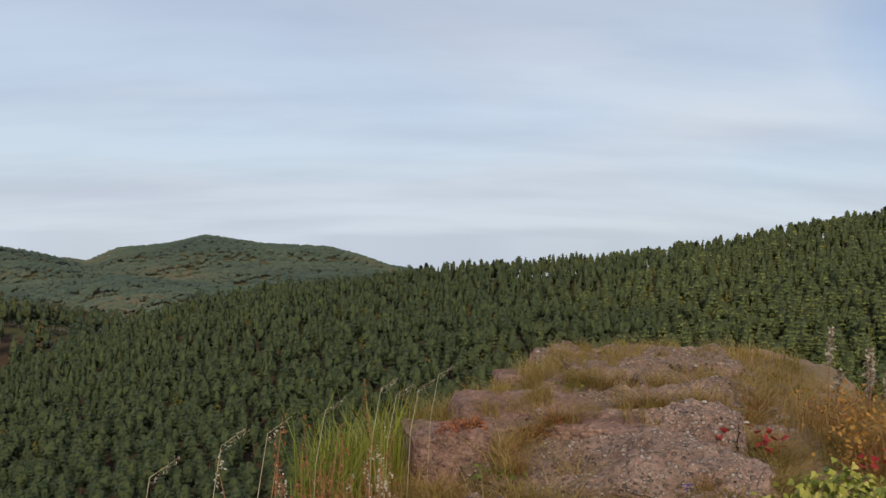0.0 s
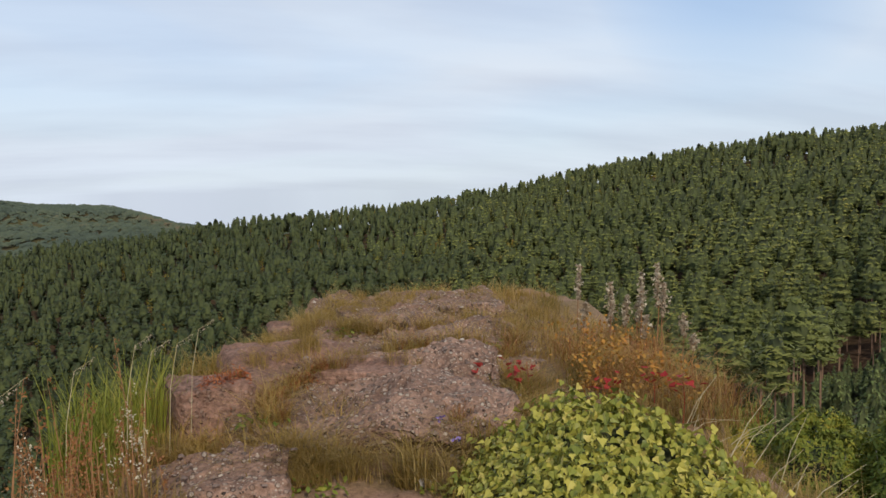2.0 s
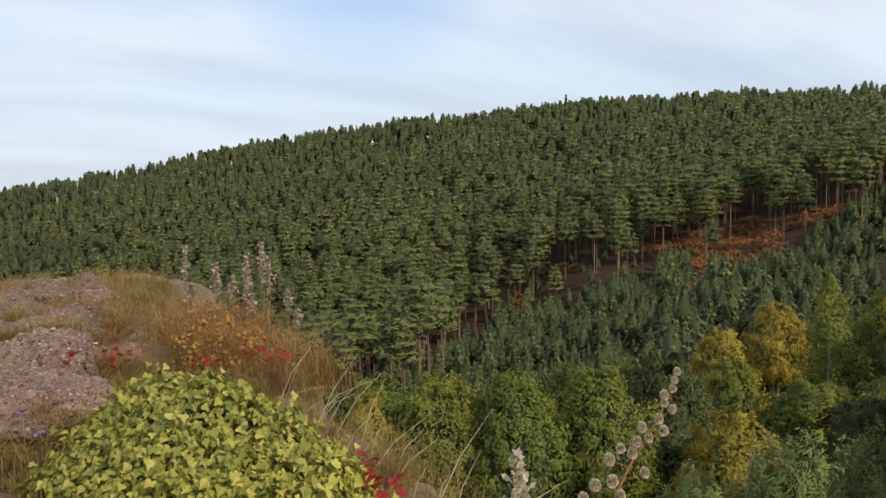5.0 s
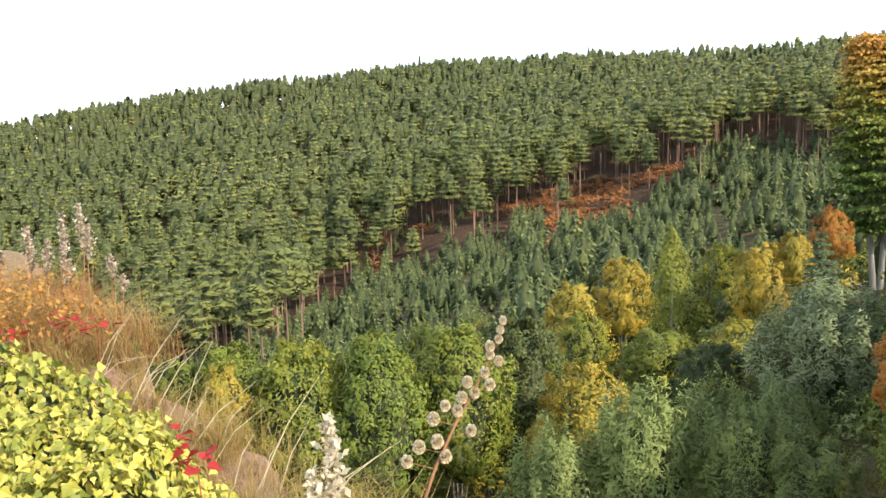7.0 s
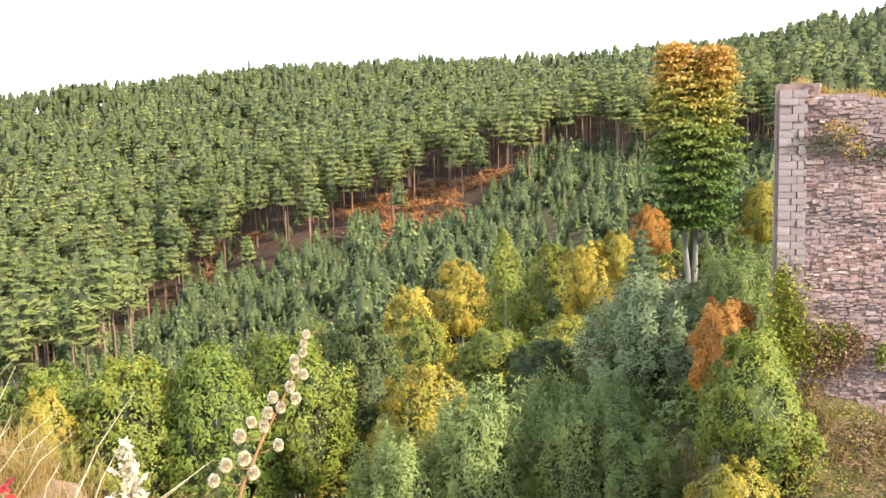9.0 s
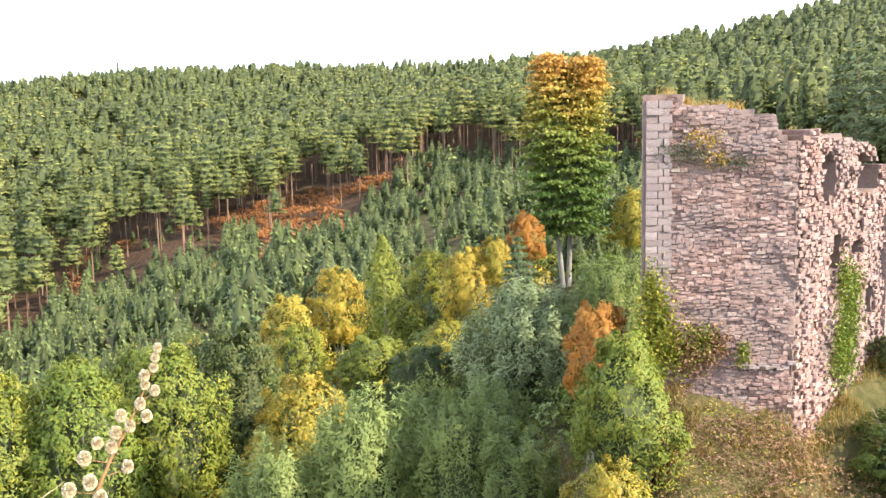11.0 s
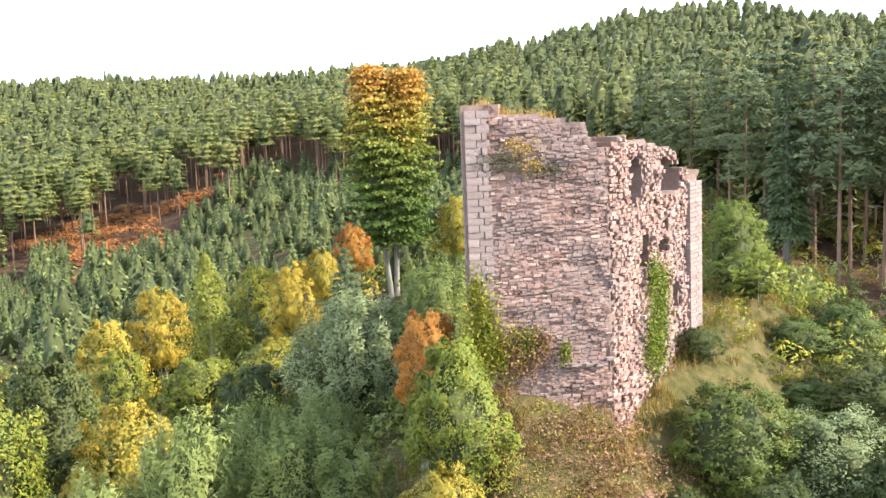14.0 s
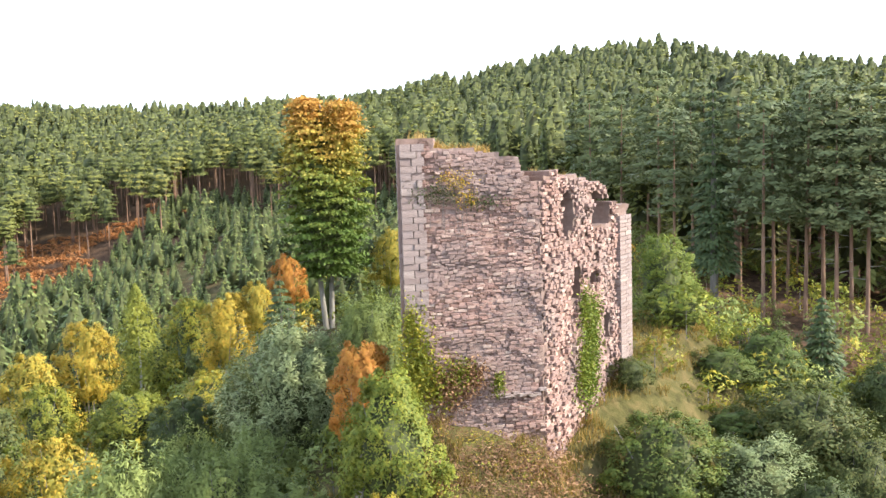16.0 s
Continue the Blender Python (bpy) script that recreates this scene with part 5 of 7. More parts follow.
        tagged(ob, "small pale loose stone on the trodden soil", "stone", "loose stones")


PEBBLE_MIX, _nt, _b = material("mixed_pebble")
_nt.links.new(ramp(_nt, _nt.nodes.new("ShaderNodeNewGeometry").outputs["Random Per Island"], [(0.0, (0.10, 0.072, 0.06)), (0.3, (0.20, 0.14, 0.11)), (0.75, (0.31, 0.235, 0.185)), (1.0, (0.46, 0.39, 0.32))]), _b.inputs["Base Color"])
_b.inputs["Roughness"].default_value = 0.85
PEBBLE, _nt, _b = material("pale_pebble")
_nt.links.new(ramp(_nt, _nt.nodes.new("ShaderNodeObjectInfo").outputs["Random"], [(0.0, (0.26, 0.2, 0.18)), (1.0, (0.58, 0.53, 0.47))]), _b.inputs["Base Color"])
_b.inputs["Roughness"].default_value = 0.9
build_platform()
build_rocks()


# ---- the ruin ----
def stone_material(name, stops):
    m, nt, bsdf = material(name)
    a = nt.nodes.new("ShaderNodeMath"); a.operation = "ADD"
    nt.links.new(nt.nodes.new("ShaderNodeObjectInfo").outputs["Random"], a.inputs[0])
    nt.links.new(nt.nodes.new("ShaderNodeNewGeometry").outputs["Random Per Island"], a.inputs[1])
    fr = nt.nodes.new("ShaderNodeMath"); fr.operation = "FRACT"
    nt.links.new(a.outputs[0], fr.inputs[0])
    col = ramp(nt, fr.outputs[0], stops)
    n = noise_of(nt, 6.0, 6.0, 0.65)
    col = blend(nt, 0.7, col, ramp(nt, n, [(0.3, (0.6, 0.58, 0.57)), (0.7, (1.2, 1.18, 1.15))]), "MULTIPLY")
    big = ramp(nt, noise_of(nt, 0.5, 6.0, 0.65), [(0.42, (0, 0, 0)), (0.60, (0.6, 0.6, 0.6))])
    col = blend(nt, big, col, (0.22, 0.172, 0.158))
    nt.links.new(col, bsdf.inputs["Base Color"])
    bsdf.inputs["Roughness"].default_value = 0.95
    bsdf.inputs["Specular IOR Level"].default_value = 0.15
    bump(nt, bsdf, n, 0.7, 0.03)
    return m


RUBBLE = stone_material("rubble_stone", [(0.0, (0.14, 0.085, 0.073)), (0.15, (0.25, 0.155, 0.132)), (0.45, (0.37, 0.243, 0.205)), (0.7, (0.27, 0.18, 0.162)), (0.88, (0.43, 0.30, 0.252)), (1.0, (0.47, 0.375, 0.32))])
ASHLAR = stone_material("dressed_stone", [(0.0, (0.24, 0.185, 0.170)), (0.35, (0.32, 0.255, 0.235)), (0.7, (0.28, 0.23, 0.22)), (1.0, (0.38, 0.315, 0.285))])
MORTAR = stone_material("rough_mortar_core", [(0.0, (0.20, 0.138, 0.115)), (1.0, (0.30, 0.21, 0.175))])


class Wall:
    """A ragged masonry wall standing on a line of the plan, with openings through it."""

    def __init__(self, a, b, z0, thick, top, holes, back=None):
        self.a, self.z0, self.thick, self.top, self.holes = Vector((a[0], a[1], 0)), z0, thick, top, holes
        d = Vector((b[0] - a[0], b[1] - a[1], 0))
        self.length, self.u = d.length, d.normalized()
        self.n = Vector((self.u.y, -self.u.x, 0))          # outwards
        self.back = Vector((*back, 0)) if back else -self.n * thick

    def point(self, u, z, out):
        p = self.a + self.u * u + self.n * out
        return (p.x, p.y, z)

    def solid(self, u, z):
        if not (0 <= u <= self.length and z < np.interp(u, *self.top)):
            return False
        for u0, u1, za, zb, arch in self.holes:
            if u0 < u < u1 and za < z < zb:
                if not arch or z < zb - (u1 - u0) / 2 or math.hypot(u - (u0 + u1) / 2, z - (zb - (u1 - u0) / 2)) < (u1 - u0) / 2:
                    return False
        return True

    def relief(self, u, z):
        """How far the broken face bulges out at a spot: worn hollows and ledges."""
        p = Vector((u * 0.55 + self.length, z * 0.9, 3.0))
        d = 0.16 * noise.noise(p) + 0.09 * noise.noise(Vector((u * 1.1, z * 3.2, 7.0))) + 0.05 * noise.noise(Vector((u * 3.0, z * 7.0, 1.0)))
        return d * min(1.0, max(0.0, u / 0.6))

    def core(self, name, parent):
        c = 0.16
        nu, nz = int(self.length / c), int((1.2 - self.z0) / c)
        su = self.length / nu
        mask = np.array([[self.solid((i + 0.5) * su, self.z0 + (j + 0.5) * c) for j in range(nz)] for i in range(nu)])
        ids, v, f = {}, [], []

        def vid(i, j, side):
            if (i, j, side) not in ids:
                o = Vector((i * 0.37, j * 0.41, side * 9.0))
                inner = 0 < i < nu
                du, dz = 0.06 * noise.noise(o) * inner, 0.06 * noise.noise(o + Vector((5, 0, 0)))
                dn = 0.05 * noise.noise(o * 1.3 + Vector((0, 7, 0))) + (0 if side else self.relief(i * su, self.z0 + j * c) - 0.03)
                ids[i, j, side] = len(v)
                p = Vector(self.point(i * su + du, self.z0 + j * c + dz, dn)) + (self.back if side else Vector())
                v.append(tuple(p))
            return ids[i, j, side]

        for i in range(nu):
            for j in range(nz):
                if not mask[i, j]:
                    continue
                f.append([vid(i, j, 0), vid(i + 1, j, 0), vid(i + 1, j + 1, 0), vid(i, j + 1, 0)])
                f.append([vid(i, j, 1), vid(i, j + 1, 1), vid(i + 1, j + 1, 1), vid(i + 1, j, 1)])
                for di, dj, p, q in ((-1, 0, (i, j + 1), (i, j)), (1, 0, (i + 1, j), (i + 1, j + 1)), (0, -1, (i, j), (i + 1, j)), (0, 1, (i + 1, j + 1), (i, j + 1))):
                    a, b = i + di, j + dj
                    if not (0 <= a < nu and 0 <= b < nz) or not mask[a, b]:
                        f.append([vid(*q, 0), vid(*p, 0), vid(*p, 1), vid(*q, 1)])
        ob = new(name, mesh_from(name, v, f, MORTAR))
        ob.parent = parent
        return ob


def unit_stones(rng, mat):
    """A few rough stone faces, one metre wide and tall, pillowed towards the front."""
    out = []
    for k in range(6):
        j = lambda s: rng.uniform(-s, s)
        back = [(-0.5, -0.12, -0.5), (0.5, -0.12, -0.5), (0.5, -0.12, 0.5), (-0.5, -0.12, 0.5)]
        mid = [(x * (0.98 + j(0.05)), 0.55 + j(0.1), z * (0.97 + j(0.06))) for x, _, z in back]
        front = [(x * (0.86 + j(0.12)), 1.0 + j(0.2), z * (0.84 + j(0.14))) for x, _, z in back]
        v = back + mid + front
        f = [[8, 9, 10, 11]]
        for a in (0, 4):
            for i in range(4):
                q = (i + 1) % 4
                f.append([a + i, a + q, a + 4 + q, a + 4 + i])
        out.append((np.array(v), np.array(f)))
    return out, [mesh_from("stone", v, f, mat) for v, f in out]


def face_wall(wall, core, rng, u0, u1, za, zb, keep, rows_h=(0.04, 0.12), lens=(0.08, 0.33), relief=(0.008, 0.04)):
    """Facing stones course by course. Those where keep() holds are objects of their own; the rest is joined."""
    arrays, meshes = unit_stones(rng, RUBBLE)
    joined = Soup(4)
    frame_m = Matrix(((wall.u.x, wall.n.x, 0, 0), (wall.u.y, wall.n.y, 0, 0), (0, 0, 1, 0), (0, 0, 0, 1)))
    z = za
    while z < zb:
        h = rng.uniform(*rows_h)
        u = u0 + rng.uniform(-0.2, 0.05)
        while u < u1:
            w = min(rng.uniform(*lens), u1 - u + 0.05)
            cu, cz = u + w / 2, z + h / 2 + rng.uniform(-0.04, 0.04)
            bare = 0.10 + 0.22 * noise.noise(Vector((cu * 0.9, cz * 1.6, 5.0)))
            if w > 0.08 and cu > u0 and all(wall.solid(cu + a * w, cz + b * h) for a in (-0.42, 0.42) for b in (-0.4, 0.4)) and rng.uniform() > bare:
                k = rng.integers(0, 6)
                r = rng.uniform(*relief) * (2.0 if rng.uniform() < 0.07 else 1.0)
                out = wall.relief(cu, cz)
                lean = rng.normal(0, 0.05)
                if keep(cu, cz):
                    ob = new("stone", meshes[k])
                    ob.parent = core
                    ob.matrix_basis = Matrix.Translation(wall.point(cu, cz, out)) @ frame_m @ Matrix.Rotation(lean, 4, "Y") @ Matrix.Diagonal((w * 0.94, r, h * 0.92, 1))
                else:
                    v = arrays[k][0] * [w * 0.94, r, h * 0.92]
                    t = lean
                    x = v[:, 0] * math.cos(t) + v[:, 2] * math.sin(t) + cu
                    zz = -v[:, 0] * math.sin(t) + v[:, 2] * math.cos(t) + cz
                    p = np.outer(x, wall.u) + np.outer(v[:, 1] + out, wall.n) + np.array(wall.a)
                    p[:, 2] += zz
                    joined.add(p, arrays[k][1])
            u += w
        z += h
    me = mesh_from("rubble_facing", *joined.arrays(), RUBBLE)
    tagged(part_mesh("rubble_facing", me, core, "pinkish rubble masonry with deep open joints"), kind="stuff")


def build_ruin():
    rng = np.random.default_rng(77)
    ruin = new("castle_ruin")
    ruin.location = (0, 0, 0)
    A, B, D = (27.51, 7.05), (29.51, 2.95), (37.4, 0.45)
    front = Wall(A, B, -12.5, 1.3, ([-0.05, 0.55, 1.07, 1.12, 1.75, 2.5, 3.15, 3.22, 3.91, 3.97, 4.1, 4.24, 4.63], [0.82, 0.80, 0.78, 0.50, 0.42, 0.38, 0.34, 0.13, 0.08, -0.25, -0.34, -0.62, -0.66]), [], back=(1.35, 0.26))
    side = Wall(B, D, -12.5, 1.15, ([0.0, 0.3, 0.63, 1.0, 1.29, 1.7, 2.44, 3.3, 4.17, 5.0, 5.97, 6.2, 6.3, 6.55, 7.3, 8.38], [-0.66, -0.58, -0.47, -0.30, -0.31, -0.46, -0.52, -0.58, -0.72, -0.80, -0.98, -1.25, -1.45, -1.66, -1.74, -1.85]),
                [(1.86, 2.72, -2.36, -1.0, True), (4.48, 5.3, -2.45, -1.1, True), (5.42, 6.28, -2.5, -1.15, True), (2.52, 3.26, -4.8, -3.72, False), (1.98, 2.5, -2.8, -2.42, False), (4.32, 4.85, -4.45, -4.05, False), (5.5, 6.2, -6.7, -5.66, True), (4.6, 4.95, -3.75, -3.4, False), (3.7, 4.0, -2.1, -1.75, False)])
    f = front.core("front_wall", ruin)
    s = side.core("side_wall", ruin)
    tagged(f, "mauve rubble wall with a broken top")
    tagged(s, "sunlit rubble wall with arched window openings")
    face_wall(front, f, rng, 0.74, front.length - 0.02, -11.6, 0.8, lambda u, z: -2.4 < z < -1.1 and u < 4.0)
    face_wall(side, s, rng, 0.05, 7.0, -12.0, 0.0, lambda u, z: u < 2.4 and -2.9 < z < -1.2, rows_h=(0.07, 0.16), lens=(0.11, 0.38), relief=(0.02, 0.10))
    # dressed corner stones at the front wall's free end
    arrays, meshes = unit_stones(rng, ASHLAR)
    frame_m = Matrix(((front.u.x, front.n.x, 0, 0), (front.u.y, front.n.y, 0, 0), (0, 0, 1, 0), (0, 0, 0, 1)))
    box = mesh_from("quoin", [(x, y, z) for z in (-0.5, 0.5) for x, y in ((-0.5, -1.0), (0.5, -1.0), (0.48, 0.1), (-0.48, 0.1))],
                    [[0, 3, 2, 1], [4, 5, 6, 7], [0, 1, 5, 4], [1, 2, 6, 5], [2, 3, 7, 6], [3, 0, 4, 7]], ASHLAR)
    z, i = -11.0, 0
    while z < 0.6:
        h = rng.uniform(0.18, 0.25)
        cuts = [0, 0.36, 0.78] if i % 2 else [0, 0.52, 0.68 + rng.uniform(0, 0.12)]
        for a, b in zip(cuts, cuts[1:]):
            ob = new("quoin", box)
            ob.parent = f
            ob.matrix_basis = Matrix.Translation(front.point((a + b) / 2 + 0.08, z + h / 2, rng.uniform(-0.01, 0.05))) @ frame_m @ Matrix.Rotation(rng.uniform(-0.025, 0.025), 4, "Y") @ Matrix.Diagonal((b - a - rng.uniform(0.004, 0.014), 0.6, h - rng.uniform(0.004, 0.012), 1))
        z += h
        i += 1
    # ashlar pier at the far end of the side wall
    z, i = -8.4, 0
    while z < -2.25:
        h = rng.uniform(0.13, 0.2)
        for a, b in zip((6.95, 7.6), (7.6, 8.3)) if i % 2 else zip((6.95, 7.85), (7.85, 8.3)):
            ob = new("quoin", box)
            ob.parent = s
            ob.matrix_basis = Matrix.Translation(side.point((a + b) / 2, z + h / 2, 0.12)) @ frame_of(side) @ Matrix.Diagonal((b - a - 0.015, 0.5, h - 0.015, 1))
        z += h
        i += 1
    # inner cross wall seen through the windows
    inner = Wall((36.2, 5.0), (31.9, 6.1), -12.5, 0.8, ([0, 2, 4.6], [-3.0, -2.2, -3.4]), [])
    tagged(inner.core("inner_wall", ruin), "low broken inner wall")
    # broken ledge above the corner's plinth
    for i in range(9):
        ob = new("ledge_stone", meshes[i % 6])
        ob.parent = f
        ob.matrix_basis = Matrix.Translation(front.point(3.1 + i * 0.17 + rng.uniform(-0.05, 0.05), -7.5 + rng.uniform(-0.1, 0.1) + 0.02 * i, 0)) @ frame_m @ Matrix.Diagonal((0.26, 0.12 + 0.08 * rng.uniform(), 0.10, 1))
    tagged(ruin, "roofless ruin of a pink sandstone castle with arched windows", "ruin")
    return front, side


def frame_of(w):
    return Matrix(((w.u.x, w.n.x, 0, 0), (w.u.y, w.n.y, 0, 0), (0, 0, 1, 0), (0, 0, 0, 1)))


FRONT, SIDE = build_ruin()


# ---- plants on the ruin ----
def wall_plant(name, wall, spots, n, leaf, mat, label, parent_cat="creeper", out=(0.08, 0.35), seed=1):
    """A creeper: leaves over soft round spots of a wall, with a few woody stems."""
    rng = np.random.default_rng(seed)
    area = np.array([a * b for _, _, a, b in spots])
    c = []
    for (u, z, a, b), k in zip(spots, (n * area / area.sum()).astype(int)):
        p = rng.normal(size=(k, 2)) * [a * 0.5, b * 0.5]
        o = rng.uniform(*out, k)
        q = np.outer(u + p[:, 0], wall.u) + np.outer(o, wall.n) + np.array(wall.a)
        q[:, 2] += z + p[:, 1]
        c.append(q)
    v, f = cards(rng, np.concatenate(c), leaf, up=0.2, aspect=0.75)
    e = new(name)
    u, z = spots[0][0], min(s[1] - s[3] for s in spots)
    e.location = (0, 0, 0)
    part_mesh("leaves", mesh_from(name + "_leaves", v, f, mat), e)
    s = Soup(4)
    for i in range(4):
        uu = u + rng.uniform(-0.3, 0.3)
        tv, tf = cone_tube([wall.point(uu, z - 0.6, 0.06), wall.point(uu + rng.uniform(-0.2, 0.2), z + 0.8, 0.09), wall.point(uu + rng.uniform(-0.4, 0.4), spots[-1][1], 0.07)], [0.03, 0.02, 0.008] if leaf > 0.048 else [0.007, 0.005, 0.003], 4)
        s.add(tv, tf)
    tagged(part_mesh("stems", mesh_from(name + "_stems", *s.arrays(), BARK_GREY), e), kind="stuff")
    return tagged(e, label, parent_cat, "creepers on the ruin")


RED_LEAF = leaf_material("red_leaves", [(0.0, (0.26, 0.018, 0.02)), (0.5, (0.40, 0.03, 0.032)), (1.0, (0.46, 0.10, 0.05))], 0.35, jitter=0.8)
RUST = leaf_material("rust_dead_leaves", [(0.0, (0.14, 0.075, 0.045)), (0.5, (0.26, 0.145, 0.078)), (1.0, (0.40, 0.25, 0.135))], 0.2, jitter=0.8)
IVY = leaf_material("ivy_leaves", [(0.0, (0.15, 0.18, 0.035)), (0.2, (0.26, 0.275, 0.05)), (0.55, (0.41, 0.385, 0.07)), (0.86, (0.56, 0.49, 0.11)), (0.96, (0.60, 0.46, 0.14)), (0.985, (0.28, 0.11, 0.045)), (1.0, (0.26, 0.10, 0.04))], 0.25, jitter=0.9, rough=0.45)
STRAW = leaf_material("straw_grass", [(0.0, (0.13, 0.125, 0.022)), (0.35, (0.27, 0.185, 0.045)), (0.7, (0.42, 0.275, 0.085)), (1.0, (0.52, 0.385, 0.16))], 0.3, tint=True, jitter=0.5)
GREEN_GRASS = leaf_material("green_grass", [(0.0, (0.13, 0.17, 0.024)), (0.6, (0.24, 0.25, 0.038)), (1.0, (0.40, 0.33, 0.09))], 0.3, tint=True, jitter=0.5)
BROWN_STEM = leaf_material("brown_stems", [(0.0, (0.19, 0.07, 0.026)), (0.6, (0.31, 0.135, 0.045)), (1.0, (0.43, 0.235, 0.095))], 0.15, tint=True, jitter=0.6)
FLUFF = leaf_material("pale_seed_fluff", [(0.0, (0.56, 0.48, 0.33)), (0.5, (0.70, 0.62, 0.45)), (1.0, (0.80, 0.74, 0.58))], 0.45, jitter=0.9)
BEIGE = leaf_material("beige_seed_fluff", [(0.0, (0.24, 0.16, 0.10)), (0.5, (0.46, 0.37, 0.27)), (1.0, (0.68, 0.60, 0.47))], 0.3, jitter=0.9)

wall_plant("ivy_creeper", SIDE, [(3.6, -6.6, 0.9, 1.3), (3.9, -5.6, 0.7, 0.8), (3.4, -7.7, 1.0, 1.0), (3.2, -5.0, 0.35, 0.7)], 4200, 0.05, LEAF["lime"], "bright yellow-green ivy hanging on the sunlit wall", seed=2)
wall_plant("dark_ivy", FRONT, [(0.35, -6.0, 0.6, 1.3), (0.2, -4.9, 0.25, 0.6), (0.7, -6.8, 0.8, 0.8)], 4600, 0.05, LEAF["green"], "dark green ivy climbing the corner of the ruin", seed=3)
wall_plant("red_creeper", FRONT, [(1.5, -6.9, 0.7, 0.7), (2.2, -6.7, 0.4, 0.6)], 1900, 0.045, RUST, "rust-red creeper low on the ruin's wall", seed=4)
wall_plant("green_creeper", FRONT, [(1.75, -6.6, 0.5, 0.5), (3.0, -7.0, 0.2, 0.4)], 1200, 0.045, LEAF["green"], "green creeper on the rubble wall", seed=5)
wall_plant("yellow_wall_bush", FRONT, [(1.9, -0.55, 0.55, 0.35), (2.15, -1.1, 0.4, 0.3), (1.5, -0.4, 0.3, 0.2)], 420, 0.03, LEAF["yellow"], "sparse yellow bush rooted high in the wall", out=(0.05, 0.25), seed=6)
wall_plant("grey_wall_scrub", FRONT, [(1.2, -0.9, 0.9, 0.4), (2.6, -1.2, 0.9, 0.25)], 900, 0.028, LEAF["dark"], "thin grey-green scrub on the upper wall", out=(0.04, 0.16), seed=7)


# ---- grass ----
def blade_soup(rng, n, spread, lo, hi, width, bend=0.5, lean=0.35):
    """Curved grass blades of three triangles each."""
    a, r = rng.uniform(0, 6.28, n), spread * np.sqrt(rng.uniform(0, 1, n))
    base = np.stack([np.cos(a) * r, np.sin(a) * r, np.full(n, -0.02)], 1)
    L = rng.uniform(lo, hi, n)
    d = rng.uniform(0, 6.28, n)
    out = np.stack([np.cos(d), np.sin(d), np.zeros(n)], 1)
    tilt = rng.uniform(0.05, lean, n)[:, None]
    mid = base + out * tilt * L[:, None] * 0.45 + np.array([0, 0, 1]) * L[:, None] * 0.55
    tip = base + out * (tilt + bend * rng.uniform(0.2, 1, n)[:, None]) * L[:, None] + np.array([0, 0, 1]) * (L * rng.uniform(0.7, 0.98, n))[:, None]
    s = np.stack([-np.sin(d), np.cos(d), np.zeros(n)], 1) * width
    v = np.stack([base - s, base + s, mid - s * 0.8, mid + s * 0.8, tip], 1).reshape(-1, 3)
    k = np.arange(n)[:, None] * 5
    f = np.concatenate([k + [0, 1, 3], k + [0, 3, 2], k + [2, 3, 4]])
    return v, f


NO_TRUNK = (np.zeros((3, 3)), np.zeros((0, 4), int))


def plant_tufts(name, rng, templates, xy, lo, hi, mat, label, category="grass", ground=platform_z, tint=None):
    z = ground(xy[:, 0], xy[:, 1])
    p = np.column_stack([xy, z])
    s, a, t = grow(rng, p, lo, hi)
    plant_many(name, templates, p, s, a, t if tint is None else np.clip(tint + rng.normal(0, 0.15, len(p)), 0, 1), mat, BARK_GREY, label, category, trunks=False)


def spread_on(rng, n, keep):
    out = []
    while len(out) < n:
        x, y = rng.uniform(-1.6, 3.3), rng.uniform(0.5, 9.6)
        if np.interp(y, EDGE_Y, EDGE_L) - 0.1 < x < np.interp(y, EDGE_Y, EDGE_R) + 0.1 and keep(x, y):
            out.append((x, y))
    return np.array(out)


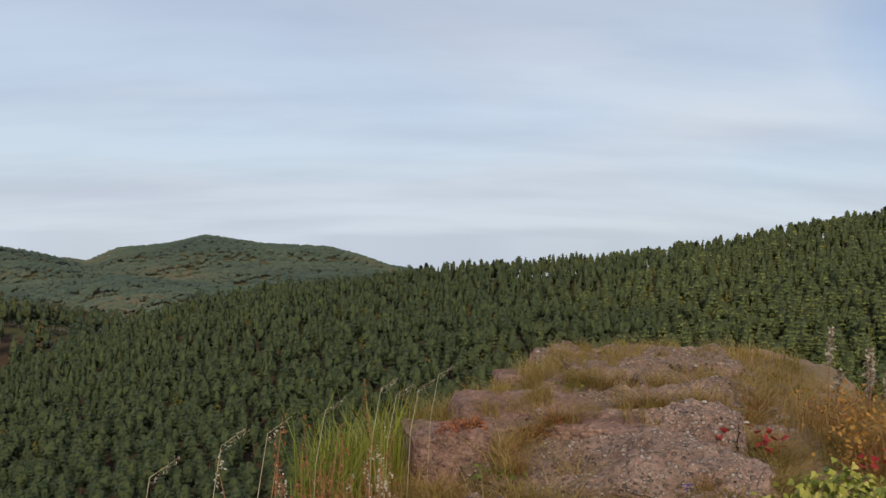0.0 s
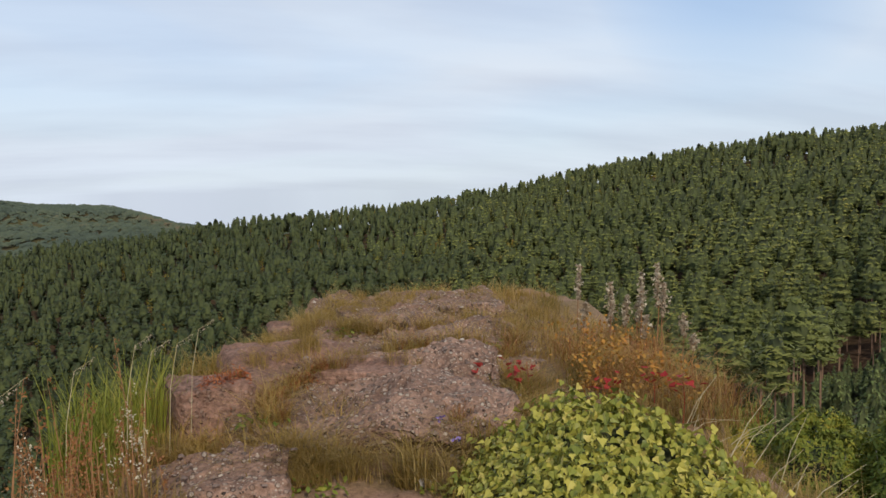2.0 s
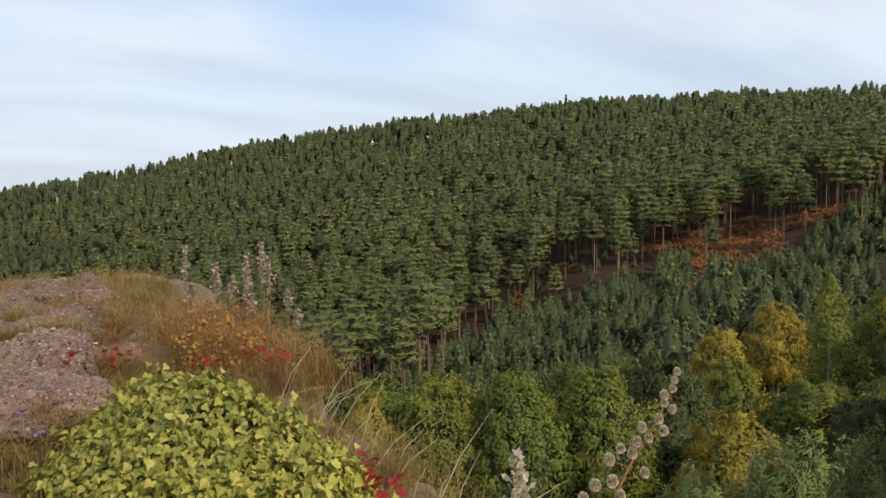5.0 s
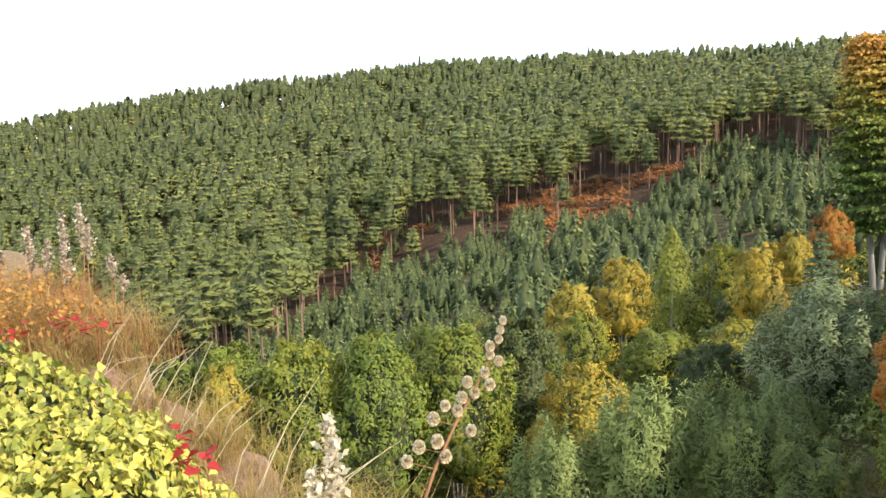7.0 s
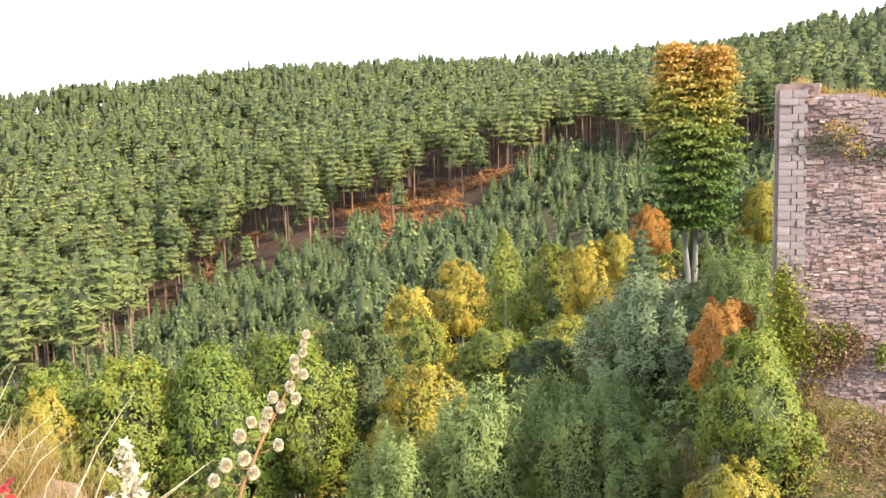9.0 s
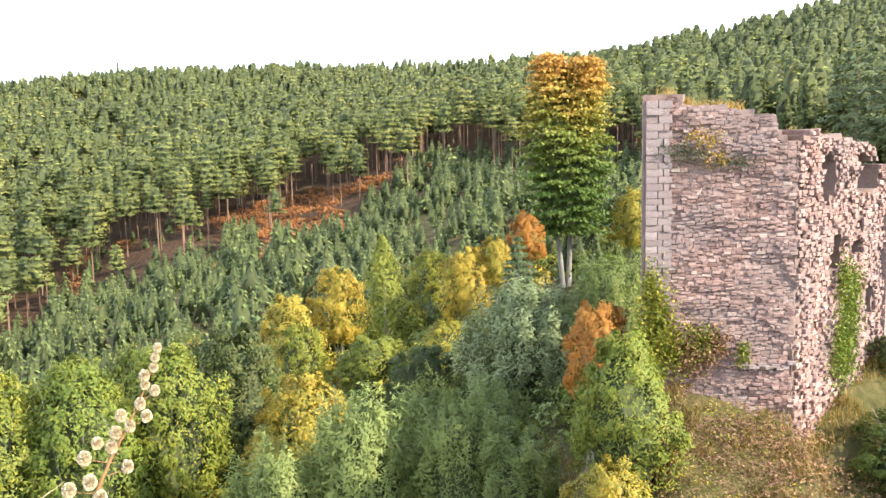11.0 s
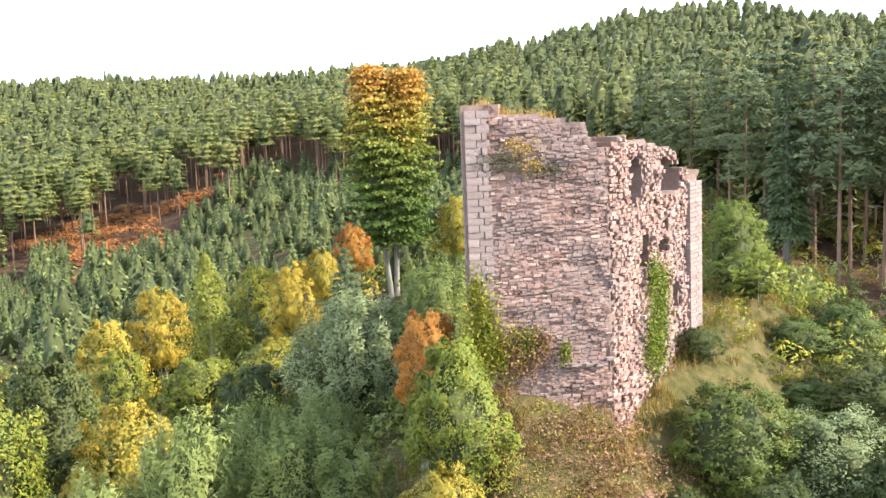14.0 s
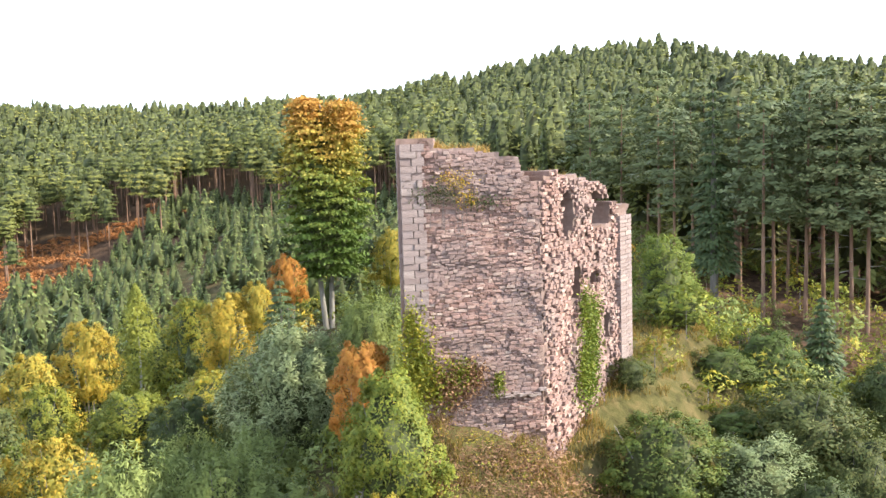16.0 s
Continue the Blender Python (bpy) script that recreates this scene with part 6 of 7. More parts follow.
def build_grass():
    rng = np.random.default_rng(61)
    tp = [(blade_soup(rng, 60, 0.10, 0.10, 0.27, 0.0020, 0.9, 0.7), NO_TRUNK) for _ in range(5)]
    path = lambda x, y: not (0.15 < x < 1.15 and y < 4.15)
    edge = lambda x, y: path(x, y) and (rng.uniform() < 0.55 or x - np.interp(y, EDGE_Y, EDGE_L) < 0.35 or np.interp(y, EDGE_Y, EDGE_R) - x < 0.5)
    plant_tufts("dry_grass", rng, tp, spread_on(rng, 480, edge), 0.6, 1.25, STRAW, "tufts of dry straw-coloured grass among the rocks")
    tuft = lambda x, y: y > 4.6 and soft_noise(x, y, 0.33, 8.0) > 0.75
    plant_tufts("crevice_grass", rng, tp, spread_on(rng, 90, tuft), 0.3, 0.75, STRAW, "short dry grass in the crevices of the rock", ground=lambda a, b: surface_z(a, b) - 0.015, tint=0.3)
    # tufts along the foot of the slab
    tl = [(blade_soup(rng, 46, 0.08, 0.12, 0.34, 0.0026, 1.3, 1.1), NO_TRUNK) for _ in range(5)]
    cx = np.array([0.42, 0.62, 0.98, 1.12, 1.30, 1.44, 1.62, 0.50, 1.05, 1.74])
    cy = np.array([4.50, 4.42, 4.42, 4.34, 4.48, 4.40, 4.60, 4.28, 4.22, 4.86])
    pick = rng.integers(0, 10, 56)
    xy = np.column_stack([cx[pick] + rng.normal(0, 0.10, 56), cy[pick] + rng.normal(0, 0.07, 56)])
    plant_tufts("slab_grass", rng, tl, xy, 0.5, 1.1, STRAW, "long dry grass leaning over the foot of the slab", tint=0.62)
    # seams between the blocks
    seams = [((0.36, 4.62), (0.40, 5.35), 26), ((0.40, 5.35), (0.85, 5.62), 16), ((1.78, 4.75), (1.98, 5.70), 46), ((1.15, 6.05), (2.0, 6.25), 22), ((1.0, 7.1), (2.2, 7.15), 26), ((2.0, 5.9), (2.7, 7.6), 30),
             ((-0.15, 4.62), (0.35, 4.70), 14), ((0.55, 4.52), (1.6, 4.44), 7), ((0.5, 6.4), (0.9, 7.4), 14)]
    xy = np.concatenate([np.array(a) + rng.uniform(0, 1, (n, 1)) * (np.array(b) - np.array(a)) + rng.normal(0, 0.04, (n, 2)) for a, b, n in seams])
    plant_tufts("seam_grass", rng, tl, xy, 0.35, 0.9, STRAW, "dry bent grass in the seams between the rocks", ground=lambda a, b: surface_z(a, b) - 0.03, tint=0.62)
    plant_tufts("seam_stems", rng, tl, xy[::3] + 0.03, 0.35, 0.8, BROWN_STEM, "reddish dry stems in the seams between the rocks", ground=lambda a, b: surface_z(a, b) - 0.03, tint=0.5)
    # far left shoulder
    n = 105
    y = rng.uniform(5.8, 9.0, n)
    xy = np.column_stack([np.interp(y, EDGE_Y, EDGE_L) + rng.uniform(0.0, 0.75, n), y])
    plant_tufts("shoulder_grass", rng, tp, xy, 0.4, 0.85, STRAW, "dry grass along the shoulder of the rock", ground=lambda a, b: surface_z(a, b), tint=0.55)
    # tall green grass at the edge
    tg = [(blade_soup(rng, 36, 0.12, 0.4, 0.72, 0.0032, 0.35, 0.25), NO_TRUNK) for _ in range(4)]
    n = 34
    y = rng.uniform(4.35, 5.3, n)
    xy = np.column_stack([np.interp(y, EDGE_Y, EDGE_L) + rng.uniform(-0.24, 0.02, n), y])
    plant_tufts("tall_grass", rng, tg, xy, 0.5, 1.1, GREEN_GRASS, "tall green grass at the edge of the rock", ground=lambda a, b: platform_z(a, b) - 0.05)
    # low dry bush on the right edge
    n = 130
    y = rng.uniform(4.5, 6.5, n)
    xy = np.column_stack([np.interp(y, EDGE_Y, EDGE_R) + rng.uniform(-0.45, 0.35, n), y])
    td = [(blade_soup(rng, 40, 0.14, 0.12, 0.42, 0.0020, 0.9, 1.0), NO_TRUNK) for _ in range(4)]
    plant_tufts("dry_thicket", rng, td, xy[::2], 0.5, 1.0, BROWN_STEM, "tangle of dry reddish stems at the rock's edge", tint=0.75)
    plant_tufts("straw_thicket", rng, td, xy[1::2], 0.4, 0.9, STRAW, "tangle of straw-coloured stems at the rock's edge", tint=0.75)
    c = np.column_stack([np.interp(y, EDGE_Y, EDGE_R) + rng.uniform(-0.6, 0.1, n), y, -1.25 + rng.uniform(-0.1, 0.25, n)])
    c = np.concatenate([c + rng.normal(size=c.shape) * [0.06, 0.06, 0.04] for _ in range(16)])
    v, f = cards(rng, c[::2], 0.016, up=0.4, aspect=0.6)
    tagged(new("mixed_foliage", mesh_from("mixed_foliage", v, f, LEAF["orange"])), "small yellowing leaves among the dry stems", "plant", kind="stuff")
    n = 70
    y = rng.uniform(1.6, 4.0, n)
    xy = np.column_stack([np.interp(y, EDGE_Y, EDGE_R) + rng.uniform(-0.25, 0.25, n), y])
    plant_tufts("edge_straw", rng, td, xy, 0.35, 0.7, STRAW, "pale dry grass hanging over the edge", ground=lambda a, b: platform_z(a, b) - 0.05, tint=0.75)
    # knoll and slope grass round the ruin
    a = rng.uniform(0, 1, 1100)
    q = np.column_stack([24 + 24 * a, 6.3 - 7.3 * a]) + rng.normal(0, 3.4, (1100, 2))
    tk = [(blade_soup(rng, 26, 0.35, 0.25, 0.6, 0.014, 0.5, 0.6), NO_TRUNK) for _ in range(4)]
    inside = (np.abs((q[:, 0] - 28.5) * 0.31 + (q[:, 1] - 4.6) * 0.95 - 0.0) < 0.6) & (q[:, 0] > 27.5) & (q[:, 0] < 38)
    plant_tufts("slope_grass", rng, tk, q[~inside], 0.5, 1.1, STRAW, "rough dry grass on the mound of the ruin", ground=land, tint=0.06)


def build_wall_top():
    rng = np.random.default_rng(67)
    tk = [(blade_soup(rng, 26, 0.22, 0.25, 0.55, 0.008, 0.5, 0.5), NO_TRUNK) for _ in range(3)]
    u = np.concatenate([rng.uniform(1.1, 3.0, 22), rng.uniform(0.2, 4.4, 10)])
    p = np.array([FRONT.point(a, 0, -rng.uniform(0.25, 0.9)) for a in u])
    zt = np.interp(u, *FRONT.top)
    s, a, t = grow(rng, p, 0.6, 1.1)
    plant_many("wall_top_grass", tk, np.column_stack([p[:, :2], zt - 0.08]), s, a, t * 0.3 + 0.6, STRAW, BARK_GREY, "dry grass growing on top of the ruined wall", "grass", trunks=False)
    u = rng.uniform(0.3, 8.0, 26)
    p = np.array([SIDE.point(a, 0, -rng.uniform(0.25, 0.8)) for a in u])
    s, a, t = grow(rng, p, 0.3, 0.7)
    plant_many("wall_top_tufts", tk, np.column_stack([p[:, :2], np.interp(u, *SIDE.top) - 0.08]), s, a, t * 0.5 + 0.4, STRAW, BARK_GREY, "sparse dry tufts on the crest of the side wall", "grass", trunks=False)
    # bramble and fallen leaves on the mound before the ruin
    n = 700
    q = np.column_stack([rng.normal(27.3, 2.2, n), rng.normal(3.6, 2.3, n)])
    q = q[(q[:, 0] - 27.51) * 0.899 + (q[:, 1] - 7.05) * 0.438 < -0.25]
    p = np.column_stack([q, land(q[:, 0], q[:, 1])])
    s, a, t = grow(rng, p, 0.5, 1.2)
    for k, (mat, label) in enumerate(((RUST, "rust-brown bramble scrub on the mound"), (LEAF["lime"], "yellow-green bramble leaves on the mound"), (LEAF["yellow"], "yellow bramble leaves on the mound"))):
        sel = np.where(np.arange(len(p)) % 13 == 0)[0] if k == 1 else np.where(np.arange(len(p)) % 17 == 1)[0] if k == 2 else np.where((np.arange(len(p)) % 13 != 0) & (np.arange(len(p)) % 17 != 1))[0]
        v, f = cards(rng, rng.normal(size=(90, 3)) * [0.38, 0.38, 0.11] + [0, 0, 0.12], 0.055, up=0.6, quad=False)
        plant_many("bramble_scrub", [((v, f), NO_TRUNK)], p[sel], s[sel], a[sel], t[sel], mat, BARK_GREY, label, "bramble", trunks=False)


build_grass()
build_wall_top()


# ---- ivy bush beside the path ----
def ivy_leaf(rng):
    o = np.array([(0, 0), (0.30, -0.06), (0.52, 0.22), (0.36, 0.42), (0.20, 0.60), (0, 1.0), (-0.20, 0.60), (-0.36, 0.42), (-0.52, 0.22), (-0.30, -0.06)])
    o = o * (1 + rng.normal(0, 0.05, o.shape))
    z = 0.22 * np.abs(o[:, 0]) - 0.18 * o[:, 1] ** 2 + rng.normal(0, 0.015, len(o))
    v = np.column_stack([o, z])
    f = np.array([(0, i, i + 1) for i in range(1, 9)])
    return v, f


def mound(x, y):
    k = ((x - 1.72) / 0.52) ** 2 + ((y - 3.30) / 1.0) ** 2
    top = 0.40 + 0.16 * np.exp(-(((x - 1.68) / 0.22) ** 2 + ((y - 3.95) / 0.30) ** 2)) + 0.06 * np.exp(-(((x - 2.0) / 0.2) ** 2 + ((y - 3.3) / 0.3) ** 2))
    return -1.50 + top * np.exp(-k ** 1.6 * 0.75) + 0.085 * soft_noise(x, y, 0.19, 6.0) * np.exp(-k * 0.8) + 0.03 * soft_noise(x, y, 0.09, 1.0) - 1.2 * np.clip(x - 2.2, 0, 1)


def build_ivy():
    rng = np.random.default_rng(71)
    e = new("ivy_bush")
    e.location = (1.6, 3.15, -1.45)
    shift = Vector((-1.6, -3.15, 1.45))
    # dark sheet that fills the gaps under the leaves
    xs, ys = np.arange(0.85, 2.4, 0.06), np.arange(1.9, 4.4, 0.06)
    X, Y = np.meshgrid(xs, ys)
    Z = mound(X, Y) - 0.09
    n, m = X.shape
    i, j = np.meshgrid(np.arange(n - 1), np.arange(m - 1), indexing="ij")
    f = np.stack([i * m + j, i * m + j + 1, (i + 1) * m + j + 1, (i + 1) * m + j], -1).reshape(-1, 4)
    part_mesh("tangle", mesh_from("ivy_fill_sheet", np.stack([X, Y, Z], -1).reshape(-1, 3) + np.array(shift), f, IVY_FILL, smooth=True), e, "dark sheet filling the gaps under the leaves")
    leaves = [ivy_leaf(rng) for _ in range(6)]
    meshes = [mesh_from("ivy_leaf", v, ff, IVY, smooth=False) for v, ff in leaves]
    joined = Soup(3)
    count = 0
    while count < 8000:
        x, y = rng.uniform(0.85, 2.35), rng.uniform(2.0, 4.3)
        z = float(mound(x, y))
        if z < -1.42 + 0.05 * rng.uniform():
            continue
        d = 0.02
        nx, ny = -(float(mound(x + d, y)) - z) / d, -(float(mound(x, y + d)) - z) / d
        nor = (Vector((nx, ny, 1.0)).normalized() + Vector((rng.normal(0, 0.45), rng.normal(0, 0.5) - 0.15, rng.normal(0, 0.3)))).normalized()
        down = Vector((nx + rng.normal(0, 0.6), ny - 0.35 + rng.normal(0, 0.6), -0.25))
        yv = (down - nor * down.dot(nor)).normalized()
        xv = yv.cross(nor)
        s = rng.uniform(0.020, 0.047)
        m4 = Matrix(((xv.x, yv.x, nor.x, x), (xv.y, yv.y, nor.y, y), (xv.z, yv.z, nor.z, z + rng.uniform(-0.05, 0.06) + (0.10 * rng.uniform() if rng.uniform() < 0.06 else 0.0)), (0, 0, 0, 1)))
        k = rng.integers(0, 6)
        if count < 240 and x > 1.2 and 2.4 < y < 3.9:
            ob = new("leaf", meshes[k])
            ob.parent = e
            ob.matrix_basis = Matrix.Translation(shift) @ m4 @ Matrix.Diagonal((s, s, s, 1))
        else:
            v = leaves[k][0] * s
            R = np.array(m4.to_3x3())
            joined.add(v @ R.T + np.array(m4.translation + shift), leaves[k][1])
        count += 1
    tagged(part_mesh("foliage", mesh_from("ivy_foliage", *joined.arrays(), IVY), e), kind="stuff")
    tagged(e, "bush of yellowing ivy with pointed lobed leaves beside the path", "ivy")


IVY_FILL, _nt, _b = material("dark_ivy_fill")
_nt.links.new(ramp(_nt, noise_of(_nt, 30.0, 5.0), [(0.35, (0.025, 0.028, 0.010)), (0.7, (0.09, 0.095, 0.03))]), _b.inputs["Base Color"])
_b.inputs["Roughness"].default_value = 1.0
build_ivy()


# ---- seed stalks, dry stems, red leaves ----
STEM_MAT = bark_material("dry_stem", (0.20, 0.085, 0.035), (0.34, 0.18, 0.08), 20.0)


def seed_stalk(base, top, head, rng, fluffy=0.03, n=150, width=0.005, bow=0.02):
    """A dry upright stalk whose upper part is a column of pale seed tufts."""
    b, t = Vector(base), Vector(top)
    y_near = base[1] < 2
    e = new("seed_stalk")
    e.location = base
    mid = (t - b) * 0.5 + Vector((rng.normal(0, bow), rng.normal(0, bow), 0))
    v, f = cone_tube([(0, 0, -0.05), mid, t - b], [width, width * 0.8, width * 0.3], 5)
    part_mesh("stem", mesh_from("stalk_stem", v, f, STEM_MAT, smooth=True), e)
    q = rng.uniform(0, 1, n)
    k = 1 - head * q
    line = np.where(k[:, None] < 0.5, k[:, None] * 2 * np.array(mid), np.array(mid) + (k[:, None] * 2 - 1) * (np.array(t - b) - np.array(mid)))
    wob = fluffy * (0.35 + 0.65 * np.sin(np.pi * np.clip(q * 0.9 + 0.08, 0, 1))) * (0.6 + 0.4 * np.sin(q * 40))
    c = line + rng.normal(size=(n, 3)) * wob[:, None] * [0.6, 0.6, 0.5]
    v, f = cards(rng, c, fluffy * 0.42, up=0.1, aspect=0.6)
    tagged(part_mesh("seed_head", mesh_from("stalk_seeds", v, f, FLUFF if y_near else BEIGE), e, "pale fluffy column of seeds"), kind="stuff")
    return tagged(e, "tall dry flower stalk with pale fluffy seed heads", "dry plant", "dry seed stalks")


def puff_mesh(rng):
    """A ball of radiating seed hairs round a small core."""
    s = Soup(3)
    n = 420
    d = rng.normal(size=(n, 3))
    d /= np.linalg.norm(d, axis=1)[:, None]
    t = np.cross(d, rng.normal(size=(n, 3)))
    t /= np.linalg.norm(t, axis=1)[:, None]
    r = rng.uniform(0.75, 1.05, n)[:, None]
    v = np.stack([d * 0.35, d * r + t * 0.20, d * r - t * 0.20], 1).reshape(-1, 3)
    s.add(v, np.arange(3 * n).reshape(-1, 3))
    core = np.array([(1, 0, 0), (0, 1, 0), (-1, 0, 0), (0, -1, 0), (0, 0, 1), (0, 0, -1)]) * 0.45
    s.add(core, [(0, 1, 4), (1, 2, 4), (2, 3, 4), (3, 0, 4), (1, 0, 5), (2, 1, 5), (3, 2, 5), (0, 3, 5)])
    return mesh_from("puff", *s.arrays(), FLUFF)


def build_near_stalk():
    """The stalk close to the camera, hung with round seed puffs."""
    rng = np.random.default_rng(81)
    e = new("puff_stalk")
    base = Vector((2.12, 1.58, -1.46))
    e.location = base
    line = [Vector(p) - base for p in ((2.12, 1.58, -1.50), (2.16, 1.55, -1.20), (2.219, 1.506, -0.995), (2.261, 1.466, -0.874), (2.296, 1.43, -0.785), (2.327, 1.397, -0.695), (2.347, 1.375, -0.607))]
    v, f = cone_tube(line, [0.006, 0.0055, 0.005, 0.004, 0.003, 0.002, 0.001], 6)
    part_mesh("stem", mesh_from("puff_stem", v, f, STEM_MAT, smooth=True), e, "thin reddish-brown stem")
    puffs = [puff_mesh(rng) for _ in range(3)]
    across = Vector((0.72, -0.70, 0.0))
    # share of the way up the head, reach to either side
    head = [(1.0, 0.0), (0.94, 0.0), (0.87, 0.004), (0.81, -0.012), (0.70, 0.026), (0.76, -0.006), (0.62, 0.004), (0.55, -0.030), (0.52, 0.035), (0.47, 0.004),
            (0.43, -0.022), (0.36, -0.052), (0.33, -0.014), (0.27, -0.066), (0.14, -0.028), (0.20, 0.048), (0.11, -0.070), (0.05, 0.014), (0.02, -0.082)]
    for i, (q, reach) in enumerate(head):
        k = 2 + q * 3.999
        a, b = line[int(k)], line[int(k) + 1]
        p = a + (b - a) * (k - int(k))
        c = p + across * reach + Vector((0, 0, rng.uniform(-0.004, 0.004)))
        s = rng.uniform(0.0155, 0.0195) * (1.0 - 0.35 * q)
        v, f = cone_tube([p - Vector((0, 0, 0.02)), (p + c) / 2 - Vector((0, 0, 0.012)), c], [0.0014, 0.0012, 0.001], 4)
        part_mesh("twig", mesh_from("puff_twig", v, f, STEM_MAT), e)
        ob = part_mesh("seed_puff", puffs[i % 3], e, "round cream-coloured seed puff")
        ob.location, ob.scale = c, (s, s, s * 1.15)
    tagged(e, "arching dry stalk hung with cream-coloured round seed puffs", "dry plant", "dry seed stalks")


def build_dry_plants():
    rng = np.random.default_rng(91)
    for x, y, top in [(2.93, 6.85, -0.64), (2.95, 6.27, -0.73), (3.06, 6.22, -0.82), (3.16, 6.18, -0.64), (3.26, 6.13, -0.59), (3.31, 6.11, -0.73), (3.42, 6.04, -0.96),
                      (3.46, 5.95, -1.10), (3.02, 6.4, -0.86), (2.84, 6.5, -0.90), (3.12, 6.02, -0.95), (3.22, 6.3, -0.80)]:
        seed_stalk((x - 0.02, y, float(platform_z(x, y)) - 0.05), (x, y, top), 0.42, rng, 0.034, 260)
    seed_stalk((1.88, 1.46, -1.46), (1.855, 1.486, -0.772), 0.36, rng, 0.030, 420, 0.004, 0.01)
    seed_stalk((1.83, 1.50, -1.46), (1.822, 1.51, -0.895), 0.3, rng, 0.026, 260, 0.004, 0.01)
    build_near_stalk()
    # brown seeding weeds left of the path, each a stem with many small capsules
    for i in range(140):
        y = rng.uniform(2.2, 4.1)
        x = np.interp(y, EDGE_Y, EDGE_L) + rng.uniform(-0.04, 0.40)
        z = float(platform_z(x, y))
        h = rng.uniform(0.22, 0.55) + 0.28 * rng.uniform() ** 3
        lean = Vector((rng.normal(0, 0.07), rng.normal(0, 0.07), 0))
        e = new("seeding_weed")
        e.location = (x, y, z)
        v, f = cone_tube([(0, 0, -0.03), lean * 0.4 + Vector((0, 0, h * 0.5)), lean + Vector((0, 0, h))], [0.003, 0.0025, 0.001], 4)
        part_mesh("stem", mesh_from("weed_stem", v, f, STEM_MAT), e)
        n = 54
        q = rng.uniform(0.35, 1, n)
        w = 0.012 + 0.055 * (1 - q) * q * 2.2
        twig = np.floor(q * 9)
        c = np.outer(q, np.array(lean)) + np.column_stack([np.cos(twig * 2.4) * w * rng.uniform(0.2, 1.2, n), np.sin(twig * 2.4) * w * rng.uniform(0.2, 1.2, n), q * h + w * 0.5])
        v, f = cards(rng, c, 0.0065, up=0.1, aspect=0.7)
        tagged(part_mesh("seed_spray", mesh_from("weed_seeds", v, f, FLUFF if i % 9 == 4 else BROWN_STEM, tint=np.full(len(v), rng.uniform(0.0, 0.7))), e), kind="stuff")
        tagged(e, "thin brown weed with dry seed capsules at the edge", "dry plant", "seeding weeds")
    # flowering grasses with drooping tops
    for x, y, top in [(-0.32, 4.35, -0.66), (-0.55, 4.1, -0.72), (-0.75, 3.0, -0.62), (-0.62, 3.1, -0.60), (-0.9, 2.75, -0.66), (-0.15, 4.7, -0.72), (-0.25, 4.4, -0.70), (-0.05, 4.9, -0.68)]:
        z = float(platform_z(x, y))
        e = new("flowering_grass")
        e.location = (x, y, z)
        h = top - z
        pts = [Vector((0, 0, -0.05)), Vector((0.02, 0, h * 0.6)), Vector((0.06, 0, h * 0.93)), Vector((0.14, 0.01, h))]
        v, f = cone_tube(pts, [0.0026, 0.002, 0.0014, 0.0007], 4)
        part_mesh("stem", mesh_from("grass_stem", v, f, STRAW_PLAIN), e)
        q = rng.uniform(0, 1, 40)
        c = np.array(pts[2])[None] * (1 - q[:, None]) + np.array(pts[3])[None] * q[:, None] + rng.normal(0, 0.006, (40, 3)) + np.array([0, 0, -0.02]) * (1 - q[:, None])
        v, f = cards(rng, c, 0.0055, up=0.0, aspect=0.3)
        part_mesh("panicle", mesh_from("grass_panicle", v, f, BEIGE), e)
        tagged(e, "tall flowering grass with a drooping pale panicle", "grass", "flowering grasses")
    # red leaves
    for i, (x, y, z, n) in enumerate([(1.66, 5.35, -1.16, 7), (1.86, 5.2, -1.14, 9), (1.98, 5.35, -1.10, 8), (2.55, 4.75, -1.10, 9), (2.66, 4.6, -1.12, 12), (2.35, 4.9, -1.18, 8), (1.98, 2.35, -1.12, 9), (2.1, 2.7, -1.2, 10), (1.92, 2.0, -1.25, 8)]):
        e = new("red_cranesbill")
        e.location = (x, y, z)
        g = float(platform_z(x, y)) - z
        v, f = cone_tube([(0, 0, g - 0.03), (0.01, 0, g * 0.4), (0, 0, 0)], [0.003, 0.002, 0.001], 4)
        part_mesh("stem", mesh_from("red_stem", v, f, RED_LEAF), e)
        for k in range(n):
            lv, lf = ivy_leaf(rng)
            ob = part_mesh("leaf", mesh_from("red_leaf", lv, lf, RED_LEAF), e)
            ob.matrix_basis = Matrix.Translation((rng.normal(0, 0.05), rng.normal(0, 0.05), rng.normal(0, 0.03))) @ Euler((rng.uniform(-0.6, 0.9), rng.uniform(-0.6, 0.6), rng.uniform(0, 6.28))).to_matrix().to_4x4() @ Matrix.Scale(rng.uniform(0.035, 0.06), 4)
        tagged(e, "low plant with crimson autumn leaves among dry grass", "plant", "crimson plants")
    # rust-coloured dead growth along the left block
    c = np.column_stack([rng.uniform(0.0, 0.75, 900), rng.normal(0, 0.06, 900), np.zeros(900)])
    c[:, 1] += 4.95 + 0.85 * c[:, 0]
    c[:, 2] = surface_z(c[:, 0], c[:, 1]) + rng.uniform(-0.005, 0.05, 900)
    v, f = cards(rng, c, 0.017, up=0.2, aspect=0.25)
    tagged(new("dead_fern", mesh_from("dead_fern", v, f, DEAD_FERN)), "orange-brown dead fern lying over the stones", "fern", kind="stuff")
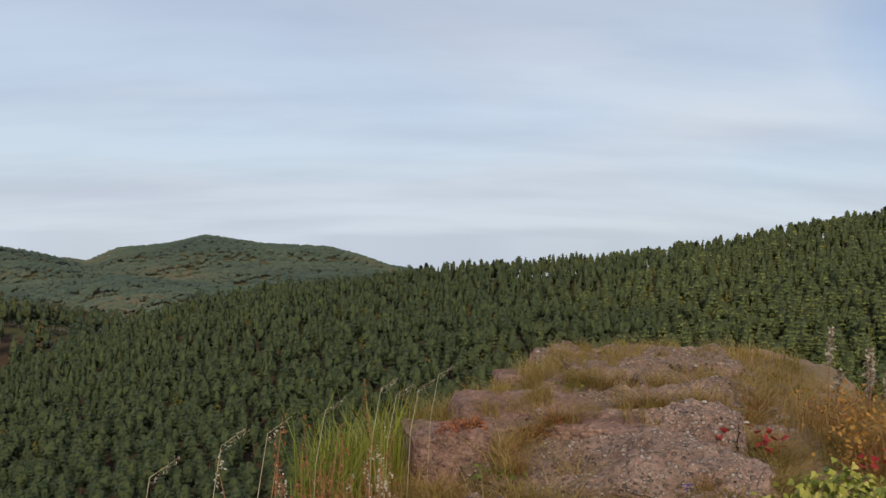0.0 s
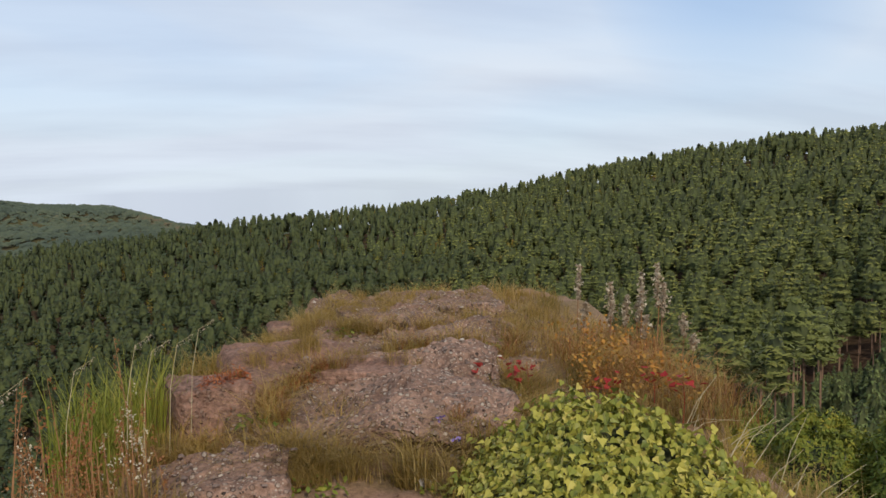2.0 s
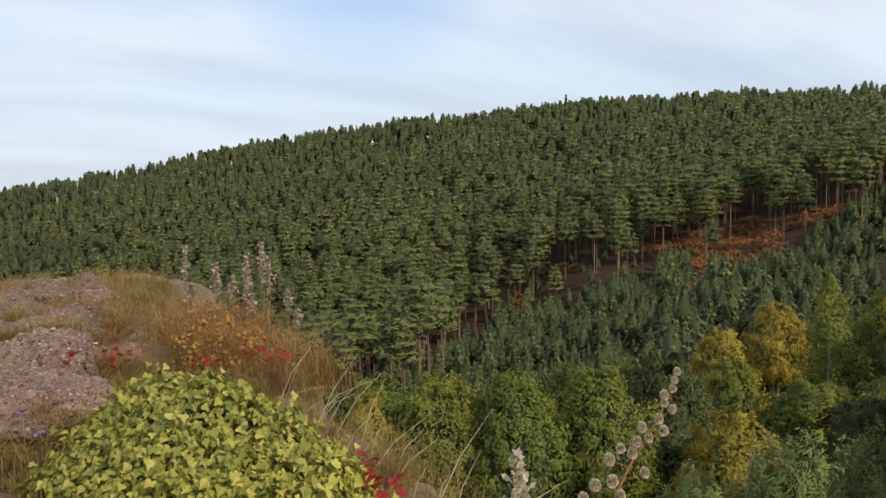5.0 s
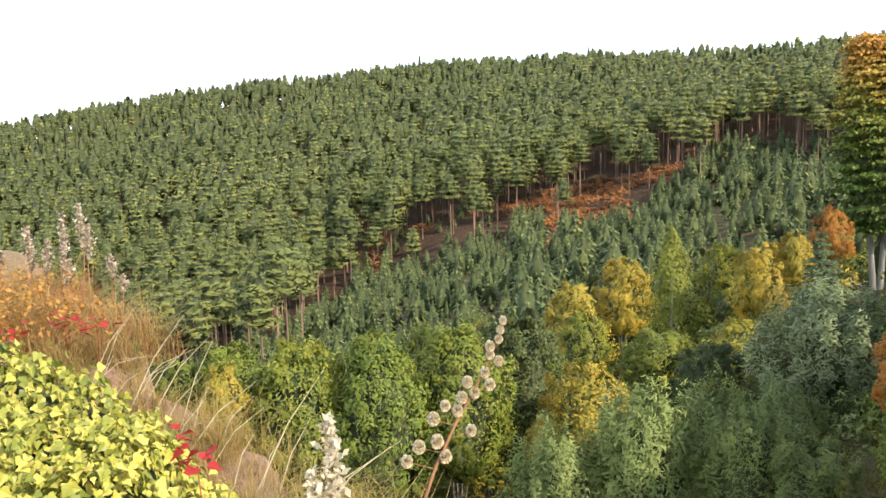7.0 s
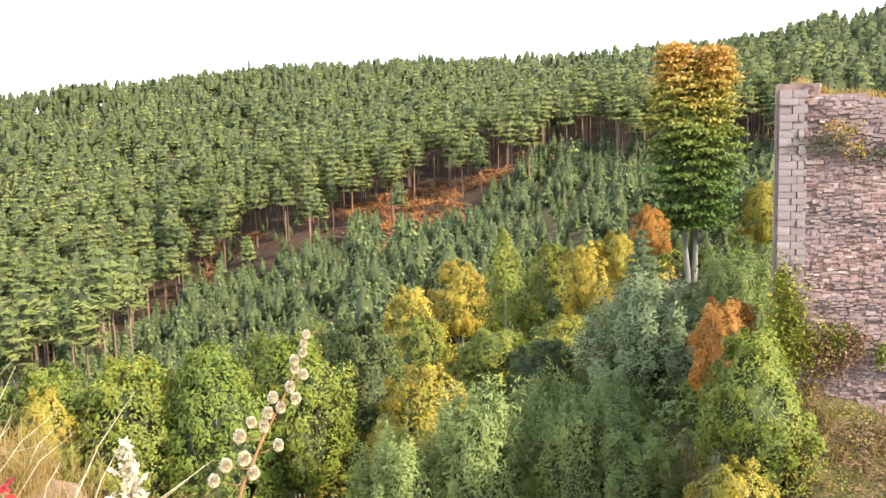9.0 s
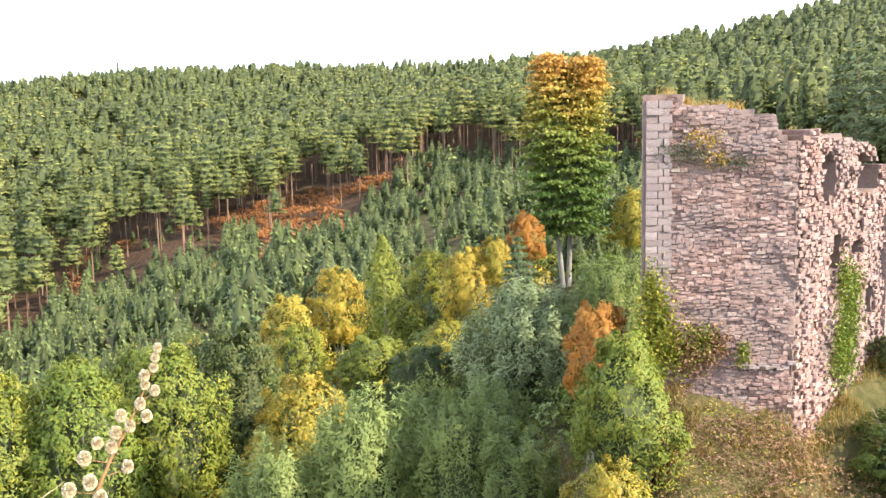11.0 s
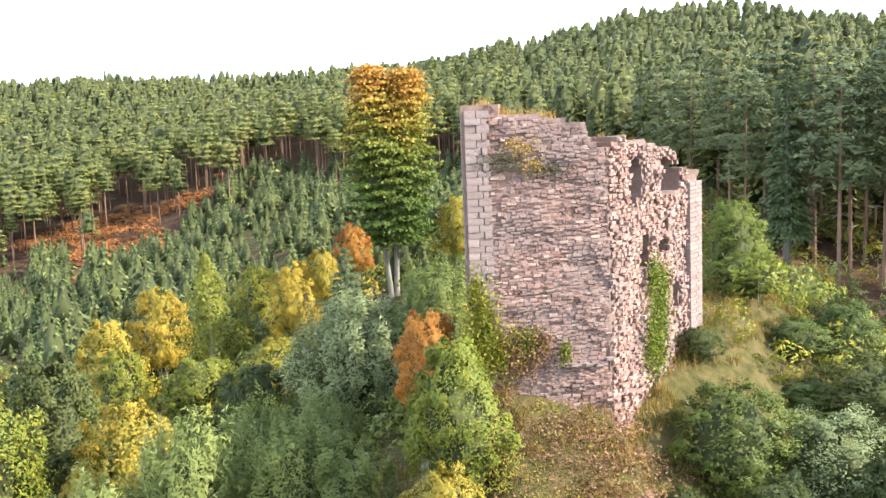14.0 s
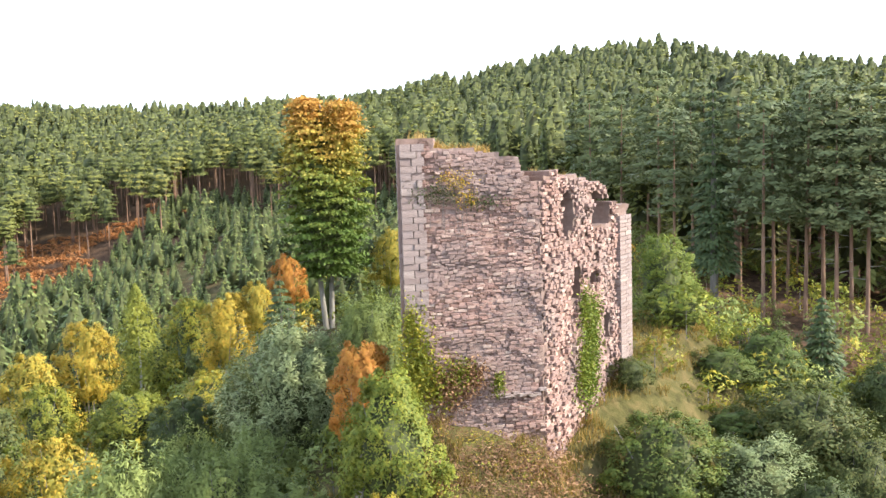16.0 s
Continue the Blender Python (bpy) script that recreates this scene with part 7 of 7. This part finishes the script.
    # leaves fallen on the soil
    for i in range(44):
        x, y = rng.uniform(0.2, 1.5), rng.uniform(3.3, 4.5)
        lv, lf = ivy_leaf(rng)
        ob = new("fallen_leaf", mesh_from("fallen_leaf", lv, lf, RUST))
        ob.matrix_world = Matrix.Translation((x, y, float(platform_z(x, y)) + 0.014)) @ Euler((rng.normal(0, 0.3), rng.normal(0, 0.3), rng.uniform(0, 6.28))).to_matrix().to_4x4() @ Matrix.Scale(rng.uniform(0.03, 0.07), 4)
        tagged(ob, "curled brown leaf fallen on the path", "leaf", "fallen leaves")
    # small green weeds
    for x, y, z in [(1.22, 5.85, -1.16), (1.12, 4.1, -1.42), (0.55, 4.15, -1.42), (1.5, 4.3, -1.40), (2.0, 6.2, -1.2), (0.3, 4.75, -1.3), (0.75, 3.6, -1.44), (1.0, 6.9, -1.2)]:
        c = rng.normal(size=(60, 3)) * [0.07, 0.07, 0.016] + [0, 0, 0.03]
        v, f = cards(rng, c, 0.018, up=0.8, aspect=0.6)
        z = float(surface_z(x, y)[0]) - 0.015
        e = new("weed", mesh_from("weed", v, f, LEAF["lime"] if x < 1.25 else LEAF["green"]))
        e.location = (x, y, z)
        tagged(e, "small bright green weed between the stones", "plant", "weeds", "stuff")
    # pale twigs over the edge
    for i in range(26):
        y = rng.uniform(2.2, 4.6)
        x = np.interp(y, EDGE_Y, EDGE_R) - rng.uniform(0.0, 0.25)
        z = float(platform_z(x, y))
        L = rng.uniform(0.3, 0.6)
        d = Vector((rng.uniform(0.5, 1), rng.normal(0, 0.5), rng.uniform(0.1, 0.9))).normalized() * L
        v, f = cone_tube([(0, 0, -0.02), d * 0.5 + Vector((0, 0, 0.04)), d], [0.0028, 0.002, 0.0008], 4)
        ob = new("twig", mesh_from("twig", v, f, STRAW_PLAIN))
        ob.location = (x, y, z)
        tagged(ob, "thin pale dry twig reaching over the edge", "twig", "dry twigs")
    # violet flowers
    for x, y, z in [(1.22, 4.45, -1.18), (1.28, 4.36, -1.28)]:
        e = new("harebell")
        e.location = (x, y, z)
        v, f = cone_tube([(0, 0, -0.2), (0, 0, 0)], [0.002, 0.001], 4)
        part_mesh("stem", mesh_from("harebell_stem", v, f, STRAW_PLAIN), e)
        v, f = cards(rng, rng.normal(size=(9, 3)) * 0.008, 0.011, up=0.3, aspect=0.7)
        part_mesh("flower", mesh_from("harebell_flower", v, f, VIOLET), e)
        tagged(e, "small violet harebell in front of the slab", "flower", "harebells")


DEAD_FERN = leaf_material("dead_fern_leaf", [(0.0, (0.17, 0.05, 0.025)), (0.6, (0.32, 0.095, 0.035)), (1.0, (0.40, 0.16, 0.06))], 0.2, jitter=0.9)
STRAW_PLAIN = bark_material("pale_straw_stem", (0.30, 0.24, 0.13), (0.48, 0.41, 0.26), 20.0)
VIOLET, _nt, _b = material("violet_petals")
_b.inputs["Base Color"].default_value = (0.20, 0.14, 0.42, 1)
build_dry_plants()


# ---- rocks and a marker below ----
PALE_ROCK = rock_material("pale_rock", 0.2, ((0.24, 0.21, 0.18), (0.44, 0.40, 0.35)))
rock("rock_pinnacle", (29.33, 9.15, -10.9), (0.28, 0.3, 1.5), 20, 21, PALE_ROCK, "pale weathered rock pinnacle among the bushes", (0, 6), 2.6, 0.16)
rock("rock_outcrop", (27.6, 2.0, -12.1), (0.55, 0.5, 1.3), 20, 22, ROCK_PLAIN, "grey-pink rock outcrop below the ruin's corner", (0, 0), 3.0, 0.25)


def build_marker():
    x, y, z = on_land(68.3, 58.0)
    e = new("wayside_cross")
    e.location = (x, y, z)
    for name, at, size in (("base", (0, 0, 0.1), (0.4, 0.4, 0.3)), ("shaft", (0, 0, 0.55), (0.16, 0.16, 0.9)), ("arm", (0, 0, 0.75), (0.5, 0.14, 0.14))):
        bm = bmesh.new()
        bmesh.ops.create_cube(bm, size=1.0)
        for v in bm.verts:
            v.co = Vector((v.co.x * size[0], v.co.y * size[1], v.co.z * size[2])) + Vector(at)
        bmesh.ops.bevel(bm, geom=bm.edges[:], offset=0.02, segments=2)
        part(name, bm, PALE_ROCK, e)
    e.rotation_euler = (0, 0.1, radians(-70))
    tagged(e, "small pale stone cross beside the forest track", "cross")


build_marker()
